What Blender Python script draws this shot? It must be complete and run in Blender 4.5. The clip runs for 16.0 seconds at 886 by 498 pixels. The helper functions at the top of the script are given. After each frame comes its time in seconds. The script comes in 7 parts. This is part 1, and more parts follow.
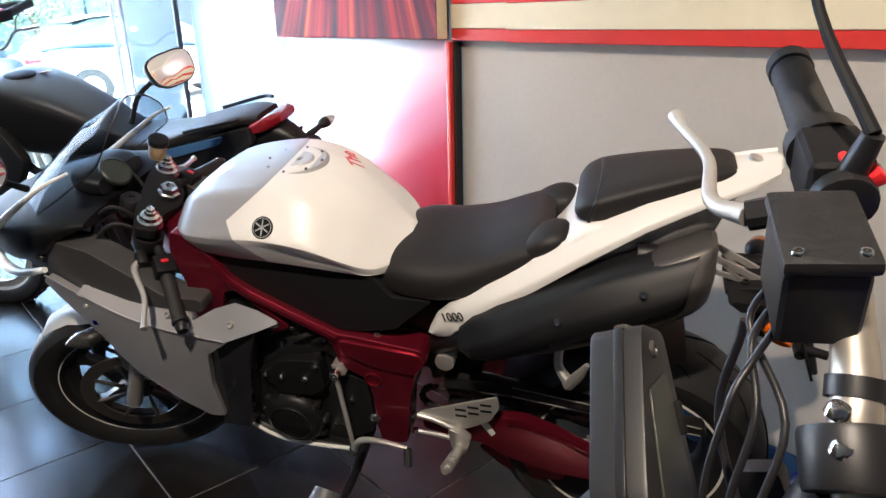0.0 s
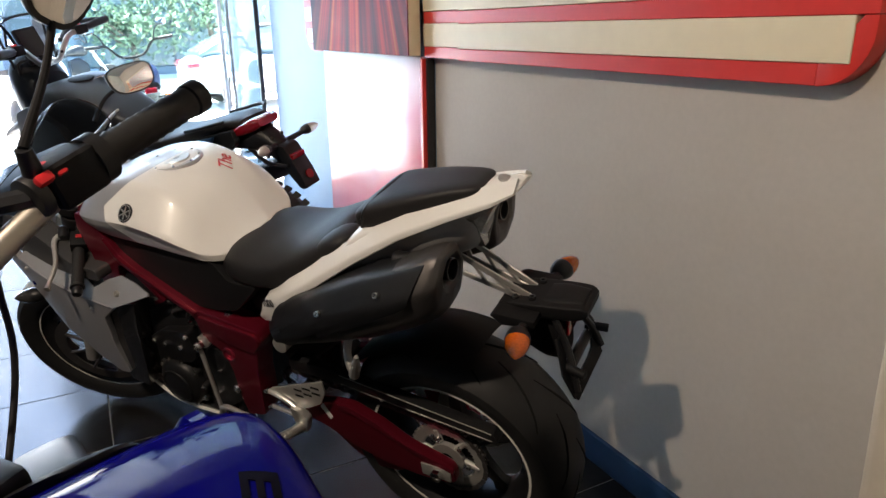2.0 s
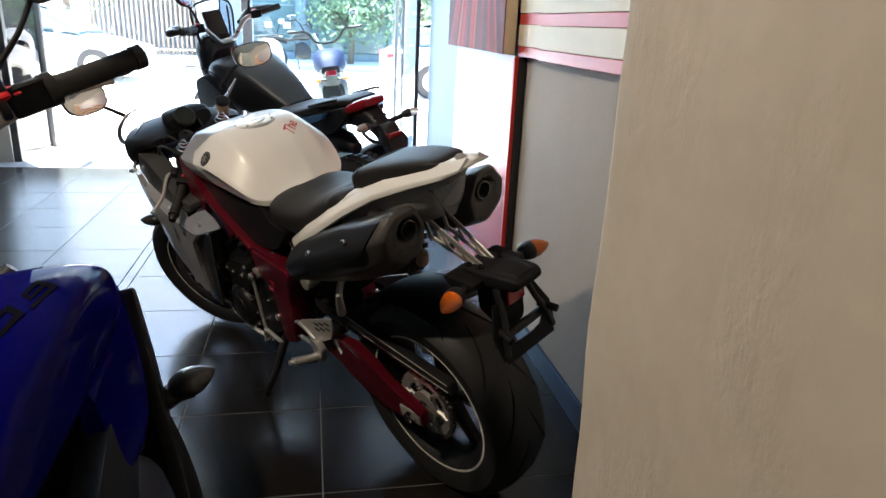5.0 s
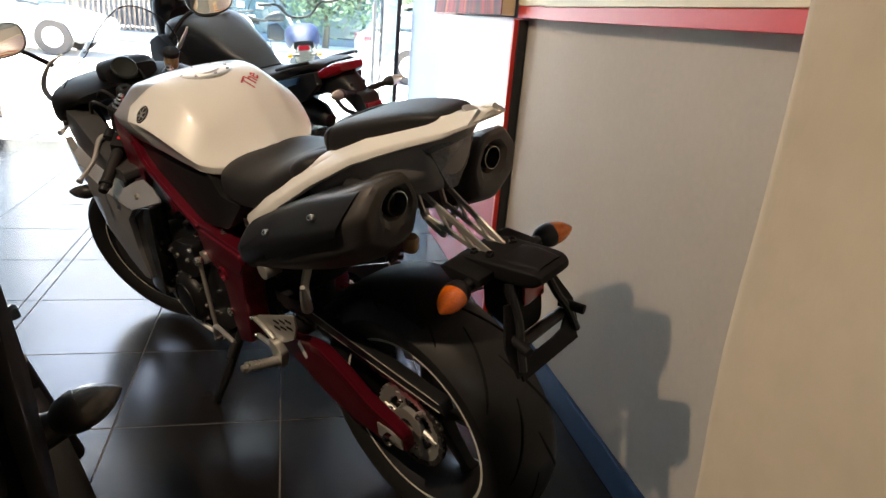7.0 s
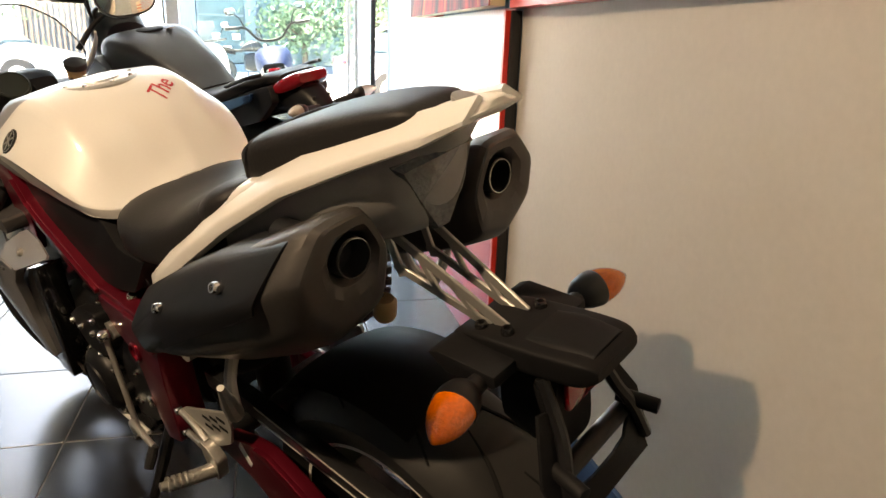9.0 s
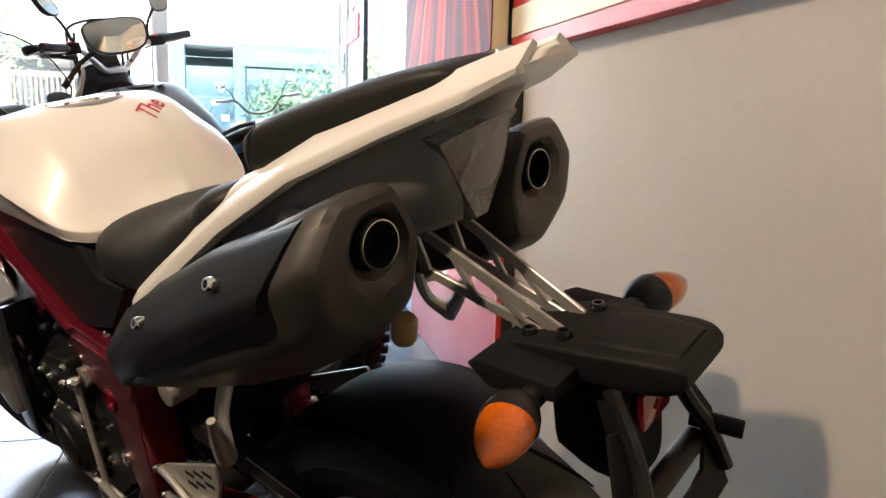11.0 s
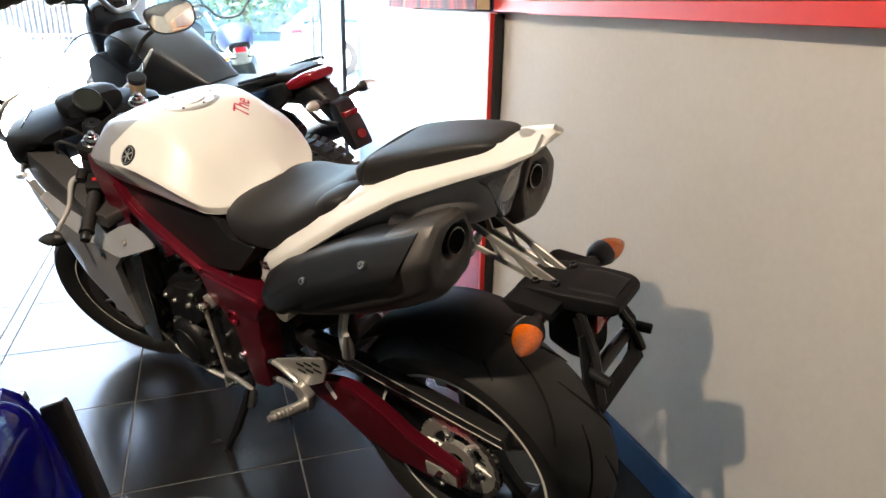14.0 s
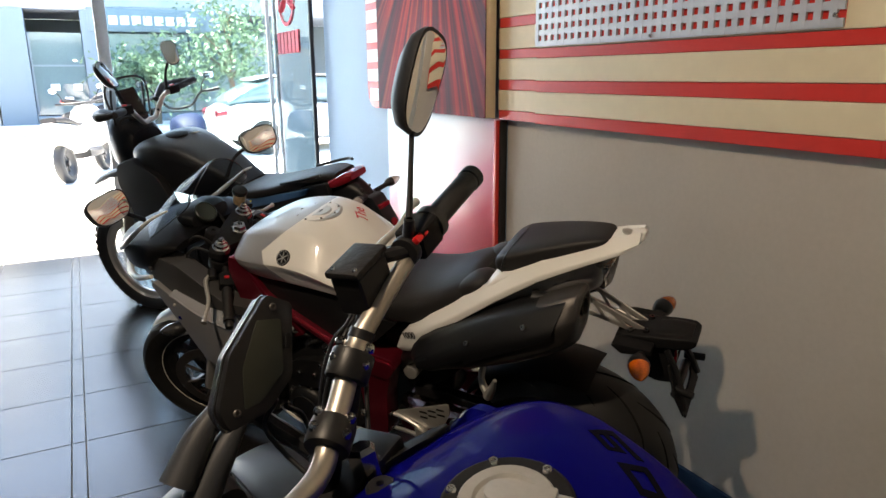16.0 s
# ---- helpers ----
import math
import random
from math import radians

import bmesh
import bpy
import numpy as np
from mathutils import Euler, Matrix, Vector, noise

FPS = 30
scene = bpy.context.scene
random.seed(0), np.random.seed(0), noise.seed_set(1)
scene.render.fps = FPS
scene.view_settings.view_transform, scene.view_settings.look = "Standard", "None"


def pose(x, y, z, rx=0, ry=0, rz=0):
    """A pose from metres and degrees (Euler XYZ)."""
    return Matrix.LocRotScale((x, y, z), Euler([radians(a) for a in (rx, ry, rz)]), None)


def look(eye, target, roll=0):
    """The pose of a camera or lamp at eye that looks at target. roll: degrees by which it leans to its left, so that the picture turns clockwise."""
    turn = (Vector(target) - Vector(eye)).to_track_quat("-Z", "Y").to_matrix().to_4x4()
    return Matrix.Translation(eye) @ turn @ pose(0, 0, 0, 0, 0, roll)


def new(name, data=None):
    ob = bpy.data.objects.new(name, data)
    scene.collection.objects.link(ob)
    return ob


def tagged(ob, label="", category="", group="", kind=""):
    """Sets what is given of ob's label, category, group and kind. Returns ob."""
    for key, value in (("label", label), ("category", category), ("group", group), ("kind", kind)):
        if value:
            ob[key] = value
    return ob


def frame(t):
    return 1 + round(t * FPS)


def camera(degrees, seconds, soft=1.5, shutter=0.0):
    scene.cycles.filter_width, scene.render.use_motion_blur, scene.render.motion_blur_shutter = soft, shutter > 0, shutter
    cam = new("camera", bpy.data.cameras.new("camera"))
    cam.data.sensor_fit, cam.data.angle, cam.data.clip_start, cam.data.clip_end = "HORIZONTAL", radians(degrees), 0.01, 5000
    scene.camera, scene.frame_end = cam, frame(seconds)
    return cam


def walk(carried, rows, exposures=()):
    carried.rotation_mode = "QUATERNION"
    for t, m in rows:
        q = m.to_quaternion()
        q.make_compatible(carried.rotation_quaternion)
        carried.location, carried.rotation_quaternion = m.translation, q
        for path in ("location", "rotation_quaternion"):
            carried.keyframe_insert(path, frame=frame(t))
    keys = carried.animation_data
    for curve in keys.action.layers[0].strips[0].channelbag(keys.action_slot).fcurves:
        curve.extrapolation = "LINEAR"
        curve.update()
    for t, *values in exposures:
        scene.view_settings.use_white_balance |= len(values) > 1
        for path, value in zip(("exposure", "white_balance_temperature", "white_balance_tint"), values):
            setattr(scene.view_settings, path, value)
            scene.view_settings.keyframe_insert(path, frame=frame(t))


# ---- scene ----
cam = camera(66, 16.0, soft=1.5)
EXPOSURE = 4.1
ROWS = [
    (0.0, 0.5013, 0.2185, 1.2952, 49.10, -18.96, -1.31),
    (0.5, 0.6449, 0.3321, 1.3307, 51.42, -19.24, 0.14),
    (1.0, 0.7925, 0.4420, 1.3295, 54.97, -17.02, 0.08),
    (1.5, 0.9557, 0.5651, 1.3161, 58.85, -16.79, 0.16),
    (2.0, 1.0408, 0.7455, 1.3131, 62.30, -17.94, -0.71),
    (2.5, 1.1143, 0.8906, 1.3029, 65.79, -18.47, -0.57),
    (3.0, 1.2646, 0.9295, 1.3272, 70.31, -18.85, -2.09),
    (3.5, 1.3833, 0.9293, 1.3333, 71.26, -19.52, -1.91),
    (4.0, 1.4223, 1.0099, 1.3303, 75.25, -19.03, -1.49),
    (6.5, 1.3337, 1.1587, 1.2265, 79.42, -16.86, 5.09),
    (7.0, 1.0760, 1.1471, 1.1760, 76.00, -18.53, 4.90),
    (7.5, 0.8919, 1.1884, 1.1259, 74.93, -21.26, 4.11),
    (8.0, 0.7655, 1.2040, 1.1104, 73.66, -20.89, 3.35),
    (8.5, 0.7087, 1.2411, 1.0792, 75.22, -16.37, 2.41),
    (9.0, 0.6361, 1.2580, 1.0870, 75.35, -16.59, 2.15),
    (11.5, 0.5286, 1.2133, 0.9550, 74.21, -9.15, 1.72),
    (12.0, 0.5558, 1.1801, 0.9661, 73.29, -12.38, 2.36),
    (12.5, 0.6370, 1.2066, 0.9955, 77.12, -16.70, 1.62),
    (13.0, 0.7138, 1.1669, 1.0415, 74.40, -18.43, 2.52),
    (13.5, 0.8055, 1.0749, 1.0903, 71.95, -17.62, 2.25),
    (14.0, 0.9137, 0.9785, 1.2230, 70.63, -19.66, 1.05),
    (14.5, 1.1386, 0.8575, 1.2789, 71.40, -17.04, 0.71),
    (15.0, 1.2668, 0.7041, 1.3615, 69.79, -15.82, 0.15),
    (15.5, 1.1820, 0.5741, 1.3775, 65.86, -14.86, 0.08),
    (16.0, 1.1360, 0.3394, 1.3975, 62.28, -14.34, -0.37),
]
walk(cam, [(t, pose(x, y, z, 90 + pitch, 0, yaw) @ pose(0, 0, 0, 0, 0, roll)) for t, x, y, z, yaw, pitch, roll in ROWS], exposures=[(t, EXPOSURE + e, k, tint) for t, e, k, tint in ((0.0, 0.5, 6300, 14), (1.5, -0.2, 6600, 14), (3.5, -0.2, 6500, 10), (6.5, -0.38, 6800, 12), (7.0, -0.1, 7600, 14), (7.5, 0.13, 8600, 15), (8.0, 0.62, 9000, 15), (9.0, 0.30, 8900, 15), (11.5, 0.38, 7200, 16), (12.0, 0.50, 7000, 16), (13.0, 0.95, 7200, 14), (14.0, 0.65, 6900, 11), (14.5, 0.22, 6700, 11), (16.0, -0.6, 7200, 12))])
# light: daylight street behind the glass, warm ceiling lamps inside, the second one assumed
world = bpy.data.worlds.new("sky")
scene.world = world
world.use_nodes = True
wn = world.node_tree.nodes
sky = wn.new("ShaderNodeTexSky")
sky.sky_type = 'NISHITA'
sky.sun_disc = False
sky.sun_elevation, sky.sun_rotation = radians(69), radians(235)
wn["Background"].inputs["Strength"].default_value = 0.15
world.node_tree.links.new(sky.outputs["Color"], wn["Background"].inputs["Color"])


def lamp(name, kind, m, energy, colour, **more):
    data = bpy.data.lights.new(name, kind)
    data.energy, data.color = energy, colour
    for k, v in more.items():
        if k == "size":
            data.size = v
        elif k == "size_y":
            data.shape, data.size_y = 'RECTANGLE', v
        elif k == "angle":
            data.angle = v
        elif k == "soft":
            data.shadow_soft_size = v
        elif k == "spot":
            data.spot_size, data.spot_blend = v, 0.6
    ob = new(name, data)
    ob.matrix_world = m
    return ob


lamp("sun", 'SUN', look((-14, -6, 26), (-6, 0, 0)), 5.0, (1.0, 0.95, 0.86), angle=radians(0.6))
lamp("ceiling_lamp", 'SPOT', look((0.64, -0.38, 2.79), (-0.45, 1.45, 0.75)), 12.0, (1.0, 0.84, 0.66), soft=0.035, spot=radians(120))
# assumed spot with no known fixture, added to brighten the lower panel
lamp("ceiling_lamp", 'SPOT', look((-2.2, 0.2, 2.9), (-2.05, 1.95, 1.00)), 3.6, (1.0, 0.90, 0.78), soft=0.06, spot=radians(62))
lamp("window_light", 'AREA', look((-5.1, 0.2, 1.6), (0, 0.8, 0.6)), 8, (0.55, 0.75, 1.0), size=3.4, size_y=2.8)


# ---- materials ----
def mat(name, base, rough=0.5, metal=0.0, grain=0.06, scale=40.0, bump=0.0, coat=0.0, wear=0.0, wear_scale=3.0, spec=0.5, trans=0.0, alpha=1.0, ior=1.45, rough_var=0.08, coords='Object', stretch=(1, 1, 1)):
    m = bpy.data.materials.new(name)
    m.use_nodes = True
    n, l = m.node_tree.nodes, m.node_tree.links
    b = n["Principled BSDF"]
    b.inputs["Metallic"].default_value = metal
    b.inputs["Coat Weight"].default_value = coat
    b.inputs["Coat Roughness"].default_value = 0.06
    b.inputs["Specular IOR Level"].default_value = spec
    b.inputs["Transmission Weight"].default_value = trans
    b.inputs["Alpha"].default_value = alpha
    b.inputs["IOR"].default_value = ior
    tc = n.new("ShaderNodeTexCoord")
    mp = n.new("ShaderNodeMapping")
    mp.inputs["Scale"].default_value = stretch
    l.new(tc.outputs[coords], mp.inputs["Vector"])
    fine = n.new("ShaderNodeTexNoise")
    fine.inputs["Scale"].default_value, fine.inputs["Detail"].default_value = scale, 6
    l.new(mp.outputs[0], fine.inputs["Vector"])
    big = n.new("ShaderNodeTexNoise")
    big.inputs["Scale"].default_value, big.inputs["Detail"].default_value = wear_scale, 4
    l.new(mp.outputs[0], big.inputs["Vector"])
    dark = tuple(c * (1 - grain * 2) for c in base) + (1,)
    light = tuple(min(1, c * (1 + grain * 2)) for c in base) + (1,)
    ramp = n.new("ShaderNodeMix")
    ramp.data_type = 'RGBA'
    ramp.inputs[6].default_value, ramp.inputs[7].default_value = dark, light
    l.new(fine.outputs["Fac"], ramp.inputs[0])
    worn = n.new("ShaderNodeMix")
    worn.data_type = 'RGBA'
    worn.blend_type = 'MULTIPLY'
    mr = n.new("ShaderNodeMapRange")
    mr.inputs[1].default_value, mr.inputs[2].default_value = 0.35, 0.75
    mr.inputs[3].default_value, mr.inputs[4].default_value = 0.0, wear
    l.new(big.outputs["Fac"], mr.inputs[0])
    l.new(mr.outputs[0], worn.inputs[0])
    l.new(ramp.outputs[2], worn.inputs[6])
    worn.inputs[7].default_value = (0.45, 0.42, 0.38, 1)
    l.new(worn.outputs[2], b.inputs["Base Color"])
    rr = n.new("ShaderNodeMapRange")
    rr.inputs[3].default_value, rr.inputs[4].default_value = max(0.02, rough - rough_var), min(1, rough + rough_var)
    l.new(big.outputs["Fac"], rr.inputs[0])
    l.new(rr.outputs[0], b.inputs["Roughness"])
    if bump:
        bp = n.new("ShaderNodeBump")
        bp.inputs["Strength"].default_value, bp.inputs["Distance"].default_value = bump, 0.002
        l.new(fine.outputs["Fac"], bp.inputs["Height"])
        l.new(bp.outputs[0], b.inputs["Normal"])
    return m


def glow(name, colour, strength):
    m = bpy.data.materials.new(name)
    m.use_nodes = True
    b = m.node_tree.nodes["Principled BSDF"]
    b.inputs["Base Color"].default_value = (*colour, 1)
    b.inputs["Emission Color"].default_value = (*colour, 1)
    b.inputs["Emission Strength"].default_value = strength
    return m


M = dict(
    wall=mat("painted_plaster_wall", (0.45, 0.41, 0.355), 0.75, grain=0.03, scale=60, bump=0.10, wear=0.08),
    pillar=mat("rough_plaster_pillar", (0.49, 0.43, 0.34), 0.85, grain=0.05, scale=28, bump=0.0, wear=0.18, wear_scale=6),
    white_wall=mat("pale_blue_painted_wall", (0.30, 0.40, 0.53), 0.6, grain=0.02, scale=60, bump=0.06, wear=0.06),
    blue_skirt=mat("blue_skirting", (0.014, 0.050, 0.12), 0.45, grain=0.08, wear=0.3),
    # ceiling and unseen back walls: colours darkened to cut bounce light
    ceiling=mat("low_bounce_ceiling", (0.34, 0.34, 0.33), 0.8),
    back_wall=mat("low_bounce_wall", (0.22, 0.21, 0.20), 0.8, wear=0.1),
    cream=mat("cream_board", (0.69, 0.60, 0.41), 0.45, grain=0.03, scale=25, wear=0.06),
    red_board=mat("red_board", (0.60, 0.035, 0.025), 0.32, grain=0.04, wear=0.06),
    black_edge=mat("black_edge_strip", (0.02, 0.02, 0.02), 0.5),
    grid=mat("silver_perforated_metal", (0.50, 0.51, 0.53), 0.42, metal=0.5, grain=0.04),
    tile=mat("slate_floor_tile", (0.0125, 0.0108, 0.0092), 0.24, spec=0.36, grain=0.16, scale=9, bump=0.12, wear=0.22, wear_scale=2.2, coords='Object'),
    grout=mat("grey_grout", (0.17, 0.17, 0.165), 0.9, grain=0.1),
    window_frame=mat("dark_window_frame", (0.05, 0.05, 0.055), 0.45, metal=0.3),
    alu=mat("pale_aluminium_frame", (0.62, 0.64, 0.66), 0.4, metal=0.5),
    white=mat("pearl_white_paint", (0.80, 0.79, 0.75), 0.36, grain=0.012, scale=300, coat=0.35, rough_var=0.03),
    silver=mat("silver_grey_paint", (0.42, 0.42, 0.43), 0.40, metal=0.5, grain=0.03, scale=400, coat=0.5, rough_var=0.04),
    grey=mat("grey_plastic_tail", (0.25, 0.245, 0.245), 0.42, grain=0.03, scale=200, coat=0.25),
    red_frame=mat("candy_red_frame_paint", (0.23, 0.012, 0.030), 0.30, metal=0.7, grain=0.04, scale=250, coat=0.5),
    black=mat("black_plastic", (0.011, 0.011, 0.012), 0.42, grain=0.08, scale=120, bump=0.03, wear=0.0),
    nose_black=mat("nose_black_plastic", (0.007, 0.007, 0.008), 0.45, grain=0.06, scale=120, spec=0.2),
    dark_grey=mat("dark_grey_plastic", (0.040, 0.043, 0.048), 0.5, grain=0.08, scale=160, bump=0.03),
    duct=mat("satin_grey_duct_plastic", (0.050, 0.049, 0.049), 0.42, grain=0.05, scale=220, coat=0.15),
    # near-black that stands for the shade in grooves, hole and slots
    groove=mat("groove_shade_black", (0.003, 0.003, 0.003), 0.9),
    black_matte=mat("matte_black_plastic", (0.010, 0.010, 0.011), 0.60, grain=0.1, scale=160, bump=0.08, spec=0.2),
    black_gloss=mat("gloss_black_paint", (0.012, 0.012, 0.013), 0.15, grain=0.02, coat=0.7),
    seat=mat("black_seat_vinyl", (0.018, 0.017, 0.017), 0.52, grain=0.10, scale=260, bump=0.22, spec=0.38),
    rubber=mat("tyre_rubber", (0.018, 0.018, 0.018), 0.56, grain=0.12, scale=60, bump=0.1, wear=0.2),
    engine=mat("black_engine_casting", (0.013, 0.013, 0.014), 0.42, metal=0.3, grain=0.12, scale=90, bump=0.12),
    alloy=mat("satin_aluminium", (0.50, 0.49, 0.46), 0.42, metal=0.6, grain=0.05, scale=120),
    chrome=mat("bright_steel", (0.75, 0.74, 0.72), 0.14, metal=1.0, grain=0.03),
    gunmetal=mat("gunmetal_silencer", (0.095, 0.088, 0.084), 0.44, metal=0.65, grain=0.04, scale=200),
    shield=mat("black_silencer_shield", (0.008, 0.0083, 0.0095), 0.46, grain=0.04, scale=200, spec=0.35),
    cast_alloy=mat("cast_aluminium", (0.52, 0.51, 0.48), 0.36, metal=0.7, grain=0.08, scale=140, bump=0.05),
    mark_dark=mat("dark_tank_lettering", (0.004, 0.004, 0.008), 0.8, grain=0.04, spec=0.02),
    gold=mat("brushed_steel_bar", (0.50, 0.46, 0.40), 0.40, metal=0.85, grain=0.05, scale=90),
    lid=mat("pebbled_black_lid", (0.014, 0.014, 0.015), 0.5, grain=0.2, scale=90, bump=0.9),
    orange=mat("amber_lens", (0.66, 0.125, 0.006), 0.14, grain=0.16, scale=240, bump=0.35, coat=0.9),
    clear_lens=mat("clear_lens", (0.70, 0.62, 0.56), 0.10, grain=0.10, scale=90, coat=0.8, trans=0.4),
    smoke_lens=mat("smoked_lens", (0.15, 0.15, 0.145), 0.16, grain=0.35, scale=150, bump=0.9, coat=0.8),
    dark_lens=mat("dark_smoked_lens", (0.045, 0.044, 0.042), 0.22, grain=0.2, scale=150, bump=0.4, coat=0.5),
    red_lens=mat("red_lens", (0.26, 0.006, 0.012), 0.12, grain=0.06, scale=60, coat=0.8),
    red_switch=mat("red_switch", (0.62, 0.02, 0.025), 0.35),
    anodised=mat("red_anodised", (0.24, 0.02, 0.028), 0.3, metal=0.8),
    white_line=mat("white_rim_tape", (0.78, 0.76, 0.70), 0.4),
    blue=mat("deep_blue_paint", (0.002, 0.002, 0.10), 0.6, grain=0.03, scale=300, coat=0.20, spec=0.0, rough_var=0.03),
    blue_light=mat("blue_side_paint", (0.06, 0.16, 0.34), 0.3, grain=0.03, coat=0.6),
    blue_dark=mat("dark_blue_metal_paint", (0.010, 0.016, 0.045), 0.55, grain=0.05, scale=200, spec=0.08),
    yellow=mat("yellow_line", (0.75, 0.75, 0.05), 0.4),
    mirror=mat("mirror_glass", (0.9, 0.9, 0.9), 0.03, metal=1.0, grain=0.0, rough_var=0.0),
    tan=mat("tan_reservoir", (0.42, 0.28, 0.14), 0.35, grain=0.06, trans=0.2),
    display=mat("dark_display", (0.030, 0.034, 0.026), 0.35, coat=0.0),
    street=mat("pale_street_paving", (0.60, 0.60, 0.58), 0.85, grain=0.08, scale=3, wear=0.2, wear_scale=0.6),
    facade=mat("grey_facade", (0.30, 0.33, 0.37), 0.8, grain=0.05, scale=4, wear=0.2, wear_scale=0.5),
    facade_light=mat("pale_facade", (0.62, 0.58, 0.52), 0.8, grain=0.05, scale=4, wear=0.2, wear_scale=0.5),
    shop_blue=mat("blue_grey_shopfront", (0.13, 0.175, 0.21), 0.5, grain=0.05),
    shop_glass=mat("dark_shop_glass", (0.10, 0.15, 0.16), 0.08, grain=0.1, coat=0.5),
    leaf=mat("green_leaves", (0.11, 0.17, 0.10), 0.6, grain=0.4, scale=6),
    bark=mat("tree_bark", (0.10, 0.08, 0.06), 0.9, grain=0.3, scale=12, bump=0.4),
    brown=mat("brown_metal_slats", (0.36, 0.25, 0.17), 0.6, grain=0.1),
    sign_white=mat("white_sign_letters", (0.8, 0.8, 0.8), 0.5),
    mark_red=mat("red_sticker", (0.60, 0.03, 0.05), 0.5),
    car_silver=mat("silver_car_paint", (0.55, 0.57, 0.58), 0.25, metal=0.4, coat=0.7),
)


def clear_glass(name, tint, gloss=0.08, sheet=False):
    m = bpy.data.materials.new(name)
    m.use_nodes = True
    n, l = m.node_tree.nodes, m.node_tree.links
    n.remove(n["Principled BSDF"])
    t, g, x = n.new("ShaderNodeBsdfTransparent"), n.new("ShaderNodeBsdfGlossy"), n.new("ShaderNodeMixShader")
    t.inputs[0].default_value = (*tint, 1)
    g.inputs["Roughness"].default_value = 0.03
    f = n.new("ShaderNodeFresnel")
    f.inputs["IOR"].default_value = 1.45
    k = n.new("ShaderNodeMath")
    k.operation = 'MULTIPLY'
    k.inputs[1].default_value = gloss / 0.04
    l.new(f.outputs[0], k.inputs[0])
    k.use_clamp = True
    out = k.outputs[0]
    if sheet:
        # a thin sheet: the same gloss from both sides
        lw, pw, ma = n.new("ShaderNodeLayerWeight"), n.new("ShaderNodeMath"), n.new("ShaderNodeMath")
        lw.inputs["Blend"].default_value = 0.5
        pw.operation, pw.inputs[1].default_value = 'POWER', 4.0
        l.new(lw.outputs["Facing"], pw.inputs[0])
        ma.operation, ma.inputs[1].default_value, ma.inputs[2].default_value = 'MULTIPLY_ADD', 0.22, gloss
        l.new(pw.outputs[0], ma.inputs[0])
        out = ma.outputs[0]
    l.new(out, x.inputs[0])
    l.new(t.outputs[0], x.inputs[1])
    l.new(g.outputs[0], x.inputs[2])
    l.new(x.outputs[0], n["Material Output"].inputs[0])
    return m


M["pane"] = clear_glass("window_pane_glass", (0.84, 0.94, 0.96), 0.05)
M["screen"] = clear_glass("clear_screen", (0.58, 0.63, 0.68), 0.05, True)
M["screen_dark"] = clear_glass("tinted_screen", (0.34, 0.37, 0.40), 0.05)


def poster_material():
    """Red print with light streaks that run together towards the top."""
    m = mat("red_streak_print", (0.25, 0.02, 0.03), 0.6, spec=0.2)
    n, l = m.node_tree.nodes, m.node_tree.links
    b = n["Principled BSDF"]
    tc = n.new("ShaderNodeTexCoord")
    sp = n.new("ShaderNodeSeparateXYZ")
    l.new(tc.outputs["Object"], sp.inputs[0])

    def math_node(op, a, c=None, d=None):
        k = n.new("ShaderNodeMath")
        k.operation = op
        for slot, v in enumerate((a, c, d)):
            if v is None:
                continue
            if isinstance(v, (int, float)):
                k.inputs[slot].default_value = v
            else:
                l.new(v, k.inputs[slot])
        return k.outputs[0]
    depth = math_node('SUBTRACT', 1.15, sp.outputs[2])
    fan = math_node('DIVIDE', math_node('SUBTRACT', sp.outputs[0], 0.12), math_node('MAXIMUM', depth, 0.05))
    cb = n.new("ShaderNodeCombineXYZ")
    l.new(math_node('MULTIPLY', fan, 16.0), cb.inputs[0])
    l.new(math_node('MULTIPLY', depth, 0.5), cb.inputs[1])
    ns = n.new("ShaderNodeTexNoise")
    ns.inputs["Scale"].default_value, ns.inputs["Detail"].default_value = 1.0, 3
    l.new(cb.outputs[0], ns.inputs["Vector"])
    r = n.new("ShaderNodeValToRGB")
    e = r.color_ramp.elements
    e[0].position, e[0].color = 0.36, (0.035, 0.010, 0.022, 1)
    e[1].position, e[1].color = 0.74, (0.80, 0.42, 0.12, 1)
    for p, c in ((0.48, (0.16, 0.012, 0.025, 1)), (0.58, (0.42, 0.025, 0.03, 1)), (0.66, (0.50, 0.08, 0.04, 1))):
        k = e.new(p)
        k.color = c
    l.new(ns.outputs["Fac"], r.inputs[0])
    side = math_node('SMOOTH_MIN', 1.0, math_node('MULTIPLY', math_node('SUBTRACT', 0.75, math_node('ABSOLUTE', math_node('SUBTRACT', sp.outputs[0], 0.02))), 2.6), 0.2)
    mx = n.new("ShaderNodeMix")
    mx.data_type = 'RGBA'
    mx.inputs[6].default_value = (0.05, 0.02, 0.035, 1)
    l.new(math_node('MAXIMUM', side, 0.0), mx.inputs[0])
    l.new(r.outputs[0], mx.inputs[7])
    l.new(mx.outputs[2], b.inputs["Base Color"])
    return m


M["poster"] = poster_material()


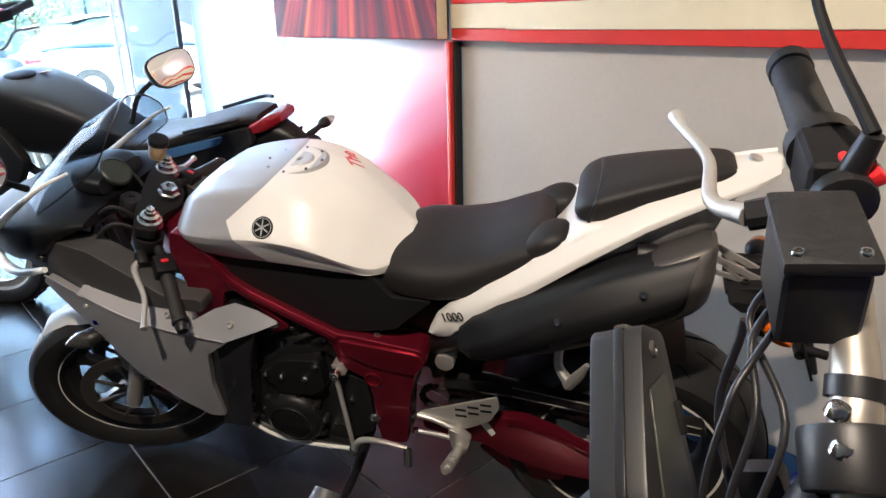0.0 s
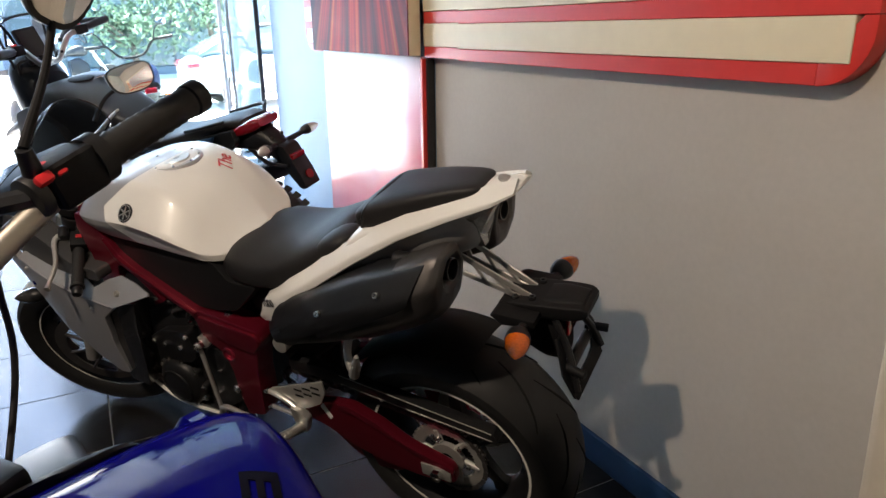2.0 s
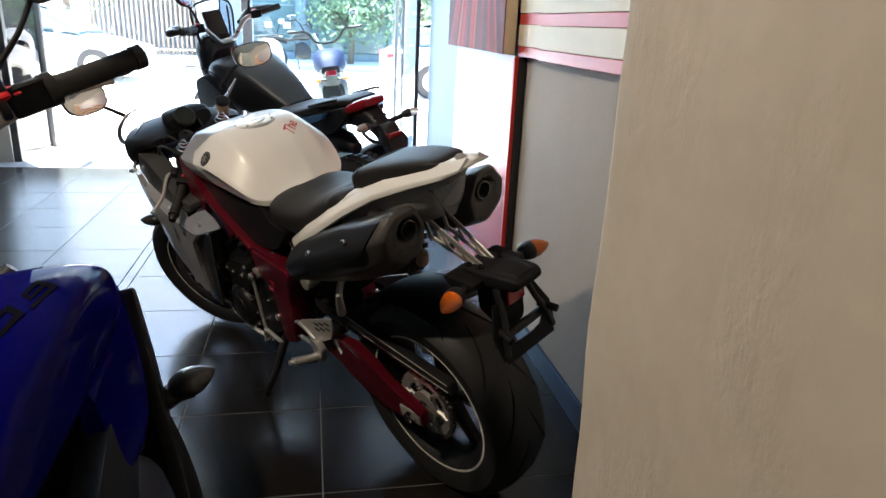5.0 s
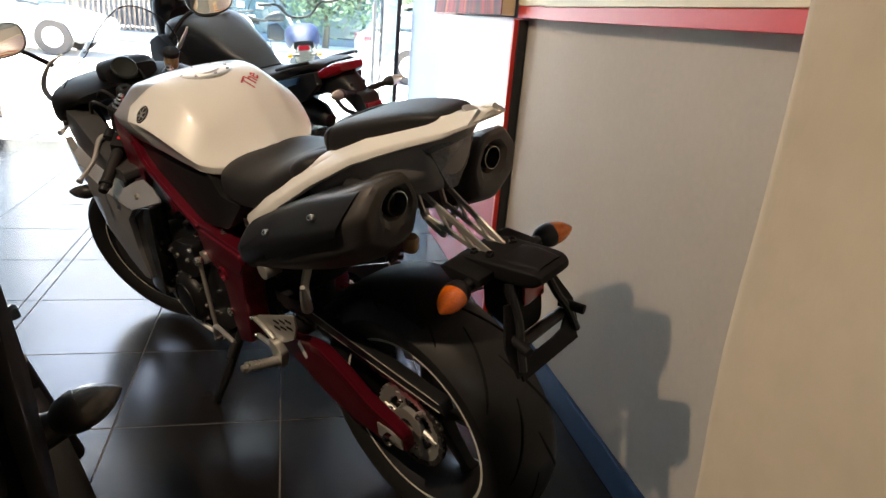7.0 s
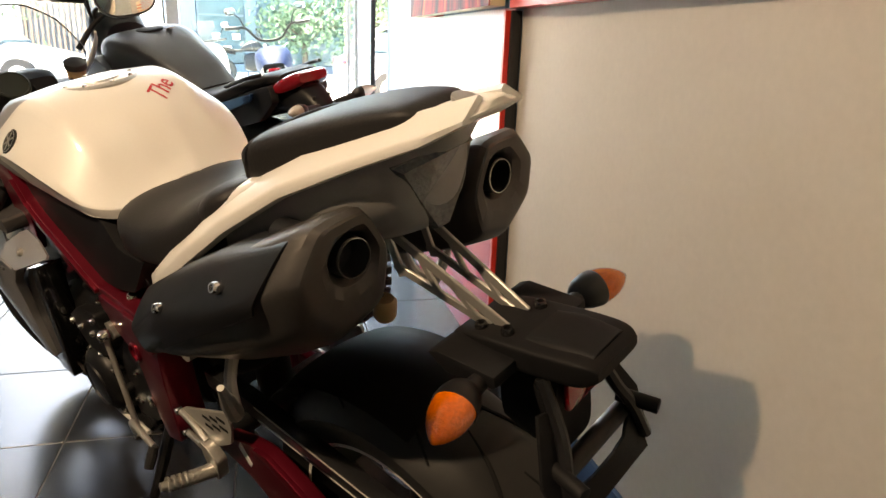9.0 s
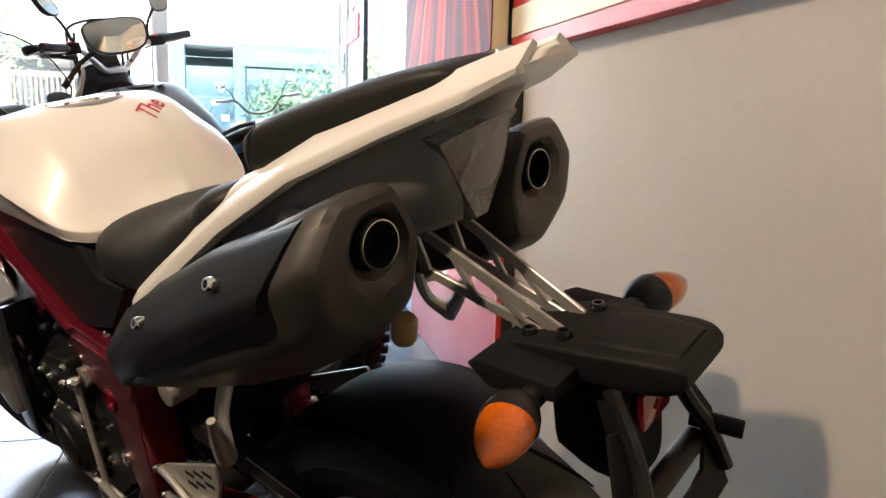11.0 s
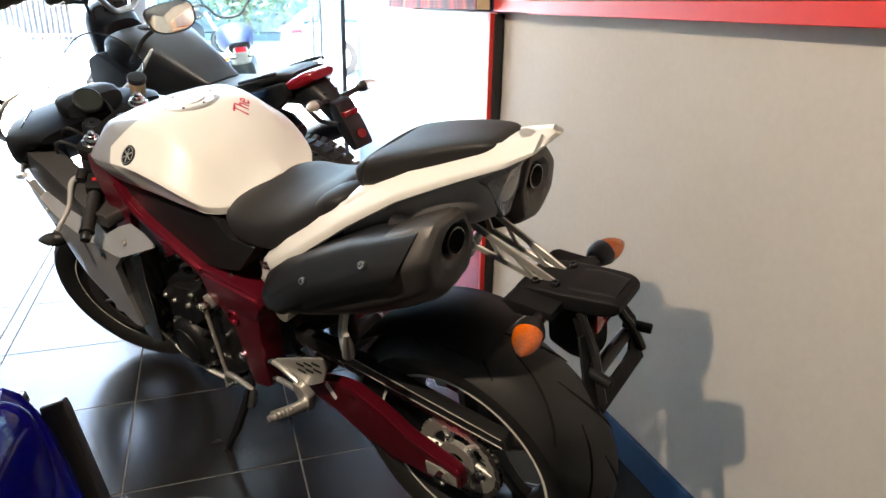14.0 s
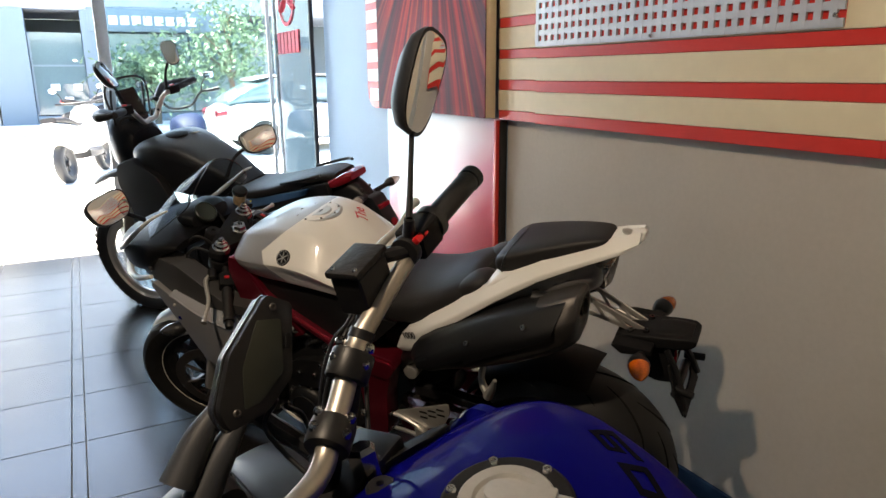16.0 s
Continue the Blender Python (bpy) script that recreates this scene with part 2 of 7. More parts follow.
def deepen(m, strength, distance, scale, stretch=(1, 1, 1)):
    """Coarser relief: trowel marks and pits over the finer grain."""
    n, l = m.node_tree.nodes, m.node_tree.links
    b = n["Principled BSDF"]
    tc, mp = n.new("ShaderNodeTexCoord"), n.new("ShaderNodeMapping")
    mp.inputs["Scale"].default_value = stretch
    l.new(tc.outputs["Object"], mp.inputs["Vector"])
    ns = n.new("ShaderNodeTexNoise")
    ns.inputs["Scale"].default_value, ns.inputs["Detail"].default_value, ns.inputs["Roughness"].default_value = scale, 8, 0.62
    l.new(mp.outputs[0], ns.inputs["Vector"])
    vo = n.new("ShaderNodeTexVoronoi")
    vo.inputs["Scale"].default_value = scale * 1.6
    l.new(mp.outputs[0], vo.inputs["Vector"])
    pit = n.new("ShaderNodeMapRange")
    pit.inputs[1].default_value, pit.inputs[2].default_value, pit.inputs[3].default_value, pit.inputs[4].default_value = 0.0, 0.30, -0.16, 0.0
    l.new(vo.outputs["Distance"], pit.inputs[0])
    add = n.new("ShaderNodeMath")
    l.new(ns.outputs["Fac"], add.inputs[0])
    l.new(pit.outputs[0], add.inputs[1])
    bp = n.new("ShaderNodeBump")
    bp.inputs["Strength"].default_value, bp.inputs["Distance"].default_value = strength, distance
    big, gate = n.new("ShaderNodeTexNoise"), n.new("ShaderNodeMapRange")
    big.inputs["Scale"].default_value, big.inputs["Detail"].default_value = 5.0, 3
    l.new(mp.outputs[0], big.inputs["Vector"])
    gate.inputs[1].default_value, gate.inputs[2].default_value, gate.inputs[3].default_value, gate.inputs[4].default_value = 0.50, 0.70, 0.10, 1.0
    l.new(big.outputs["Fac"], gate.inputs[0])
    mul = n.new("ShaderNodeMath")
    mul.operation = 'MULTIPLY'
    l.new(add.outputs[0], mul.inputs[0])
    l.new(gate.outputs[0], mul.inputs[1])
    l.new(mul.outputs[0], bp.inputs["Height"])
    l.new(bp.outputs[0], b.inputs["Normal"])


deepen(M["pillar"], 1.0, 0.0052, 52, (1, 1, 0.55))


def glare_panel():
    """Glare painted into red gloss: white above, pink, red below and towards its edge."""
    m = mat("red_panel_painted_glare", (0.8, 0.1, 0.15), 0.34, spec=0.6, coat=0.3)
    n, l = m.node_tree.nodes, m.node_tree.links
    tc, sp = n.new("ShaderNodeTexCoord"), n.new("ShaderNodeSeparateXYZ")
    l.new(tc.outputs["Object"], sp.inputs[0])
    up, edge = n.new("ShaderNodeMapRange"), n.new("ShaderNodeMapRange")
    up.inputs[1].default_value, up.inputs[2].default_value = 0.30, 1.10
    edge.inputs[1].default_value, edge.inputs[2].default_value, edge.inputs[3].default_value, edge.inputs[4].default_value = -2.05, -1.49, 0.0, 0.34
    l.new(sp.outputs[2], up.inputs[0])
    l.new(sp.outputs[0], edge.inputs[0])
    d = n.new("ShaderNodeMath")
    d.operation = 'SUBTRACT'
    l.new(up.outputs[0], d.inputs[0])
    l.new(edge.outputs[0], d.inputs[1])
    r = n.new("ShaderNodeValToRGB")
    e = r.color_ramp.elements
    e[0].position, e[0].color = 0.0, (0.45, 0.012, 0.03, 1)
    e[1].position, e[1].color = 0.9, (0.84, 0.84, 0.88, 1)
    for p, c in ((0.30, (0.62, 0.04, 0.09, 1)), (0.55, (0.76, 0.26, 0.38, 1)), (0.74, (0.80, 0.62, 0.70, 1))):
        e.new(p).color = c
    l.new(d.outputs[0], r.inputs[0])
    l.new(r.outputs[0], n["Principled BSDF"].inputs["Base Color"])
    return m


M["red_gloss"] = glare_panel()


# ---- building helpers ----
def mesh_of(bm, name, material, smooth=True, angle=35):
    me = bpy.data.meshes.new(name)
    bmesh.ops.recalc_face_normals(bm, faces=bm.faces)
    bm.to_mesh(me)
    bm.free()
    me.materials.append(material)
    if smooth:
        for p in me.polygons:
            p.use_smooth = True
        me.set_sharp_from_angle(angle=radians(angle))
    return me


def part(name, bm, material, parent, label="", sub=0, angle=35):
    ob = new(name, mesh_of(bm, name, M[material] if isinstance(material, str) else material, angle=angle))
    if parent:
        ob.parent = parent
    if label:
        tagged(ob, label)
    if sub:
        md = ob.modifiers.new("smooth", 'SUBSURF')
        md.levels = md.render_levels = sub
    return ob


def thing(name, label, category, m=None, group="", kind=""):
    ob = new(name)
    ob.empty_display_size = 0.1
    if m is not None:
        ob.matrix_world = m
    return tagged(ob, label, category, group, kind)


def structure(name, bm, material, label, category, angle=35):
    return tagged(part(name, bm, material, None, angle=angle), label, category, kind="structure")


def bevel(bm, w, seg=2, angle=30):
    es = [e for e in bm.edges if len(e.link_faces) == 2 and e.calc_face_angle(0) > radians(angle)]
    if es and w:
        bmesh.ops.bevel(bm, geom=es, offset=w, segments=seg, affect='EDGES', profile=0.6, clamp_overlap=True)
    return bm


def box(x0, x1, y0, y1, z0, z1, bev=0.0, seg=2, bm=None, m=None):
    b = bmesh.new()
    bmesh.ops.create_cube(b, size=1)
    for v in b.verts:
        v.co = Vector(((x0 + x1) / 2 + v.co.x * (x1 - x0), (y0 + y1) / 2 + v.co.y * (y1 - y0), (z0 + z1) / 2 + v.co.z * (z1 - z0)))
    bevel(b, bev, seg)
    return merge(bm, b, m)


def merge(bm, b, m=None):
    if m is not None:
        b.transform(m)
    if bm is None:
        return b
    tmp = bpy.data.meshes.new("tmp")
    b.to_mesh(tmp)
    b.free()
    bm.from_mesh(tmp)
    bpy.data.meshes.remove(tmp)
    return bm


def cyl(p0, p1, r0, r1=None, n=20, bev=0.0, bm=None):
    p0, p1 = Vector(p0), Vector(p1)
    r1 = r0 if r1 is None else r1
    b = bmesh.new()
    bmesh.ops.create_cone(b, cap_ends=True, segments=n, radius1=r0, radius2=r1, depth=(p1 - p0).length)
    if bev:
        bevel(b, bev, 2, 50)
    m = Matrix.Translation((p0 + p1) / 2) @ (p1 - p0).to_track_quat('Z', 'Y').to_matrix().to_4x4()
    return merge(bm, b, m)


def lathe(profile, p0, axis, n=32, bm=None, closed=False):
    """Profile rows (radius, along) turned round the axis through p0."""
    b = bmesh.new()
    rings = []
    for r, a in profile:
        rings.append([b.verts.new((r * math.cos(2 * math.pi * k / n), r * math.sin(2 * math.pi * k / n), a)) for k in range(n)])
    rows = list(zip(rings, rings[1:])) + ([(rings[-1], rings[0])] if closed else [])
    for ra, rb in rows:
        for k in range(n):
            b.faces.new((ra[k], ra[(k + 1) % n], rb[(k + 1) % n], rb[k]))
    if not closed:
        for ring in (rings[0], rings[-1]):
            if (ring[0].co - ring[n // 2].co).length > 1e-5:
                b.faces.new(ring)
    bmesh.ops.remove_doubles(b, verts=b.verts, dist=1e-6)
    m = Matrix.Translation(p0) @ Vector(axis).to_track_quat('Z', 'Y').to_matrix().to_4x4()
    return merge(bm, b, m)


def curve_points(pts, per=6):
    """A smooth line through the points."""
    pts = [Vector(p) for p in pts]
    if len(pts) < 3:
        return pts
    ext = [2 * pts[0] - pts[1]] + pts + [2 * pts[-1] - pts[-2]]
    out = []
    for i in range(1, len(ext) - 2):
        a, b, c, d = ext[i - 1:i + 3]
        for k in range(per):
            t = k / per
            out.append(0.5 * ((2 * b) + (c - a) * t + (2 * a - 5 * b + 4 * c - d) * t * t + (3 * b - a - 3 * c + d) * t ** 3))
    out.append(pts[-1])
    return out


def tube(pts, r, n=10, per=6, bm=None, ends=None):
    """A round bar along a smooth line; r is a radius or a list of radii for the given points."""
    line = curve_points(pts, per)
    count = len(line)
    radii = [r] * count if not isinstance(r, (list, tuple)) else [float(np.interp(i / (count - 1) * (len(r) - 1), range(len(r)), r)) for i in range(count)]
    b = bmesh.new()
    rings, up = [], None
    for i, p in enumerate(line):
        d = (line[min(i + 1, count - 1)] - line[max(i - 1, 0)]).normalized()
        if up is None:
            up = d.orthogonal().normalized()
        up = (up - d * up.dot(d)).normalized()
        side = d.cross(up)
        rings.append([b.verts.new(p + radii[i] * (math.cos(2 * math.pi * k / n) * up + math.sin(2 * math.pi * k / n) * side)) for k in range(n)])
    for ra, rb in zip(rings, rings[1:]):
        for k in range(n):
            b.faces.new((ra[k], ra[(k + 1) % n], rb[(k + 1) % n], rb[k]))
    b.faces.new(rings[0])
    b.faces.new(rings[-1])
    return merge(bm, b)


def loft(rings, bm=None, caps=True, closed=True):
    b = bmesh.new()
    made = [[b.verts.new(p) for p in ring] for ring in rings]
    n = len(made[0])
    for ra, rb in zip(made, made[1:]):
        for k in range(n if closed else n - 1):
            b.faces.new((ra[k], ra[(k + 1) % n], rb[(k + 1) % n], rb[k]))
    if caps and closed:
        b.faces.new(made[0])
        b.faces.new(made[-1])
    return merge(bm, b)


def hull_ring(x, zb, zt, hw, n=24, top=2.6, low=4.0, shoulder=0.5, yc=0.0):
    """A rounded cross-section at x, from zb to zt, hw to each side; its widest line lies at the share `shoulder` of its height."""
    zm = zb + (zt - zb) * shoulder
    out = []
    for k in range(n):
        a = 2 * math.pi * (k + 0.5) / n
        c, s = math.cos(a), math.sin(a)
        e = top if s > 0 else low
        out.append((x, yc + hw * math.copysign(abs(c) ** (2 / e), c), zm + ((zt - zm) if s > 0 else (zm - zb)) * math.copysign(abs(s) ** (2 / e), s)))
    return out


def hull(rows, per=3, bm=None, **shape):
    """A smooth body from rows (x, zb, zt, half width[, centre y])."""
    rows = [tuple(r) + (0.0,) * (5 - len(r)) for r in rows]
    fine = []
    k = len(rows)
    for i in range(k - 1):
        for j in range(per):
            a, b, c, d = rows[max(i - 1, 0)], rows[i], rows[i + 1], rows[min(i + 2, k - 1)]
            t = j / per
            fine.append([0.5 * ((2 * q) + (r - p) * t + (2 * p - 5 * q + 4 * r - s) * t * t + (3 * q - p - 3 * r + s) * t ** 3) for p, q, r, s in zip(a, b, c, d)])
    fine.append(rows[-1])
    return loft([hull_ring(r[0], r[1], max(r[2], r[1] + 0.001), max(r[3], 0.001), yc=r[4], **shape) for r in fine], bm)


def plate(poly, y0, y1, bev=0.004, seg=2, bm=None, bend=None):
    """A plate with the outline poly of (x, z), from y0 to y1; bend(x, z) shifts it sideways."""
    b = bmesh.new()
    lo = [b.verts.new((x, y0, z)) for x, z in poly]
    hi = [b.verts.new((x, y1, z)) for x, z in poly]
    n = len(poly)
    b.faces.new(lo)
    b.faces.new(list(reversed(hi)))
    for k in range(n):
        b.faces.new((lo[k], hi[k], hi[(k + 1) % n], lo[(k + 1) % n]))
    bmesh.ops.recalc_face_normals(b, faces=b.faces)
    bevel(b, bev, seg, 25)
    if bend:
        bmesh.ops.triangulate(b, faces=[f for f in b.faces if len(f.verts) > 4])
        for v in b.verts:
            v.co.y += bend(v.co.x, v.co.z)
    return merge(bm, b)


def rounded(poly, r=0.01, seg=3):
    """The outline with its corners rounded."""
    out = []
    n = len(poly)
    for i in range(n):
        p, a, b = Vector(poly[i]), Vector(poly[i - 1]), Vector(poly[(i + 1) % n])
        da, db = (a - p), (b - p)
        k = min(r, da.length * 0.45, db.length * 0.45)
        s, e = p + da.normalized() * k, p + db.normalized() * k
        for j in range(seg + 1):
            t = j / seg
            q = (1 - t) ** 2 * s + 2 * t * (1 - t) * p + t * t * e
            out.append((q.x, q.y))
    return out


def mirrored(bm):
    for v in bm.verts:
        v.co.y = -v.co.y
    bmesh.ops.reverse_faces(bm, faces=bm.faces)
    return bm


def both(name, make, material, parent, label="", sub=0, angle=35):
    """The same part on the near side and, mirrored, on the other."""
    return part(name, make(), material, parent, label, sub, angle), part(name, mirrored(make()), material, parent, label, sub, angle)


def bolt(name, p, axis, r, material, parent, h=0.006):
    p, axis = Vector(p), Vector(axis).normalized()
    b = lathe([(r, -h), (r, h * 0.4), (r * 0.8, h), (r * 0.5, h), (r * 0.42, h * 0.2), (0.0001, h * 0.2)], p, axis, 14)
    return part(name, b, material, parent)


# ---- the room ----
WALL_Y = 2.03


def build_room():
    floor = structure("floor", box(-5.22, 3.2, -3.4, 2.1, -0.12, -0.0018), "grout", "dark grey slate tile floor with pale joints", "floor")
    structure("wall_north", box(-1.45, 0.70, WALL_Y, WALL_Y + 0.15, -0.1, 3.1), "wall", "grey-beige painted plaster wall", "wall")
    structure("wall_north_white", box(-3.966, -1.45, WALL_Y + 0.004, WALL_Y + 0.15, -0.1, 3.1), "white_wall", "pale blue painted wall beside the shop window", "wall")
    # unseen walls and the ceiling close the room, toned dark to weaken fill
    structure("wall_south", box(-5.6, 3.2, -3.55, -3.4, -0.1, 3.1), "back_wall", "unseen wall darkened to cut bounce light", "wall")
    structure("wall_east", box(3.2, 3.35, -3.55, 2.2, -0.1, 3.1), "back_wall", "unseen wall darkened to cut bounce light", "wall")
    structure("ceiling", box(-5.8, 3.35, -3.55, 2.2, 3.0, 3.15), "ceiling", "plaster ceiling darkened to cut bounce light", "ceiling")
    # pillar of rough plaster, its corner worn
    b = box(0.677, 3.2, 1.466, WALL_Y + 0.1, -0.05, 3.02, 0.012, 3)
    bmesh.ops.subdivide_edges(b, edges=[e for e in b.edges if e.calc_length() > 0.3], cuts=60, use_grid_fill=True)
    for v in b.verts:
        p = v.co
        v.co.y -= 0.006 * (noise.noise(p * 3.1) + 0.6 * noise.noise(p * 9.0))
        v.co.x += 0.004 * noise.noise(p * 7.0 + Vector((5, 2, 1)))
    structure("pillar", b, "pillar", "rough beige plastered pillar with trowel marks", "pillar", angle=60)
    structure("baseboard", plate([(-1.44, 0.0), (0.69, 0.0), (0.69, 0.095), (-1.44, 0.095)], WALL_Y - 0.016, WALL_Y - 0.001, 0.004), "blue_skirt", "dark blue painted skirting board", "baseboard")


def build_striped_board():
    board = thing("striped_wall_board", "cream and red striped wall board with rounded end", "wall board", Matrix.Translation((0, 0, 0)))
    stripes = ((1.200, 1.242, "red_board"), (1.242, 1.327, "cream"), (1.327, 1.371, "red_board"), (1.371, 1.458, "cream"), (1.458, 1.496, "red_board"), (1.496, 1.585, "cream"), (1.585, 1.625, "red_board"), (1.625, 1.715, "cream"), (1.715, 1.755, "red_board"), (1.755, 1.84, "cream"), (1.84, 1.88, "red_board"), (1.88, 2.1, "cream"))
    for z0, z1, m in stripes:
        proud = 0.003 if m == "cream" else 0.0
        x1 = 0.20 if z0 < 1.21 else (0.262 if z0 < 1.25 else 0.30)
        part("stripe", box(-1.185, x1, 1.985 - proud, WALL_Y - 0.002, z0 + 0.0005, z1 - 0.0005, 0.0015, 1), m, board)
        part("stripe", box(-1.468, -1.187, 1.990 - proud, WALL_Y - 0.002, z0 + 0.004, z1 + 0.003, 0.0015, 1), m, board)
    # rounded lower corner of the end
    corner = [(0.2005 + 0.10 * math.sin(a), 1.300 - 0.10 * math.cos(a)) for a in np.linspace(0, math.pi / 2, 9)]
    part("end_cap", plate([(0.2005, 1.2415)] + corner[:1] + corner[1:] + [(0.3005, 1.3265), (0.275, 1.3265)], 1.985, WALL_Y - 0.002, 0.001), "red_board", board, "rounded red end corner")
    grid = thing("perforated_metal_panel", "silver metal panel with rows of square holes", "metal panel", Matrix.Translation((0, 0, 0)))
    x0, x1, z0, z1 = -1.178, 0.075, 1.502, 2.05
    b = bmesh.new()
    pitch, hole = 0.0405, 0.020
    nx, nz = int((x1 - x0) / pitch), int((z1 - z0) / pitch)
    y0 = 1.972
    for i in range(nx + 1):
        xa = x0 + 0.010 + i * pitch
        box(xa - (pitch - hole) / 2, xa + (pitch - hole) / 2, y0, y0 + 0.008, z0, z1, bm=b)
    for j in range(nz + 1):
        za = z0 + 0.010 + j * pitch
        box(x0, x1, y0 + 0.0005, y0 + 0.0078, za - (pitch - hole) / 2, za + (pitch - hole) / 2, bm=b)
    part("perforated_sheet", b, "grid", grid)
    part("backing", box(x0, x1, y0 + 0.009, y0 + 0.0105, z0, z1), "red_board", grid, "red backing sheet")
    for x, z in ((-0.55, 1.512), (0.055, 1.53)):
        bolt("screw", (x, y0, z), (0, -1, 0), 0.006, "chrome", grid)


def build_poster_corner():
    panel = thing("glossy_red_panel", "glossy red lower wall panel with painted white glare", "wall panel", Matrix.Translation((0, 0, 0)))
    # the sheet's colour carries the bright glare of its upper part
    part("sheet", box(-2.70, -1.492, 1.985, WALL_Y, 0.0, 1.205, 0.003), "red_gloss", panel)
    part("edge_strip", box(-1.4915, -1.470, 1.980, WALL_Y, 0.0, 1.198, 0.002), "red_board", panel, "bright red edge strip")
    part("shadow_strip", box(-1.4695, -1.4580, 1.996, WALL_Y, 0.0, 1.198, 0.002), "black_edge", panel, "black edge strip")
    poster = thing("poster_board", "large poster board with red light streaks", "poster", Matrix.Translation((-2.085, 1.93, 1.21)))
    part("print", box(-0.60, 0.605, -0.004, 0.0, 0.0, 1.2), M["poster"], poster)
    part("board", box(-0.60, 0.606, 0.0005, 0.05, 0.0, 1.2, 0.002), "cream", poster, "cream board edge")
    side = thing("striped_side_board", "white and red striped board with rounded corner behind the poster", "wall board", Matrix.Translation((0, 0, 0)))
    out = [(-3.02 + 0.12 * (1 - math.sin(a)), 1.32 - 0.12 * math.cos(a)) for a in np.linspace(math.pi / 2, 0, 9)]
    part("board", plate(out + [(-2.45, 1.20), (-2.45, 2.3), (-3.02, 2.3)], 1.992, WALL_Y, 0.002), "red_board", side, "red board")
    for k in range(9):
        z = 1.245 + 0.115 * k
        part("stripe", box(-3.005 + (0.03 if k == 0 else 0), -2.46, 1.989, 1.9915, z, z + 0.075), "sign_white", side, "white stripe")


def build_window():
    """The glazed corner: a narrow pane along the wall, then the shop window."""
    w = thing("window_1", "tall narrow window pane in a dark frame", "window", Matrix.Translation((0, 0, 0)), kind="structure")
    part("window_frame", box(-3.990, -3.966, 1.925, 1.955, 0, 3.0, 0.003), "window_frame", w)
    part("window_frame", box(-5.165, -5.135, 1.90, 1.93, 0, 3.0, 0.004), "alu", w)
    part("window_frame", box(-5.135, -3.990, 1.925, 1.965, 0, 0.08, 0.004), "alu", w)
    part("pane", box(-5.135, -3.990, 1.945, 1.951, 0.08, 3.0), "pane", w).visible_shadow = False
    # red stickers on the pane
    s = thing("window_sticker", "red round emblem sticker on the window pane", "sticker", Matrix.Translation((-4.62, 1.938, 2.02)))
    part("ring", lathe([(0.23, -0.001), (0.23, 0.001), (0.205, 0.001), (0.205, -0.001)], (0, 0, 0), (0, -1, 0), 40, closed=True), "mark_red", s)
    for k in range(3):
        t = math.pi / 2 + k * 2 * math.pi / 3
        part("spoke", cyl((0, 0, 0), (0.205 * math.cos(t), 0, 0.205 * math.sin(t)), 0.016, n=8), "mark_red", s)
    s2 = thing("window_sticker", "red block lettering sticker on the window pane", "sticker", Matrix.Translation((-4.62, 1.938, 1.66)))
    for k in range(6):
        part("bar", box(-0.31 + k * 0.108, -0.228 + k * 0.108, -0.001, 0.001, -0.085, 0.085), "mark_red", s2)
    w2 = thing("window_2", "wide shop window towards the street", "window", Matrix.Translation((0, 0, 0)), kind="structure")
    part("mullion", box(-5.20, -5.13, 0.545, 0.635, 0, 3.0, 0.005), "alu", w2)
    part("pane", box(-5.168, -5.162, 0.635, 1.88, 0.05, 3.0), "pane", w2).visible_shadow = False
    part("window_sill", box(-5.20, -5.13, 0.635, 1.88, 0, 0.05, 0.004), "alu", w2)
    d = thing("door_1", "open glazed shop door with dark frame", "door", Matrix.Translation((0, 0, 0)), kind="structure")
    part("door_frame", box(-6.11, -6.05, -1.46, -1.40, -0.02, 2.6, 0.005), "window_frame", d)
    part("door_frame", box(-5.23, -5.17, -1.46, -1.40, -0.02, 2.6, 0.005), "window_frame", d)
    part("door_frame", box(-6.05, -5.23, -1.46, -1.40, 2.54, 2.6, 0.005), "window_frame", d)
    part("pane", box(-6.05, -5.23, -1.434, -1.428, 0.0, 2.54), "pane", d).visible_shadow = False
    structure("wall_west", box(-5.30, -5.15, -3.55, -1.46, -0.1, 3.1), "wall", "unseen wall darkened to cut bounce light beside the door", "wall")
    structure("wall_west_lintel", box(-5.30, -5.15, -1.46, 2.2, 2.95, 3.1), "wall", "plain painted lintel over the shop front", "wall")


build_room()
build_striped_board()
build_poster_corner()
build_window()


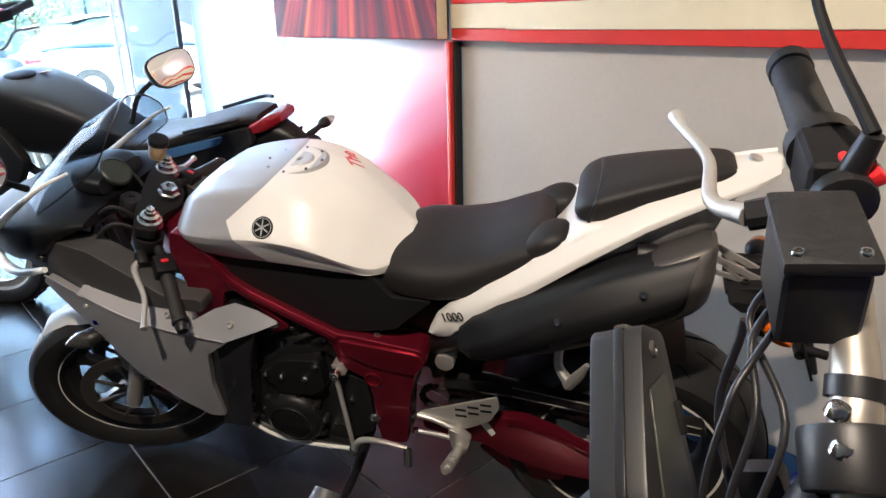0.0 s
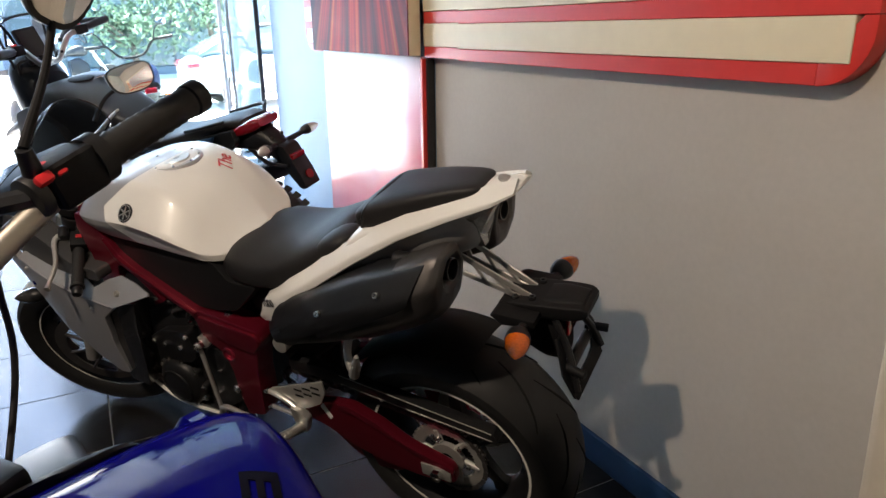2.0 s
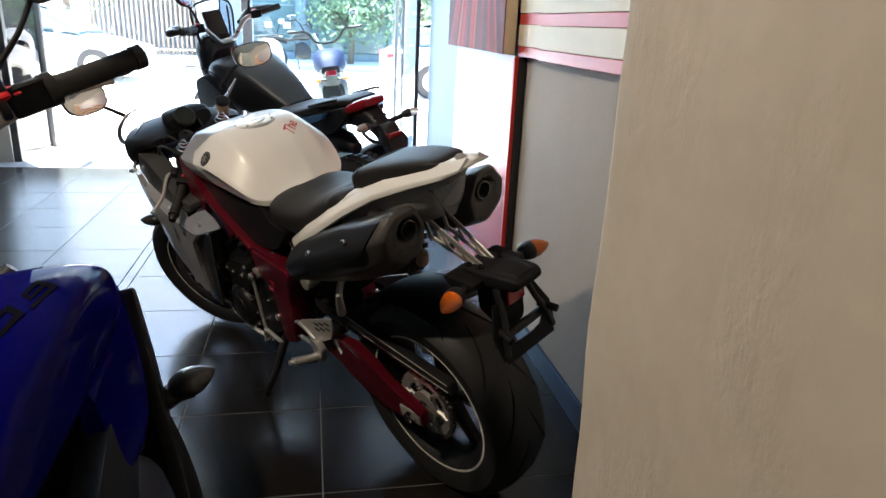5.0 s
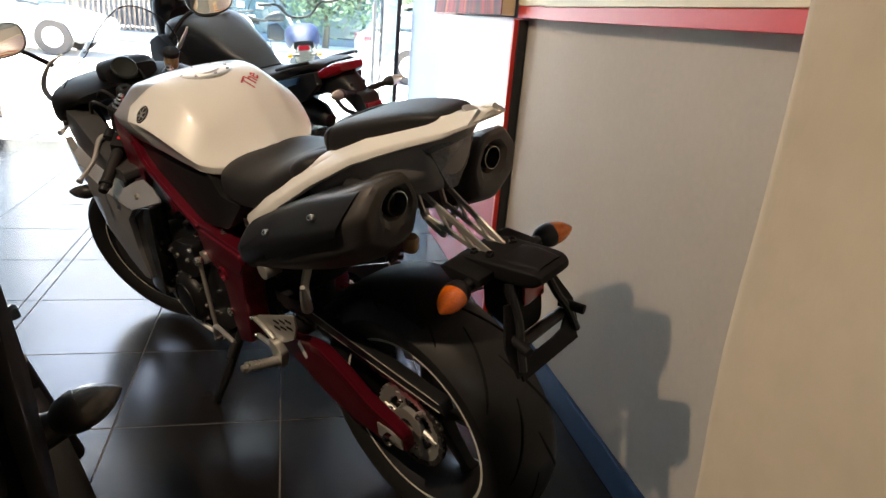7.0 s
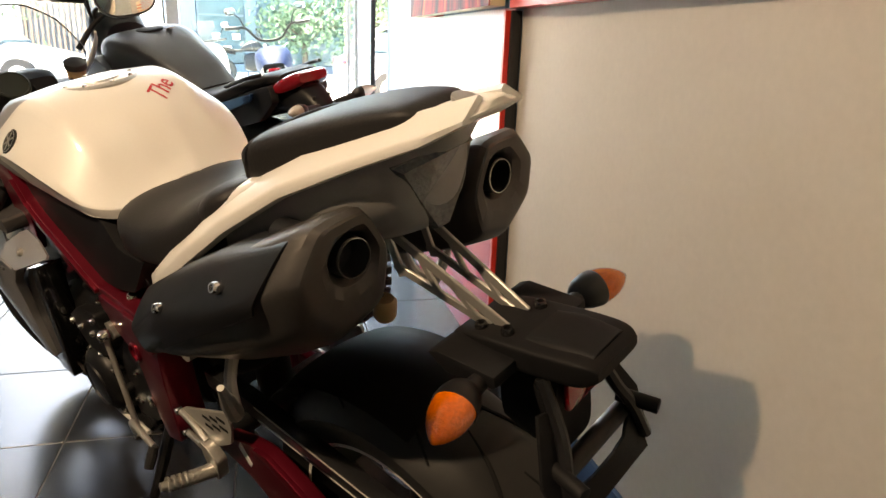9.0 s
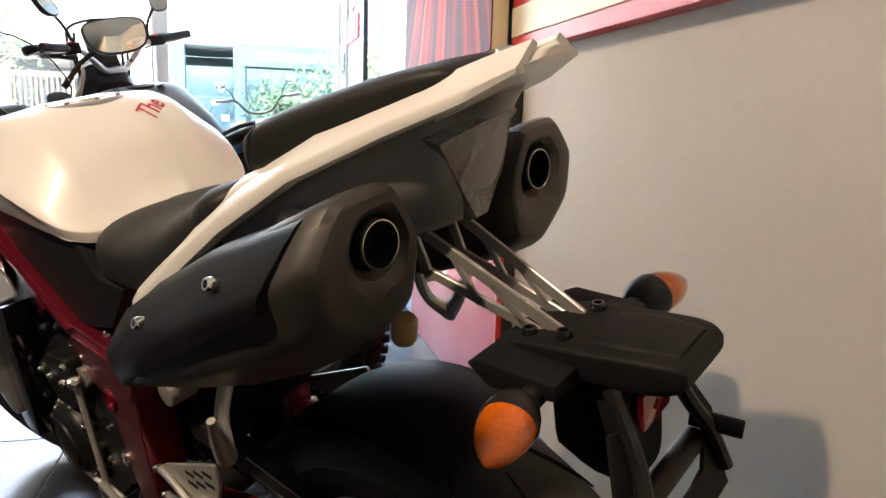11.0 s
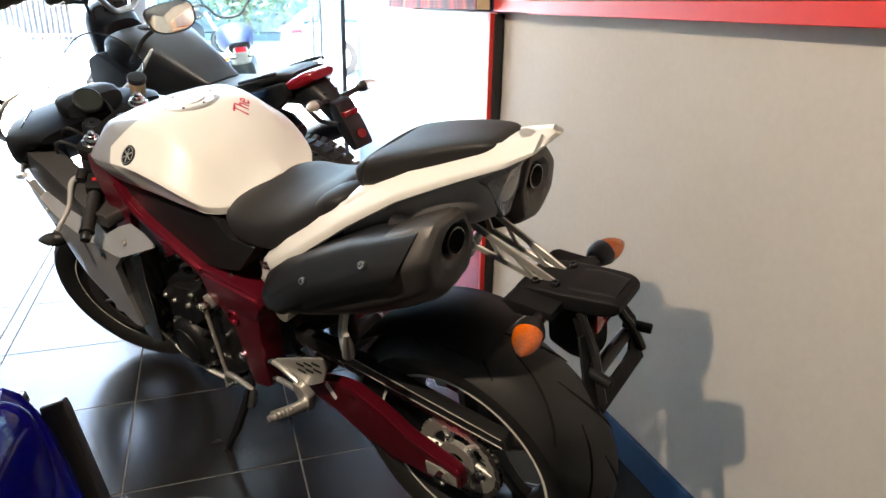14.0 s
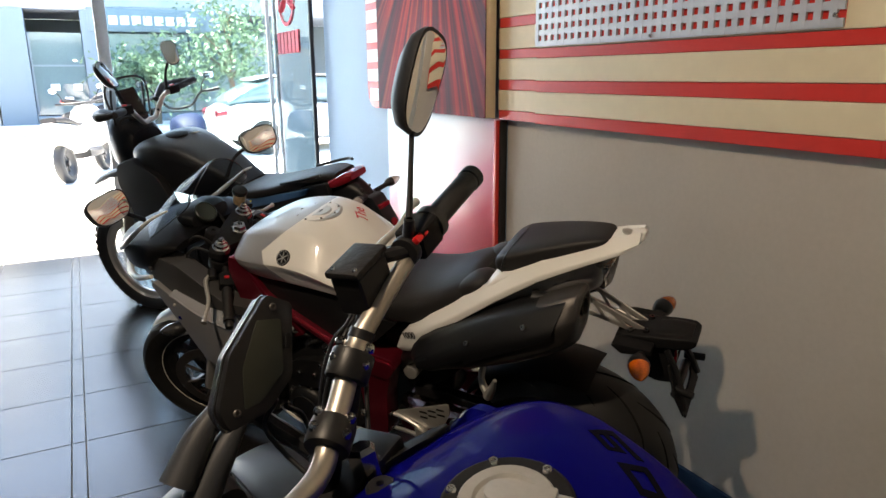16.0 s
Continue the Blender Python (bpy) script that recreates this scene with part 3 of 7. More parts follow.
# ---- motorcycles ----
def wheel(bike, m, tyre_r, tyre_w, rim_r, rim_w, spokes=5, tape=True, name="wheel", knobs=False, wire=False, tread=0):
    """A wheel round the y axis at the pose m: hub and rim with tyre, spokes and edge tape under it."""
    hw, rw = tyre_w / 2, rim_w / 2
    bead = rim_r - 0.004
    prof = [(bead, -rw * 0.98), (rim_r + 0.012, -hw * 0.90), (rim_r + 0.045, -hw * 0.995)]
    for k in range(9):
        a = -1 + 2 * k / 8
        r0 = rim_r + 0.055
        prof.append((r0 + (tyre_r - r0) * math.sqrt(max(0.0, 1 - abs(a) ** 2.2)), hw * a))
    prof += [(rim_r + 0.045, hw * 0.995), (rim_r + 0.012, hw * 0.90), (bead, rw * 0.98)]
    rim = lathe([(rim_r, -rw), (rim_r + 0.006, -rw), (rim_r + 0.006, -rw + 0.008), (rim_r - 0.012, -rw + 0.014), (rim_r - 0.035, -rw * 0.3), (rim_r - 0.035, rw * 0.3), (rim_r - 0.012, rw - 0.014), (rim_r + 0.006, rw - 0.008), (rim_r + 0.006, rw), (rim_r, rw), (rim_r - 0.02, rw - 0.02), (rim_r - 0.046, rw * 0.25), (rim_r - 0.046, -rw * 0.25), (rim_r - 0.02, -rw + 0.02)], (0, 0, 0), (0, 1, 0), 56, closed=True)
    lathe([(0.0001, -0.055), (0.036, -0.055), (0.045, -0.03), (0.045, 0.03), (0.036, 0.055), (0.0001, 0.055)], (0, 0, 0), (0, 1, 0), 24, bm=rim)
    rim.transform(m)
    w = part(name, rim, "alloy" if wire else "black", bike)
    ty = lathe(prof, (0, 0, 0), (0, 1, 0), 72, closed=True)
    ty.transform(m)
    tyre = part("tyre", ty, "rubber", w)
    if tread:
        # grooves are proud strips, their shade put into a near-black colour
        for i in range(tread):
            for s in (-1, 1):
                line = []
                for k in range(7):
                    y = 0.10 + 0.74 * k / 6
                    a = 2 * math.pi * (i + (0.5 if s > 0 else 0)) / tread + 0.55 * (k / 6) ** 0.8
                    r0 = rim_r + 0.055
                    rr = r0 + (tyre_r - r0) * math.sqrt(1 - y ** 2.2) - 0.0012
                    line.append(m @ Vector((rr * math.cos(a), s * y * hw, rr * math.sin(a))))
                part("tread_shade_strip", tube(line, [0.0020, 0.0034, 0.0038, 0.0038, 0.0036, 0.0030, 0.0014], 6, 3), "groove", tyre)
    if knobs:
        b = bmesh.new()
        for i in range(44):
            for j, y in enumerate((-0.55, 0.0, 0.55)):
                a = 2 * math.pi * (i + 0.5 * (j % 2)) / 44
                rr = rim_r + 0.055 + (tyre_r - rim_r - 0.055) * math.sqrt(1 - abs(y) ** 2.2)
                mm = Matrix.Rotation(a, 4, 'Y') @ Matrix.Translation((rr, y * hw, 0)) @ Matrix.Rotation(-y * 0.9, 4, 'Z')
                box(-0.006, 0.007, -hw * 0.24, hw * 0.24, -0.014, 0.014, m=mm, bm=b)
        b.transform(m)
        part("tread_block", b, "rubber", w)
    if wire:
        b = bmesh.new()
        for i in range(32):
            a = 2 * math.pi * i / 32
            o = a + (0.5 if i % 2 else -0.5)
            s = 0.03 if i % 4 < 2 else -0.03
            cyl((0.04 * math.cos(o), s, 0.04 * math.sin(o)), ((rim_r - 0.035) * math.cos(a), 0, (rim_r - 0.035) * math.sin(a)), 0.0018, n=6, bm=b)
        b.transform(m)
        part("wire_spokes", b, "chrome", w)
    else:
        for i in range(spokes):
            a = 2 * math.pi * i / spokes + 0.3
            r = []
            for q, wd, th in ((0.035, 0.028, 0.024), (0.09, 0.017, 0.018), (rim_r * 0.7, 0.015, 0.016), (rim_r - 0.036, 0.030, 0.020)):
                c, s = math.cos(a), math.sin(a)
                r.append([(q * c - e * wd * s, f * th, q * s + e * wd * c) for e, f in ((-1, -0.7), (-0.6, -1), (0.6, -1), (1, -0.7), (1, 0.7), (0.6, 1), (-0.6, 1), (-1, 0.7))])
            b = loft(r)
            b.transform(m)
            part("spoke", b, "black", w)
    if tape:
        for s in (-1, 1):
            b = lathe([(rim_r - 0.005, 0), (rim_r + 0.0045, 0), (rim_r + 0.0045, 0.0012), (rim_r - 0.005, 0.0012)], (0, s * (rw + 0.0006) - (0.0012 if s < 0 else 0), 0), (0, 1, 0), 72, closed=True)
            b.transform(m)
            part("rim_tape", b, "white_line", w, "thin white rim tape")
    return w


def disc(bike, m, r, y, r_in=0.6, holes=24, mat_name="alloy"):
    b = lathe([(r * r_in, -0.0025), (r, -0.0025), (r, 0.0025), (r * r_in, 0.0025)], (0, y, 0), (0, 1, 0), 48, closed=True)
    b.transform(m)
    d = part("brake_disc", b, mat_name, bike)
    for i in range(8):
        a = 2 * math.pi * i / 8
        b = cyl((0.04 * math.cos(a), y * 0.8, 0.04 * math.sin(a)), (r * r_in * 1.05 * math.cos(a + 0.25), y, r * r_in * 1.05 * math.sin(a + 0.25)), 0.006, n=6)
        b.transform(m)
        part("carrier_arm", b, mat_name, d)
    return d


def sprocket_bm(r, y, teeth=42):
    b = bmesh.new()
    ring = []
    for i in range(teeth * 2):
        a = math.pi * i / teeth
        rr = r if i % 2 else r - 0.008
        ring.append((rr * math.cos(a), rr * math.sin(a)))
    o = [b.verts.new((x, y, z)) for x, z in ring]
    i_ = [b.verts.new((x * 0.72, y, z * 0.72)) for x, z in ring]
    o2 = [b.verts.new((x, y + 0.006, z)) for x, z in ring]
    i2 = [b.verts.new((x * 0.72, y + 0.006, z * 0.72)) for x, z in ring]
    n = len(ring)
    for k in range(n):
        j = (k + 1) % n
        b.faces.new((o[k], o[j], i_[j], i_[k]))
        b.faces.new((o2[k], i2[k], i2[j], o2[j]))
        b.faces.new((o[k], o2[k], o2[j], o[j]))
        b.faces.new((i_[k], i_[j], i2[j], i2[k]))
    return b


def chain(bike, pts, y):
    """A drive chain as separate link plates along a closed line of (x, z)."""
    line = [Vector((x, 0, z)) for x, z in pts] + [Vector((pts[0][0], 0, pts[0][1]))]
    seg = [(a, b, (b - a).length) for a, b in zip(line, line[1:])]
    total = sum(s[2] for s in seg)
    n = int(total / 0.0158)
    b = bmesh.new()
    for k in range(n):
        d = (k + 0.5) * total / n
        for a, c, ln in seg:
            if d <= ln:
                break
            d -= ln
        p, u = a + (c - a) * (d / ln), (c - a).normalized()
        mm = Matrix.Translation((p.x, y, p.z)) @ Matrix.Rotation(-math.atan2(u.z, u.x), 4, 'Y')
        box(-0.0088, 0.0088, -0.008 if k % 2 else -0.0055, -0.006 if k % 2 else -0.0035, -0.006, 0.006, m=mm, bm=b)
        box(-0.0088, 0.0088, 0.006 if k % 2 else 0.0035, 0.008 if k % 2 else 0.0055, -0.006, 0.006, m=mm, bm=b)
        cyl((p.x + u.x * 0.0079, y - 0.008, p.z + u.z * 0.0079), (p.x + u.x * 0.0079, y + 0.008, p.z + u.z * 0.0079), 0.004, n=6, bm=b)
    return part("chain", b, "gunmetal", bike)


def indicator(bike, root, tip, r, lens="orange", name="indicator", axis=(-1, 0, 0)):
    """A turn signal: stalk from root to tip, then a teardrop along `axis`: dark shell first, pointed lens behind."""
    root, tip, d = Vector(root), Vector(tip), Vector(axis).normalized()
    stalk = part(name, tube([root, root + (tip - root) * 0.5, tip], [0.013, 0.011, 0.012], 12, 4), "black", bike)
    up = Vector((0, 0, 1))
    w = d.cross(up).normalized()
    up = w.cross(d)

    def body(rows):
        return loft([[tip + d * a + (w * math.cos(t) * 1.12 + up * math.sin(t)) * (r * k) for t in np.linspace(0, 2 * math.pi, 25)[:-1]] for a, k in rows])
    part("shell", body(((-0.030, 0.12), (-0.026, 0.45), (-0.016, 0.80), (-0.004, 0.98), (0.008, 1.05), (0.011, 1.02))), "black", stalk, angle=50)
    part("lens", body(((0.0105, 1.0), (0.020, 0.98), (0.032, 0.88), (0.044, 0.67), (0.054, 0.40), (0.061, 0.14), (0.063, 0.02))), lens, stalk, "ribbed amber lens" if lens == "orange" else "dark smoked lens" if lens == "dark_lens" else "clear lens", angle=50)


def rear_mirror(bike, base, mid, centre, facing, w, h, name="mirror", shell="black", up=(0, 0, 1), stem_r=1.0):
    """A mirror: stem, housing, glass facing the rider."""
    c, f = Vector(centre), Vector(facing).normalized()
    stem = part(name, tube([base, mid, c - f * 0.018], [0.008 * stem_r, 0.006 * stem_r, 0.007 * stem_r], 10, 5), "black_matte", bike)
    s = f.cross(Vector(up)).normalized()
    u = s.cross(f)
    outline = []
    for k in range(28):
        a = 2 * math.pi * k / 28
        ca, sa = math.cos(a), math.sin(a)
        outline.append((w * math.copysign(abs(ca) ** 0.66, ca) * (1 + 0.16 * sa), h * math.copysign(abs(sa) ** 0.66, sa)))
    rings = []
    for d, k in ((-0.040, 0.25), (-0.034, 0.62), (-0.020, 0.90), (-0.004, 1.0), (0.002, 1.0), (0.002, 0.93)):
        rings.append([c + f * d + s * (x * k) + u * (y * k) for x, y in outline])
    part("housing", loft(rings), shell, stem)
    b = loft([[c + f * 0.0028 + s * (x * 0.925) + u * (y * 0.925) for x, y in outline], [c + f * 0.0034 + s * (x * 0.90) + u * (y * 0.90) for x, y in outline]])
    part("mirror_glass", b, "mirror", stem)


RAKE = radians(24)
BIKE_POSE = pose(-0.3438, 1.5639, 0.0, -13.86, 0, 213.66)


def build_white_sport_bike():
    bike = thing("sport_motorcycle", "white sport motorcycle with dark red frame on its side stand", "motorcycle", BIKE_POSE)
    st = Matrix.Translation((1.110, 0, 0.908)) @ Matrix(((math.cos(RAKE), 0, -math.sin(RAKE), 0), (0, 1, 0, 0), (math.sin(RAKE), 0, math.cos(RAKE), 0), (0, 0, 0, 1))) @ Matrix.Rotation(radians(22), 4, 'Z')

    def steer(b):
        b.transform(st)
        return b

    # wheels
    rear = Matrix.Translation((0, 0, 0.316))
    wheel(bike, rear, 0.318, 0.19, 0.2205, 0.155, tread=11)
    disc(bike, rear, 0.11, -0.075)
    sp = sprocket_bm(0.107, 0.073)
    sp.transform(rear)
    rs = part("rear_sprocket", sp, "alloy", bike, "toothed metal rear sprocket")
    for k in range(6):
        a = 2 * math.pi * k / 6
        b = cyl((0.03 * math.cos(a), 0.076, 0.316 + 0.03 * math.sin(a)), (0.085 * math.cos(a + 0.2), 0.076, 0.316 + 0.085 * math.sin(a + 0.2)), 0.008, n=8)
        part("sprocket_arm", b, "alloy", rs)
    sp = lathe([(0.02, -0.01), (0.046, -0.01), (0.046, 0.004), (0.02, 0.006)], (0, 0.083, 0.316), (0, 1, 0), 24, closed=True)
    part("rim_sticker", box(-0.016, 0.016, -0.001, 0.001, -0.024, 0.024, m=Matrix.Translation((0.165, -0.074, 0.354)) @ Matrix.Rotation(radians(12), 4, 'Y')), "sign_white", bike, "small pale sticker on the wheel")
    carrier = part("sprocket_carrier", sp, "alloy", bike)
    for k in range(6):
        a = 2 * math.pi * k / 6 + 0.2
        bolt("carrier_nut", (0.060 * math.cos(a), 0.085, 0.316 + 0.060 * math.sin(a)), (0, 1, 0), 0.007, "chrome", carrier, 0.005)
    front = st @ Matrix.Translation((0.020, 0, -0.668))
    wheel(bike, front, 0.300, 0.12, 0.2205, 0.078, name="front_wheel")
    for s in (-1, 1):
        disc(bike, front, 0.155, s * 0.062, 0.76, mat_name="gunmetal")
    # front forks, clamps, guard
    for s in (-1, 1):
        y = s * 0.104
        part("fork_tube", steer(cyl((0.022, y, 0.015), (0.022, y, -0.34), 0.0265, n=24)), "black", bike)
        part("fork_slider", steer(cyl((0.022, y, -0.34), (0.022, y, -0.66), 0.0215, n=20)), "alloy", bike)
        b = steer(lathe([(0.027, 0.0), (0.027, 0.012), (0.022, 0.015), (0.020, 0.02), (0.020, 0.024), (0.013, 0.027), (0.012, 0.034), (0.009, 0.036), (0.0085, 0.042), (0.005, 0.046), (0.0001, 0.047)], (0.022, y, 0.012), (0, 0, 1), 24))
        cap = part("fork_cap", b, "chrome", bike, "bright steel fork adjuster cap")
        part("cap_ring", steer(lathe([(0.0272, 0.0), (0.0300, 0.0), (0.0300, 0.004), (0.0272, 0.005)], (0.022, y, 0.008), (0, 0, 1), 24, closed=True)), "anodised", cap, "red anodised ring")
        b = steer(plate(rounded([(-0.01, -0.60), (0.06, -0.56), (0.095, -0.46), (0.075, -0.44), (0.03, -0.50), (0.0, -0.54)], 0.012), y - 0.03 * s, y - 0.075 * s, 0.006))
        part("brake_caliper", b, "alloy", bike, "silver brake caliper")
        # clip-on bar, grip, lever
        clamp = part("clip_on", steer(cyl((0.022, y, -0.055), (0.022, y, -0.02), 0.035, n=24, bev=0.004)), "black", bike)
        a0, a1 = Vector((-0.005, s * 0.128, -0.040)), Vector((-0.092, s * 0.322, -0.080))
        part("bar", steer(cyl(a0, a1, 0.011)), "black", clamp)
        u = (a1 - a0).normalized()
        prof = []
        for k in range(15):
            prof.append((0.0165 if k % 2 else 0.0155, 0.008 * k))
        g = steer(lathe([(0.0001, 0)] + prof + [(0.018, 0.115), (0.018, 0.121), (0.0001, 0.122)], a0 + u * 0.086, u, 18))
        part("grip", g, "rubber", clamp, "black rubber grip")
        part("bar_end", steer(cyl(a1 - u * 0.004, a1 + u * 0.014, 0.015, 0.012, bev=0.003)), "black", clamp)
        b = steer(box(-0.022, 0.022, -0.022, 0.028, -0.02, 0.02, 0.006, m=Matrix.Translation(a0 + u * 0.052) @ u.to_track_quat('Y', 'Z').to_matrix().to_4x4()))
        sw = part("switch_housing", b, "black_matte", clamp)
        part("switch_button", steer(box(-0.008, 0.008, -0.005, 0.005, 0.018, 0.024, 0.002, m=Matrix.Translation(a0 + u * 0.052) @ u.to_track_quat('Y', 'Z').to_matrix().to_4x4())), "red_switch", sw, "red switch button")
        piv = a0 + u * 0.045 + Vector((0.045, 0, 0.0))
        part("lever", steer(tube([piv, piv + u * 0.03 + Vector((0.022, 0, 0)), piv + u * 0.10 + Vector((0.016, 0, -0.004)), piv + u * 0.165 + Vector((0.030, 0, -0.008)), piv + u * 0.185 + Vector((0.034, 0, -0.008))], [0.009, 0.0075, 0.0065, 0.006, 0.009], 10)), "alloy", clamp, "polished metal lever")
        part("perch", steer(cyl(piv - u * 0.02, piv + u * 0.014, 0.014, n=14, bev=0.003)), "black", clamp)
    out = rounded([(-0.035, -0.03), (-0.035, 0.03), (0.0, 0.075), (0.0, 0.14), (0.050, 0.14), (0.060, 0.07), (0.060, -0.07), (0.050, -0.14), (0.0, -0.14), (0.0, -0.075)], 0.015)
    b2 = plate(out, -0.008, 0.018, 0.004)
    b2.transform(Matrix.Rotation(radians(90), 4, 'X') @ Matrix.Identity(4))
    for v in b2.verts:
        v.co = Vector((v.co.x, -v.co.y, v.co.z))
    part("top_clamp", steer(b2), "black_matte", bike, "dark brown-black triple clamp")
    nut = steer(lathe([(0.026, 0.0), (0.026, 0.006), (0.020, 0.008), (0.020, 0.022), (0.016, 0.026), (0.010, 0.026), (0.009, 0.014), (0.0001, 0.014)], (0, 0, 0.024), (0, 0, 1), 6))
    part("stem_nut", nut, "chrome", bike, "bright hexagonal stem nut")
    part("ignition_switch", steer(lathe([(0.026, -0.03), (0.026, 0.012), (0.022, 0.018), (0.008, 0.018), (0.007, 0.012), (0.0001, 0.012)], (0.075, 0.03, 0.0), (0, 0, 1), 20)), "black", bike)
    # brake fluid pots
    pot = part("fluid_pot", steer(cyl((0.055, -0.155, 0.015), (0.055, -0.155, 0.055), 0.020, 0.023, bev=0.003)), "tan", bike, "tan brake fluid pot with black lid")
    part("lid", steer(cyl((0.055, -0.155, 0.055), (0.055, -0.155, 0.072), 0.026, bev=0.004)), "black", pot)
    for k, (x, y) in enumerate(((0.05, 0.06), (0.06, -0.05), (0.03, 0.10))):
        part("cable", steer(tube([(x - 0.02, y, -0.03), (x + 0.06, y * 1.4, 0.02), (x + 0.10, y, -0.10), (x + 0.04, y * 0.4, -0.30)], 0.0045, 8)), "rubber", bike)

    # tank: white rear body, silver front cover
    rows = [(0.995, 0.925, 0.07, 0.938, 0.10, 0.950, 0.07, 0.955), (0.978, 0.902, 0.122, 0.935, 0.148, 0.972, 0.096, 0.978), (0.94, 0.884, 0.156, 0.938, 0.182, 0.996, 0.116, 1.003), (0.88, 0.876, 0.167, 0.941, 0.195, 1.013, 0.129, 1.021), (0.78, 0.871, 0.170, 0.944, 0.202, 1.025, 0.134, 1.035), (0.70, 0.866, 0.170, 0.936, 0.203, 1.016, 0.130, 1.031), (0.64, 0.860, 0.169, 0.918, 0.197, 0.992, 0.122, 1.012), (0.585, 0.853, 0.164, 0.890, 0.182, 0.948, 0.112, 0.974), (0.545, 0.847, 0.156, 0.868, 0.163, 0.902, 0.102, 0.930), (0.515, 0.846, 0.126, 0.858, 0.130, 0.874, 0.085, 0.898), (0.485, 0.846, 0.070, 0.852, 0.075, 0.862, 0.050, 0.880)]

    def tank_ring(r):
        x, zb, yb, zs, ys, zu, yu, zt = r
        dip = 0.013 * max(0.0, 1 - ((x - 0.67) / 0.15) ** 2)
        half = [(0.4 * yb, zb), (yb, zb), (ys - 0.004 - dip, zs - 0.020), (ys, zs + 0.4 * dip), (yu, zu), (0.35 * yu, zt)]
        ring = half + [(-y, z) for y, z in reversed(half)]
        for _ in range(2):
            cut = []
            for a, c in zip(ring, ring[1:] + ring[:1]):
                k = 0.09
                cut += [(a[0] * (1 - k) + c[0] * k, a[1] * (1 - k) + c[1] * k), (a[0] * k + c[0] * (1 - k), a[1] * k + c[1] * (1 - k))]
            ring = cut
        return [(x, y, z) for y, z in ring]

    def tank_rows(per=5):
        fine = []
        for i in range(len(rows) - 1):
            a, b, c, d = rows[max(i - 1, 0)], rows[i], rows[i + 1], rows[min(i + 2, len(rows) - 1)]
            for t in np.arange(per) / per:
                fine.append([0.5 * ((2 * q) + (r - p) * t + (2 * p - 5 * q + 4 * r - s) * t * t + (3 * q - p - 3 * r + s) * t ** 3) for p, q, r, s in zip(a, b, c, d)])
        return fine + [rows[-1]]

    def cut_tank(b, behind, ahead):
        """Keep what lies behind the planes `behind` and ahead of the planes `ahead`; the paint border is an arrow head on each flank."""
        planes = ((Vector((1, 0, -0.75)), Vector((0.834, 0, 0.972))), (Vector((1, 0, 1.33)), Vector((0.834, 0, 0.972))))
        for k in behind + ahead:
            bmesh.ops.bisect_plane(b, geom=b.verts[:] + b.edges[:] + b.faces[:], plane_co=planes[k][1], plane_no=planes[k][0].normalized(), clear_outer=k in behind, clear_inner=k in ahead)
        return b

    def tank(front):
        if not front:
            return cut_tank(loft([tank_ring(r) for r in tank_rows()]), (0, 1), ())
        b = cut_tank(loft([tank_ring(r) for r in tank_rows()]), (), (0,))
        merge(b, cut_tank(loft([tank_ring(r) for r in tank_rows()]), (0,), (1,)))
        bmesh.ops.remove_doubles(b, verts=b.verts, dist=1e-5)
        return b
    part("tank", tank(False), "white", bike, "pearl white fuel tank", angle=28)
    part("tank_front", tank(True), "silver", bike, "silver-grey tank front cover", angle=28)
    cap = part("fuel_cap", lathe([(0.073, -0.006), (0.073, 0.004), (0.067, 0.008), (0.058, 0.006), (0.042, 0.006), (0.038, 0.011), (0.0001, 0.011)], (0.742, 0, 1.024), (0, 0, 1), 36), "cast_alloy", bike, "round aluminium fuel cap")
    part("cap_lever", box(-0.012, 0.032, -0.012, 0.012, 0.0, 0.006, 0.003, m=Matrix.Translation((0.736, 0, 1.029))), "gunmetal", cap)
    for k in range(8):
        a = 2 * math.pi * k / 8
        bolt("cap_screw", (0.742 + 0.062 * math.cos(a), 0.062 * math.sin(a), 1.032), (0, 0, 1), 0.004, "chrome", cap, 0.003)
    near = min(tank_rows(20), key=lambda r: abs(r[0] - 0.746))
    skin = sorted((p[2], p[1]) for p in tank_ring(near) if p[1] > 0.10)
    emblem_y = float(np.interp(0.967, [p[0] for p in skin], [p[1] for p in skin])) - 0.0005
    for s in (1, -1):
        e = part("emblem", lathe([(0.0235, -0.004), (0.0235, 0.001), (0.021, 0.002), (0.0001, 0.002)], (0.746, s * emblem_y, 0.967), (0, s, 0.85), 28), "black_gloss", bike, "round black emblem with pale ring")
        part("emblem_ring", lathe([(0.0193, 0.0015), (0.0206, 0.0015), (0.0206, 0.0026), (0.0193, 0.0026)], (0.746, s * emblem_y, 0.967), (0, s, 0.85), 28, closed=True), "alloy", e)
        q = Matrix.Translation((0.746, s * emblem_y, 0.967)) @ Vector((0, s, 0.85)).to_track_quat('Z', 'Y').to_matrix().to_4x4()
        for k in range(3):
            b = box(-0.0165, 0.0165, -0.0013, 0.0013, 0.001, 0.003)
            b.transform(q @ Matrix.Rotation(k * math.pi / 3 + 0.5, 4, 'Z'))
            part("emblem_bar", b, "alloy", e)
    # red word across the tank's rear slope, set slantwise
    def skin_z(x, y):
        r = min(tank_rows(20), key=lambda q: abs(q[0] - x))
        top = sorted((p[1], p[2]) for p in tank_ring(r) if p[2] > 0.5 * (r[3] + r[5]))
        return float(np.interp(y, [p[0] for p in top], [p[1] for p in top]))
    fc = bpy.data.curves.new("word", 'FONT')
    fc.body, fc.size, fc.extrude, fc.shear = "The", 0.046, 0.0004, 0.25
    fo = new("word", fc)
    me = bpy.data.meshes.new_from_object(fo)
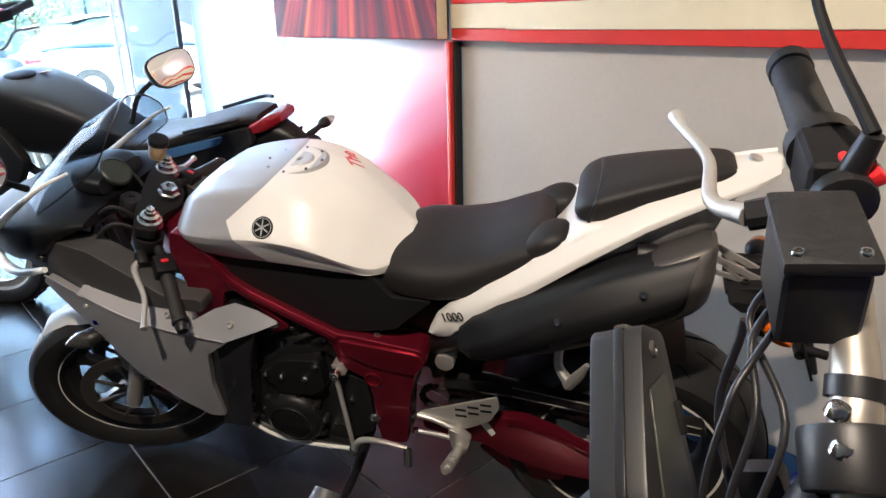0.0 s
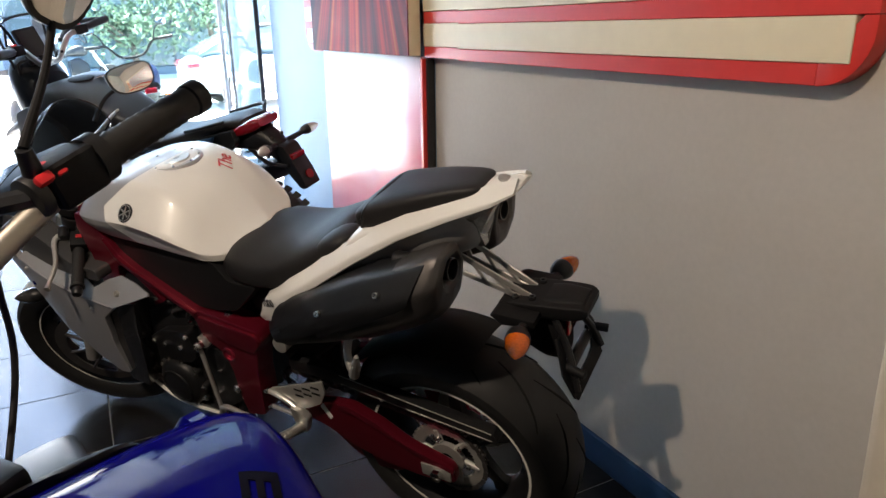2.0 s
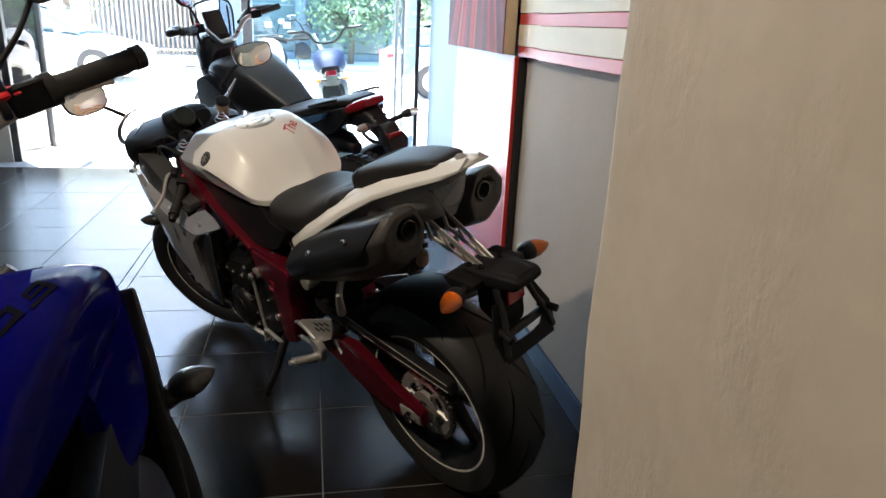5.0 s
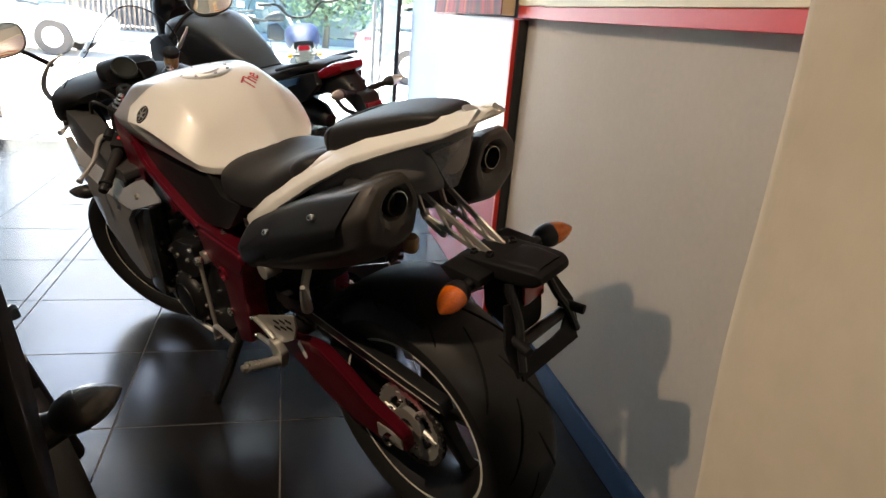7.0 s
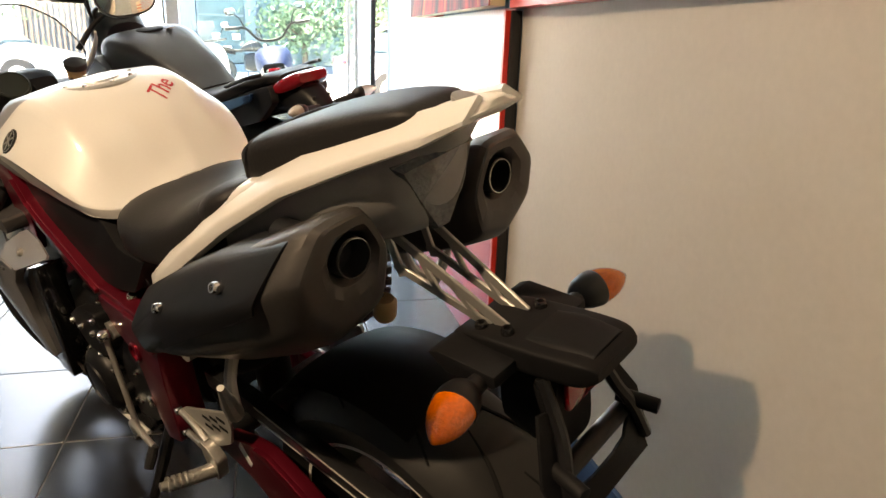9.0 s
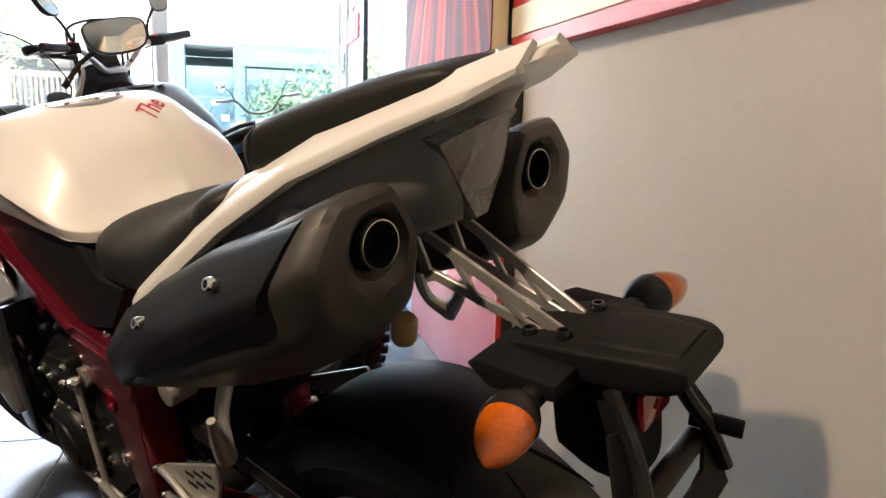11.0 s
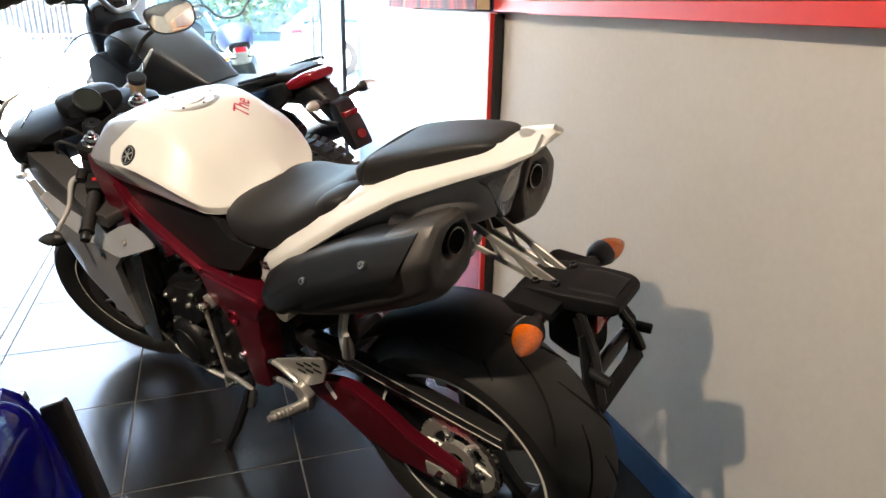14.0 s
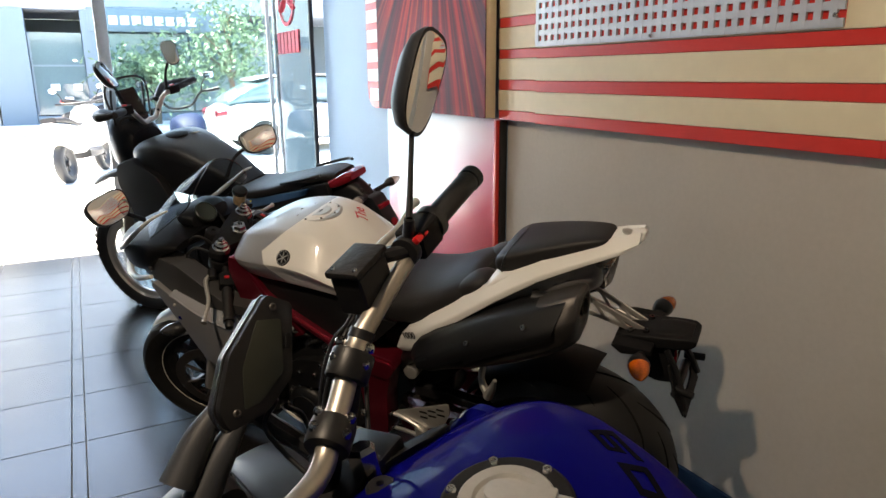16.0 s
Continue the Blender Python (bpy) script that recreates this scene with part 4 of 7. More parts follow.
    bpy.data.objects.remove(fo)
    bpy.data.curves.remove(fc)
    for v in me.vertices:
        x, y = 0.600 + 0.70 * v.co.x + 0.71 * v.co.y, -0.050 - 0.71 * v.co.x + 0.70 * v.co.y
        v.co = (x, y, skin_z(x, y) + 0.0012 + v.co.z)
    me.materials.append(M["mark_red"])
    word = new("tank_marking", me)
    word.parent = bike
    tagged(word, "red script word")

    # black covers under the tank, both sides
    mid = rounded([(0.915, 0.860), (0.890, 0.876), (0.782, 0.868), (0.62, 0.853), (0.540, 0.842), (0.505, 0.792), (0.414, 0.791), (0.505, 0.706), (0.588, 0.690), (0.641, 0.690), (0.792, 0.766), (0.866, 0.808)], 0.012)
    both("side_cover", lambda: plate(mid, 0.02, 0.152, 0.012, 3), "black_matte", bike, "matte black side cover")
    # frame
    beam = rounded([(0.990, 0.930), (0.945, 0.922), (0.907, 0.873), (0.874, 0.822), (0.833, 0.790), (0.76, 0.751), (0.686, 0.712), (0.636, 0.688), (0.582, 0.684), (0.518, 0.674), (0.448, 0.664), (0.435, 0.638), (0.464, 0.597), (0.487, 0.524), (0.505, 0.40), (0.512, 0.366), (0.576, 0.350), (0.584, 0.415), (0.580, 0.509), (0.590, 0.562), (0.650, 0.596), (0.657, 0.655), (0.689, 0.688), (0.789, 0.736), (0.866, 0.786), (0.897, 0.779), (0.910, 0.735), (0.935, 0.694), (0.968, 0.684), (0.992, 0.702), (0.990, 0.80), (1.005, 0.88)], 0.010, 4)
    fr = both("frame", lambda: plate(beam, 0.105, 0.168, 0.013, 3), "red_frame", bike, "dark candy red aluminium frame")
    for s, f in ((1, fr[0]), (-1, fr[1])):
        rib = rounded([(0.905, 0.866), (0.874, 0.817), (0.833, 0.786), (0.70, 0.715), (0.64, 0.684), (0.645, 0.674), (0.70, 0.702), (0.84, 0.776), (0.885, 0.808)], 0.004)
        part("frame_rib", plate(rib, s * 0.160, s * 0.176, 0.004), "red_frame", f)
        tongue = rounded([(0.888, 0.806), (0.872, 0.809), (0.793, 0.738), (0.758, 0.692), (0.800, 0.672), (0.802, 0.682), (0.776, 0.696), (0.806, 0.728)], 0.003)
        part("frame_tongue", plate(tongue, s * 0.150, s * 0.168, 0.003), "red_frame", f)
        shoulder_line = rounded([(0.640, 0.640), (0.560, 0.606), (0.470, 0.594), (0.440, 0.630), (0.450, 0.655), (0.520, 0.664), (0.640, 0.676)], 0.012)
        part("pivot_plate", plate(shoulder_line, s * 0.160, s * 0.175, 0.008, 3), "red_frame", f)
        part("frame_boss", lathe([(0.021, -0.01), (0.021, 0.003), (0.018, 0.005), (0.016, 0.004), (0.015, -0.008), (0.0001, -0.008)], (0.572, s * 0.168, 0.563), (0, s, 0), 20), "red_frame", f)
        # black disc paints the shade inside the boss
        part("boss_hole", cyl((0.572, s * 0.160, 0.563), (0.572, s * 0.1645, 0.563), 0.0145, n=18), "groove", f, "black disc for the hole's shade")
        infill = rounded([(0.882, 0.786), (0.80, 0.706), (0.768, 0.664), (0.708, 0.626), (0.645, 0.586), (0.650, 0.660), (0.704, 0.694), (0.80, 0.742)], 0.010)
        part("inner_cover", plate(infill, s * 0.090, s * 0.150, 0.016, 3), "black_gloss", f, "gloss black inner cover")
        bolt("frame_bolt", (0.584, s * 0.170, 0.441), (0, s, 0), 0.014, "chrome", f)
        bolt("frame_bolt", (0.551, s * 0.146, 0.681), (0, s, 0.4), 0.009, "chrome", f)
        bolt("frame_bolt", (0.477, s * 0.125, 0.635), (0, s, 0.4), 0.011, "chrome", f)
    part("head_block", hull([(1.13, 0.78, 0.885, 0.05), (1.06, 0.75, 0.895, 0.085), (0.98, 0.74, 0.90, 0.115)], low=4), "red_frame", bike)

    # seat
    rows = [(0.575, 0.800, 0.838, 0.075), (0.54, 0.79, 0.862, 0.120), (0.48, 0.785, 0.879, 0.150), (0.40, 0.785, 0.881, 0.156), (0.32, 0.800, 0.897, 0.150), (0.25, 0.83, 0.926, 0.141), (0.205, 0.86, 0.941, 0.130), (0.178, 0.885, 0.938, 0.112)]
    s = part("rider_seat", hull(rows, per=4, n=32, top=3.0, low=5, shoulder=0.35), "seat", bike, "black vinyl rider seat", angle=60)
    for k in (1, -1):
        part("seat_lobe", hull([(0.245, 0.85, 0.905, 0.036, k * 0.088), (0.215, 0.865, 0.932, 0.044, k * 0.085), (0.185, 0.885, 0.947, 0.050, k * 0.080), (0.156, 0.90, 0.950, 0.044, k * 0.078), (0.142, 0.915, 0.944, 0.028, k * 0.076)], per=4, n=20, top=2.6, low=3), "seat", s, angle=60)
    both("seat_bolster", lambda: hull([(0.30, 0.775, 0.835, 0.018, 0.138), (0.24, 0.81, 0.872, 0.026, 0.132), (0.17, 0.85, 0.915, 0.028, 0.120), (0.13, 0.88, 0.94, 0.016, 0.11)], per=4, n=16), "seat", s)
    rows = [(0.133, 0.972, 0.990, 0.070), (0.119, 0.964, 1.008, 0.094), (0.09, 0.962, 1.024, 0.101), (0.04, 0.972, 1.038, 0.093), (-0.03, 0.993, 1.053, 0.079), (-0.09, 1.013, 1.063, 0.064), (-0.135, 1.032, 1.066, 0.052), (-0.152, 1.045, 1.060, 0.040)]
    p = part("pillion_seat", hull(rows, per=4, n=36, top=4.5, low=4, shoulder=0.45), "seat", bike, "black pillion seat pad", angle=60)
    part("seat_strap", tube([(0.104, -0.098, 0.972), (0.098, -0.099, 0.995), (0.090, -0.086, 1.016), (0.085, 0, 1.026), (0.090, 0.086, 1.016), (0.098, 0.099, 0.995), (0.104, 0.098, 0.972)], 0.0040, 8), "black", p, "black strap")

    part("tail_bridge", hull([(0.176, 0.860, 0.905, 0.100), (0.150, 0.875, 0.936, 0.126), (0.125, 0.890, 0.962, 0.128), (0.095, 0.905, 0.976, 0.122), (0.03, 0.94, 0.990, 0.104), (-0.03, 0.97, 1.005, 0.08)], per=4, n=28, top=4, low=4), "white", bike, "white tail hump between the seats", angle=60)
    # tail: white side strips, deck, grey underside
    table = [(0.430, 0.706, 0.712, 0.148), (0.410, 0.698, 0.752, 0.155), (0.378, 0.708, 0.788, 0.164), (0.345, 0.748, 0.806, 0.172), (0.30, 0.786, 0.835, 0.180), (0.20, 0.851, 0.894, 0.176), (0.10, 0.915, 0.953, 0.156), (0.0, 0.970, 1.001, 0.128), (-0.10, 1.008, 1.034, 0.094), (-0.18, 1.035, 1.057, 0.068), (-0.222, 1.056, 1.068, 0.046)]
    steps = [(a, c, k / 3) for a, c in zip(table, table[1:]) for k in range(3)] + [(table[-2], table[-1], 1.0)]

    def strip():
        rings = []
        for a, c, k in steps:
            x, zl, zu, y = (p + (q - p) * k for p, q in zip(a, c))
            h = max(zu - zl, 0.004)
            g = min(1.0, max(0.0, (0.36 - x) / 0.12))
            w = min(0.020 + 0.030 * g, y * 0.55)
            rings.append([(x, y - 0.004, zl), (x, y + 0.002, zl + h * 0.10), (x, y + 0.002, zl + h * 0.45), (x, y - 0.002 - 0.003 * (1 - g), zl + h * (0.62 + 0.3 * (1 - g))), (x, y - w, zu + 0.012 * g), (x, y - w - 0.006, zu + 0.012 * g - 0.004), (x, y - w, zl + h * 0.3), (x, y - 0.012, zl)])
        return loft(rings)
    ts = both("tail_panel", strip, "white", bike, "white tail side panel", angle=50)
    rings = []
    for x, zl, zu, y in ((-0.05, 0.985, 1.014, 0.060), (-0.10, 1.006, 1.040, 0.058), (-0.14, 1.020, 1.052, 0.052), (-0.18, 1.036, 1.063, 0.050), (-0.205, 1.048, 1.066, 0.048), (-0.220, 1.056, 1.069, 0.040), (-0.229, 1.062, 1.068, 0.024)):
        half = [(y, zl), (y + 0.001, zl + 0.4 * (zu - zl)), (y - 0.010, zu - 0.002), (y * 0.5, zu + 0.003)]
        rings.append([(x, a, z) for a, z in half] + [(x, 0.0, zu + 0.004)] + [(x, -a, z) for a, z in reversed(half)])
    part("tail_deck", loft(rings), "white", bike, "white tail deck", angle=50)
    part("tail_emblem", lathe([(0.014, 0), (0.014, 0.004), (0.011, 0.005), (0.0001, 0.005)], (-0.186, 0.002, 1.0665), (-0.3, 0, 1), 20), "alloy", bike, "small oval tail emblem")
    # number on the side panel
    for s, tp in ((1, ts[0]), (-1, ts[1])):
        fc = bpy.data.curves.new("number", 'FONT')
        fc.body, fc.size, fc.extrude, fc.align_x, fc.align_y = "1000", 0.029, 0.0006, 'CENTER', 'CENTER'
        fo = new("number", fc)
        me = bpy.data.meshes.new_from_object(fo)
        bpy.data.objects.remove(fo)
        bpy.data.curves.remove(fc)
        me.materials.append(M["black_gloss"])
        ob = new("panel_number", me)
        ob.parent = tp
        ob.matrix_local = Matrix.Translation((0.368, s * 0.1715, 0.770)) @ Matrix.Rotation(radians(163 if s > 0 else 17), 4, 'Z') @ Matrix.Rotation(radians(90), 4, 'X') @ Matrix.Rotation(radians(20 if s > 0 else -20), 4, 'Z')
    part("tail_underside", hull([(0.30, 0.76, 0.81, 0.110), (0.20, 0.80, 0.885, 0.135), (0.10, 0.845, 0.945, 0.130), (0.02, 0.870, 0.985, 0.116), (-0.05, 0.885, 1.010, 0.096), (-0.10, 0.903, 1.026, 0.074), (-0.128, 0.925, 1.036, 0.058), (-0.150, 0.985, 1.045, 0.040), (-0.185, 1.035, 1.055, 0.024)], per=4, n=28, top=4, low=2.2, shoulder=0.66), "grey", bike, "grey plastic tail underside", angle=60)
    tri_pts = [Vector(p) for p in ((-0.118, 0.062, 1.006), (-0.150, 0.030, 1.022), (-0.156, 0.0, 1.026), (-0.150, -0.030, 1.022), (-0.118, -0.062, 1.006), (-0.118, -0.040, 0.960), (-0.112, -0.010, 0.912), (-0.112, 0.010, 0.912), (-0.118, 0.040, 0.960))]
    c = sum(tri_pts, Vector()) / len(tri_pts)
    off = Vector((-0.018, 0, -0.006))
    b = loft([[p - off for p in tri_pts], [p + off * 0.5 for p in tri_pts], [c + (p - c) * 0.9 + off for p in tri_pts]])
    part("tail_light", b, "smoke_lens", bike, "smoked clear tail light lens")

    # exhaust silencers under the seat
    edge = [(-0.55, 1.0), (0.42, 0.98), (1.0, 0.28), (0.88, -0.50), (0.15, -1.02), (-0.75, -0.80), (-1.0, 0.10)]
    for c in (0.11, 0.25):
        edge = [(p[0] * (1 - k) + q[0] * k, p[1] * (1 - k) + q[1] * k) for p, q in zip(edge, edge[1:] + edge[:1]) for k in (c, 1 - c)]

    def section(a):
        """The silencer's angular outline in the direction a."""
        u = Vector((math.cos(a), math.sin(a)))
        for p, q in zip(edge, edge[1:] + edge[:1]):
            p, d = Vector(p), Vector(q) - Vector(p)
            den = u.x * d.y - u.y * d.x
            if abs(den) > 1e-9:
                r, k = (p.x * d.y - p.y * d.x) / den, (p.x * u.y - p.y * u.x) / den
                if r > 0 and -1e-6 <= k <= 1 + 1e-6:
                    return u * r
        return u

    def can():
        rings = []
        for x, yc, zc, hw, hh in ((0.352, 0.168, 0.716, 0.026, 0.030), (0.322, 0.172, 0.731, 0.054, 0.050), (0.27, 0.176, 0.754, 0.069, 0.061), (0.16, 0.176, 0.797, 0.076, 0.072), (0.05, 0.168, 0.838, 0.079, 0.079), (-0.04, 0.155, 0.874, 0.078, 0.083), (-0.090, 0.145, 0.897, 0.0745, 0.080), (-0.104, 0.141, 0.903, 0.070, 0.075), (-0.113, 0.138, 0.907, 0.063, 0.067), (-0.1155, 0.136, 0.910, 0.058, 0.061), (-0.117, 0.131, 0.918, 0.042, 0.043), (-0.112, 0.128, 0.923, 0.032, 0.032), (-0.104, 0.127, 0.925, 0.0265, 0.0265), (-0.085, 0.127, 0.925, 0.025, 0.025)):
            ring = []
            for k in range(72):
                v = section(2 * math.pi * k / 72)
                if hw < 0.040:
                    v = v.normalized()
                ring.append((x - 0.10 * v.y * hh * (1 if x < -0.03 else 0.3), yc + hw * v.x, zc + hh * v.y))
            rings.append(ring)
        return loft(rings, caps=True)
    cans = both("silencer", can, "gunmetal", bike, "gunmetal exhaust silencer", angle=24)

    def shield():
        rings = []
        for x, yc, zc, hw, hh in ((0.354, 0.169, 0.717, 0.027, 0.031), (0.322, 0.173, 0.732, 0.057, 0.053), (0.27, 0.177, 0.755, 0.0725, 0.0645), (0.16, 0.177, 0.798, 0.0800, 0.0760), (0.05, 0.169, 0.839, 0.0835, 0.0835), (-0.04, 0.158, 0.873, 0.0825, 0.0870), (-0.062, 0.153, 0.883, 0.0810, 0.0855)):
            lo = float(np.interp(x, (-0.09, 0.14, 0.25, 0.35), (8, -10, -40, -75)))
            ring = []
            for k in range(35):
                v = section(radians(lo + (135 - lo) * k / 34))
                ring.append((x - (0.030 * v.y if x < 0 else 0), yc + hw * v.x, zc + hh * v.y))
            rings.append(ring)
        b = loft(rings, closed=False, caps=False)
        bmesh.ops.recalc_face_normals(b, faces=b.faces)
        bmesh.ops.solidify(b, geom=b.faces[:], thickness=0.004)
        return b
    for (cn, sgn) in zip(cans, (1, -1)):
        part("heat_shield", shield() if sgn > 0 else mirrored(shield()), "shield", cn, "satin black heat shield", angle=24)
        bolt("shield_bolt", (0.147, sgn * 0.2455, 0.842), (0, sgn, 0.5), 0.0075, "chrome", cn)
        bolt("shield_bolt", (-0.001, sgn * 0.2310, 0.908), (0, sgn, 0.55), 0.0075, "chrome", cn)
        part("outlet_pipe", lathe([(0.0232, -0.02), (0.0232, 0.008), (0.0215, 0.009), (0.0205, 0.005), (0.020, -0.12), (0.0001, -0.12)], (-0.108, sgn * 0.127, 0.925), (-1, 0, 0), 28), "black", cn, "dark round outlet pipe")
        part("outlet_rim", lathe([(0.0214, 0.0), (0.0224, 0.0), (0.0224, 0.0010), (0.0214, 0.0010)], (-0.1172, sgn * 0.127, 0.925), (-1, 0, 0), 36, closed=True), "chrome", cn)
        part("exhaust_pipe", tube([(0.33, sgn * 0.16, 0.725), (0.41, sgn * 0.12, 0.66), (0.46, sgn * 0.06, 0.56), (0.47, 0.0, 0.48)], 0.026, 14), "engine", bike)

    part("breather_cap", lathe([(0.0001, 0.0), (0.014, 0.0), (0.017, 0.006), (0.017, 0.030), (0.013, 0.036), (0.0001, 0.036)], (0.020, -0.005, 0.730), (-0.25, 0, 1), 18), "tan", bike, "pale tan plastic cap")
    part("breather_hose", tube([(0.018, -0.005, 0.75), (0.05, 0.0, 0.80), (0.12, 0.0, 0.80)], 0.010, 10), "black", bike)

    # hanger for the number plate
    def hanger():
        b = bmesh.new()
        for a, c, w in (((-0.060, 0.905), (-0.225, 0.814), 0.014), ((-0.068, 0.855), (-0.205, 0.808), 0.012), ((-0.055, 0.912), (-0.075, 0.846), 0.013), ((-0.110, 0.875), (-0.135, 0.830), 0.009), ((-0.155, 0.850), (-0.190, 0.812), 0.009)):
            a, c = Vector((a[0], 0, a[1])), Vector((c[0], 0, c[1]))
            d = (c - a)
            mm = Matrix.Translation((a + c) / 2) @ Matrix.Rotation(-math.atan2(d.z, d.x), 4, 'Y')
            box(-d.length / 2 - 0.004, d.length / 2 + 0.004, -0.0025, 0.0025, -w / 2, w / 2, 0.0012, 1, bm=b, m=mm)
        for v in b.verts:
            v.co.y += 0.030 + 0.06 * (v.co.x + 0.06)
        return b
    both("plate_hanger", hanger, "alloy", bike, "cut-out aluminium hanger plate")
    holder = part("plate_holder", hull([(-0.165, 0.786, 0.800, 0.044), (-0.20, 0.782, 0.812, 0.050), (-0.26, 0.780, 0.818, 0.052), (-0.32, 0.784, 0.822, 0.050), (-0.345, 0.790, 0.821, 0.046), (-0.356, 0.800, 0.814, 0.040)], per=3, n=28, top=9, low=5, shoulder=0.6), "black_matte", bike, "black plastic plate holder")
    part("holder_ridge", hull([(-0.262, 0.806, 0.820, 0.036), (-0.30, 0.808, 0.826, 0.036), (-0.345, 0.806, 0.824, 0.032)], per=3, n=16, top=4, low=4), "black_matte", holder)
    part("reflector", box(-0.312, -0.304, -0.028, 0.028, 0.735, 0.772, 0.003), "red_lens", bike, "small dark red reflector")
    for s in (1, -1):
        indicator(bike, (-0.235, s * 0.035, 0.785), (-0.243, s * 0.128, 0.789), 0.0225, axis=(-0.30, s * 0.95, -0.02))
        part("fin", plate([(-0.165, 0.800), (-0.180, 0.806), (-0.262, 0.802), (-0.262, 0.786), (-0.19, 0.780)], s * 0.046, s * 0.090, 0.003), "black_matte", holder)
        part("plate_arm", tube([(-0.290, s * 0.046, 0.785), (-0.318, s * 0.056, 0.725), (-0.332, s * 0.070, 0.690), (-0.345, s * 0.082, 0.640)], 0.008, 8), "black", holder)
        bolt("holder_bolt", (-0.200, s * 0.032, 0.812), (0, 0, 1), 0.008, "black_gloss", holder)
        bolt("holder_bolt", (-0.238, s * 0.032, 0.818), (0, 0, 1), 0.008, "black_gloss", holder)
    b = bmesh.new()
    for a, c in (((-0.060, 0.745), (-0.088, 0.668)), ((0.060, 0.745), (0.088, 0.668)), ((-0.088, 0.672), (-0.080, 0.600)), ((0.088, 0.672), (0.080, 0.600)), ((-0.080, 0.604), (0.080, 0.604)), ((-0.080, 0.620), (-0.030, 0.612)), ((0.080, 0.620), (0.030, 0.612)), ((-0.084, 0.650), (-0.052, 0.612)), ((0.084, 0.650), (0.052, 0.612))):
        d = Vector((0, c[0] - a[0], c[1] - a[1]))
        mm = Matrix.Translation((-0.352 + 0.34 * ((a[1] + c[1]) / 2 - 0.60), (a[0] + c[0]) / 2, (a[1] + c[1]) / 2)) @ Matrix.Rotation(radians(19), 4, 'Y') @ Matrix.Rotation(math.atan2(d.z, d.y), 4, 'X')
        hw = 0.021 if abs(d.z) < 0.005 else 0.014
        box(-0.0025, 0.0025, -d.length / 2 - 0.004, d.length / 2 + 0.004, -hw, hw, 0.001, 1, bm=b, m=mm)
    for v in b.verts:
        lift = (0.775 - v.co.z) * 0.18
        v.co.z += lift
        v.co.x += 0.34 * lift
    pf = part("plate_frame", b, "black_matte", bike, "open black number plate frame")
    for y in (0.072, -0.072):
        part("plate_pin", cyl((-0.312, y, 0.694), (-0.362, y * 1.15, 0.688), 0.0095, n=16, bev=0.002), "black_matte", pf)
    part("plate_bracket", hull([(-0.225, 0.69, 0.785, 0.040), (-0.26, 0.67, 0.785, 0.038), (-0.30, 0.67, 0.780, 0.034)], n=16, top=5, low=5), "black_matte", bike)
    part("reflector_mount", cyl((-0.318, 0.070, 0.672), (-0.318, -0.070, 0.672), 0.012, n=12), "black", bike)

    # swingarm, chain run, guards
    arm = rounded([(0.48, 0.43), (0.40, 0.425), (0.33, 0.442), (0.28, 0.456), (0.23, 0.458), (0.15, 0.425), (0.08, 0.382), (-0.01, 0.356), (-0.044, 0.342), (-0.046, 0.294), (-0.02, 0.284), (0.06, 0.278), (0.17, 0.288), (0.27, 0.318), (0.33, 0.355), (0.42, 0.375), (0.48, 0.38)], 0.02, 4)
    both("swingarm", lambda: plate(arm, 0.106, 0.133, 0.008, 3), "red_frame", bike, "dark red swingarm")
    flange = rounded([(0.27, 0.457), (0.23, 0.459), (0.15, 0.426), (0.08, 0.383), (-0.01, 0.357), (-0.046, 0.343), (-0.046, 0.329), (-0.01, 0.341), (0.08, 0.364), (0.15, 0.405), (0.23, 0.436), (0.27, 0.436)], 0.004)
    both("arm_flange", lambda: plate(flange, 0.130, 0.139, 0.003), "red_frame", bike)
    lower = rounded([(0.32, 0.33), (0.22, 0.285), (0.14, 0.262), (0.14, 0.215), (0.22, 0.20), (0.30, 0.235), (0.36, 0.30)], 0.02)
    part("swingarm_brace", plate(lower, 0.03, 0.09, 0.01), "red_frame", bike)
    part("chain_adjuster", box(-0.036, 0.046, 0.1335, 0.1385, 0.298, 0.336, 0.003), "alloy", bike, "bright chain adjuster block")
    part("rear_axle", lathe([(0.0001, 0.0), (0.017, 0.0), (0.017, 0.014), (0.010, 0.018), (0.0001, 0.018)], (0, 0.1385, 0.316), (0, 1, 0), 6), "chrome", bike)
    part("crossmember", cyl((0.40, -0.12, 0.42), (0.40, 0.12, 0.42), 0.03), "black", bike)
    chain(bike, [(0.105 * math.cos(a), 0.316 + 0.105 * math.sin(a)) for a in np.linspace(1.6, 4.65, 14)] + [(0.46 + 0.032 * math.cos(a), 0.44 + 0.032 * math.sin(a)) for a in np.linspace(-1.4, 1.75, 7)], 0.078)
    guard = rounded([(0.42, 0.548), (0.30, 0.546), (0.10, 0.518), (-0.155, 0.484), (-0.165, 0.455), (0.10, 0.486), (0.30, 0.512), (0.42, 0.512)], 0.006)
    g = part("chain_guard", plate(guard, 0.088, 0.116, 0.004), "black", bike, "black chain guard with bright edge lines")
    part("guard_edge", tube([(0.26, 0.1165, 0.538), (0.10, 0.1165, 0.515), (-0.15, 0.1165, 0.481)], 0.0014, 6), "alloy", g)
    part("guard_edge", tube([(0.26, 0.1165, 0.510), (0.10, 0.1165, 0.489), (-0.15, 0.1165, 0.459)], 0.0014, 6), "alloy", g)
    part("arm_sticker", plate(rounded([(0.335, 0.425), (0.322, 0.442), (0.300, 0.400), (0.310, 0.388)], 0.003), 0.1325, 0.1340, 0.0004), "sign_white", bike, "small white sticker")
    rings = []
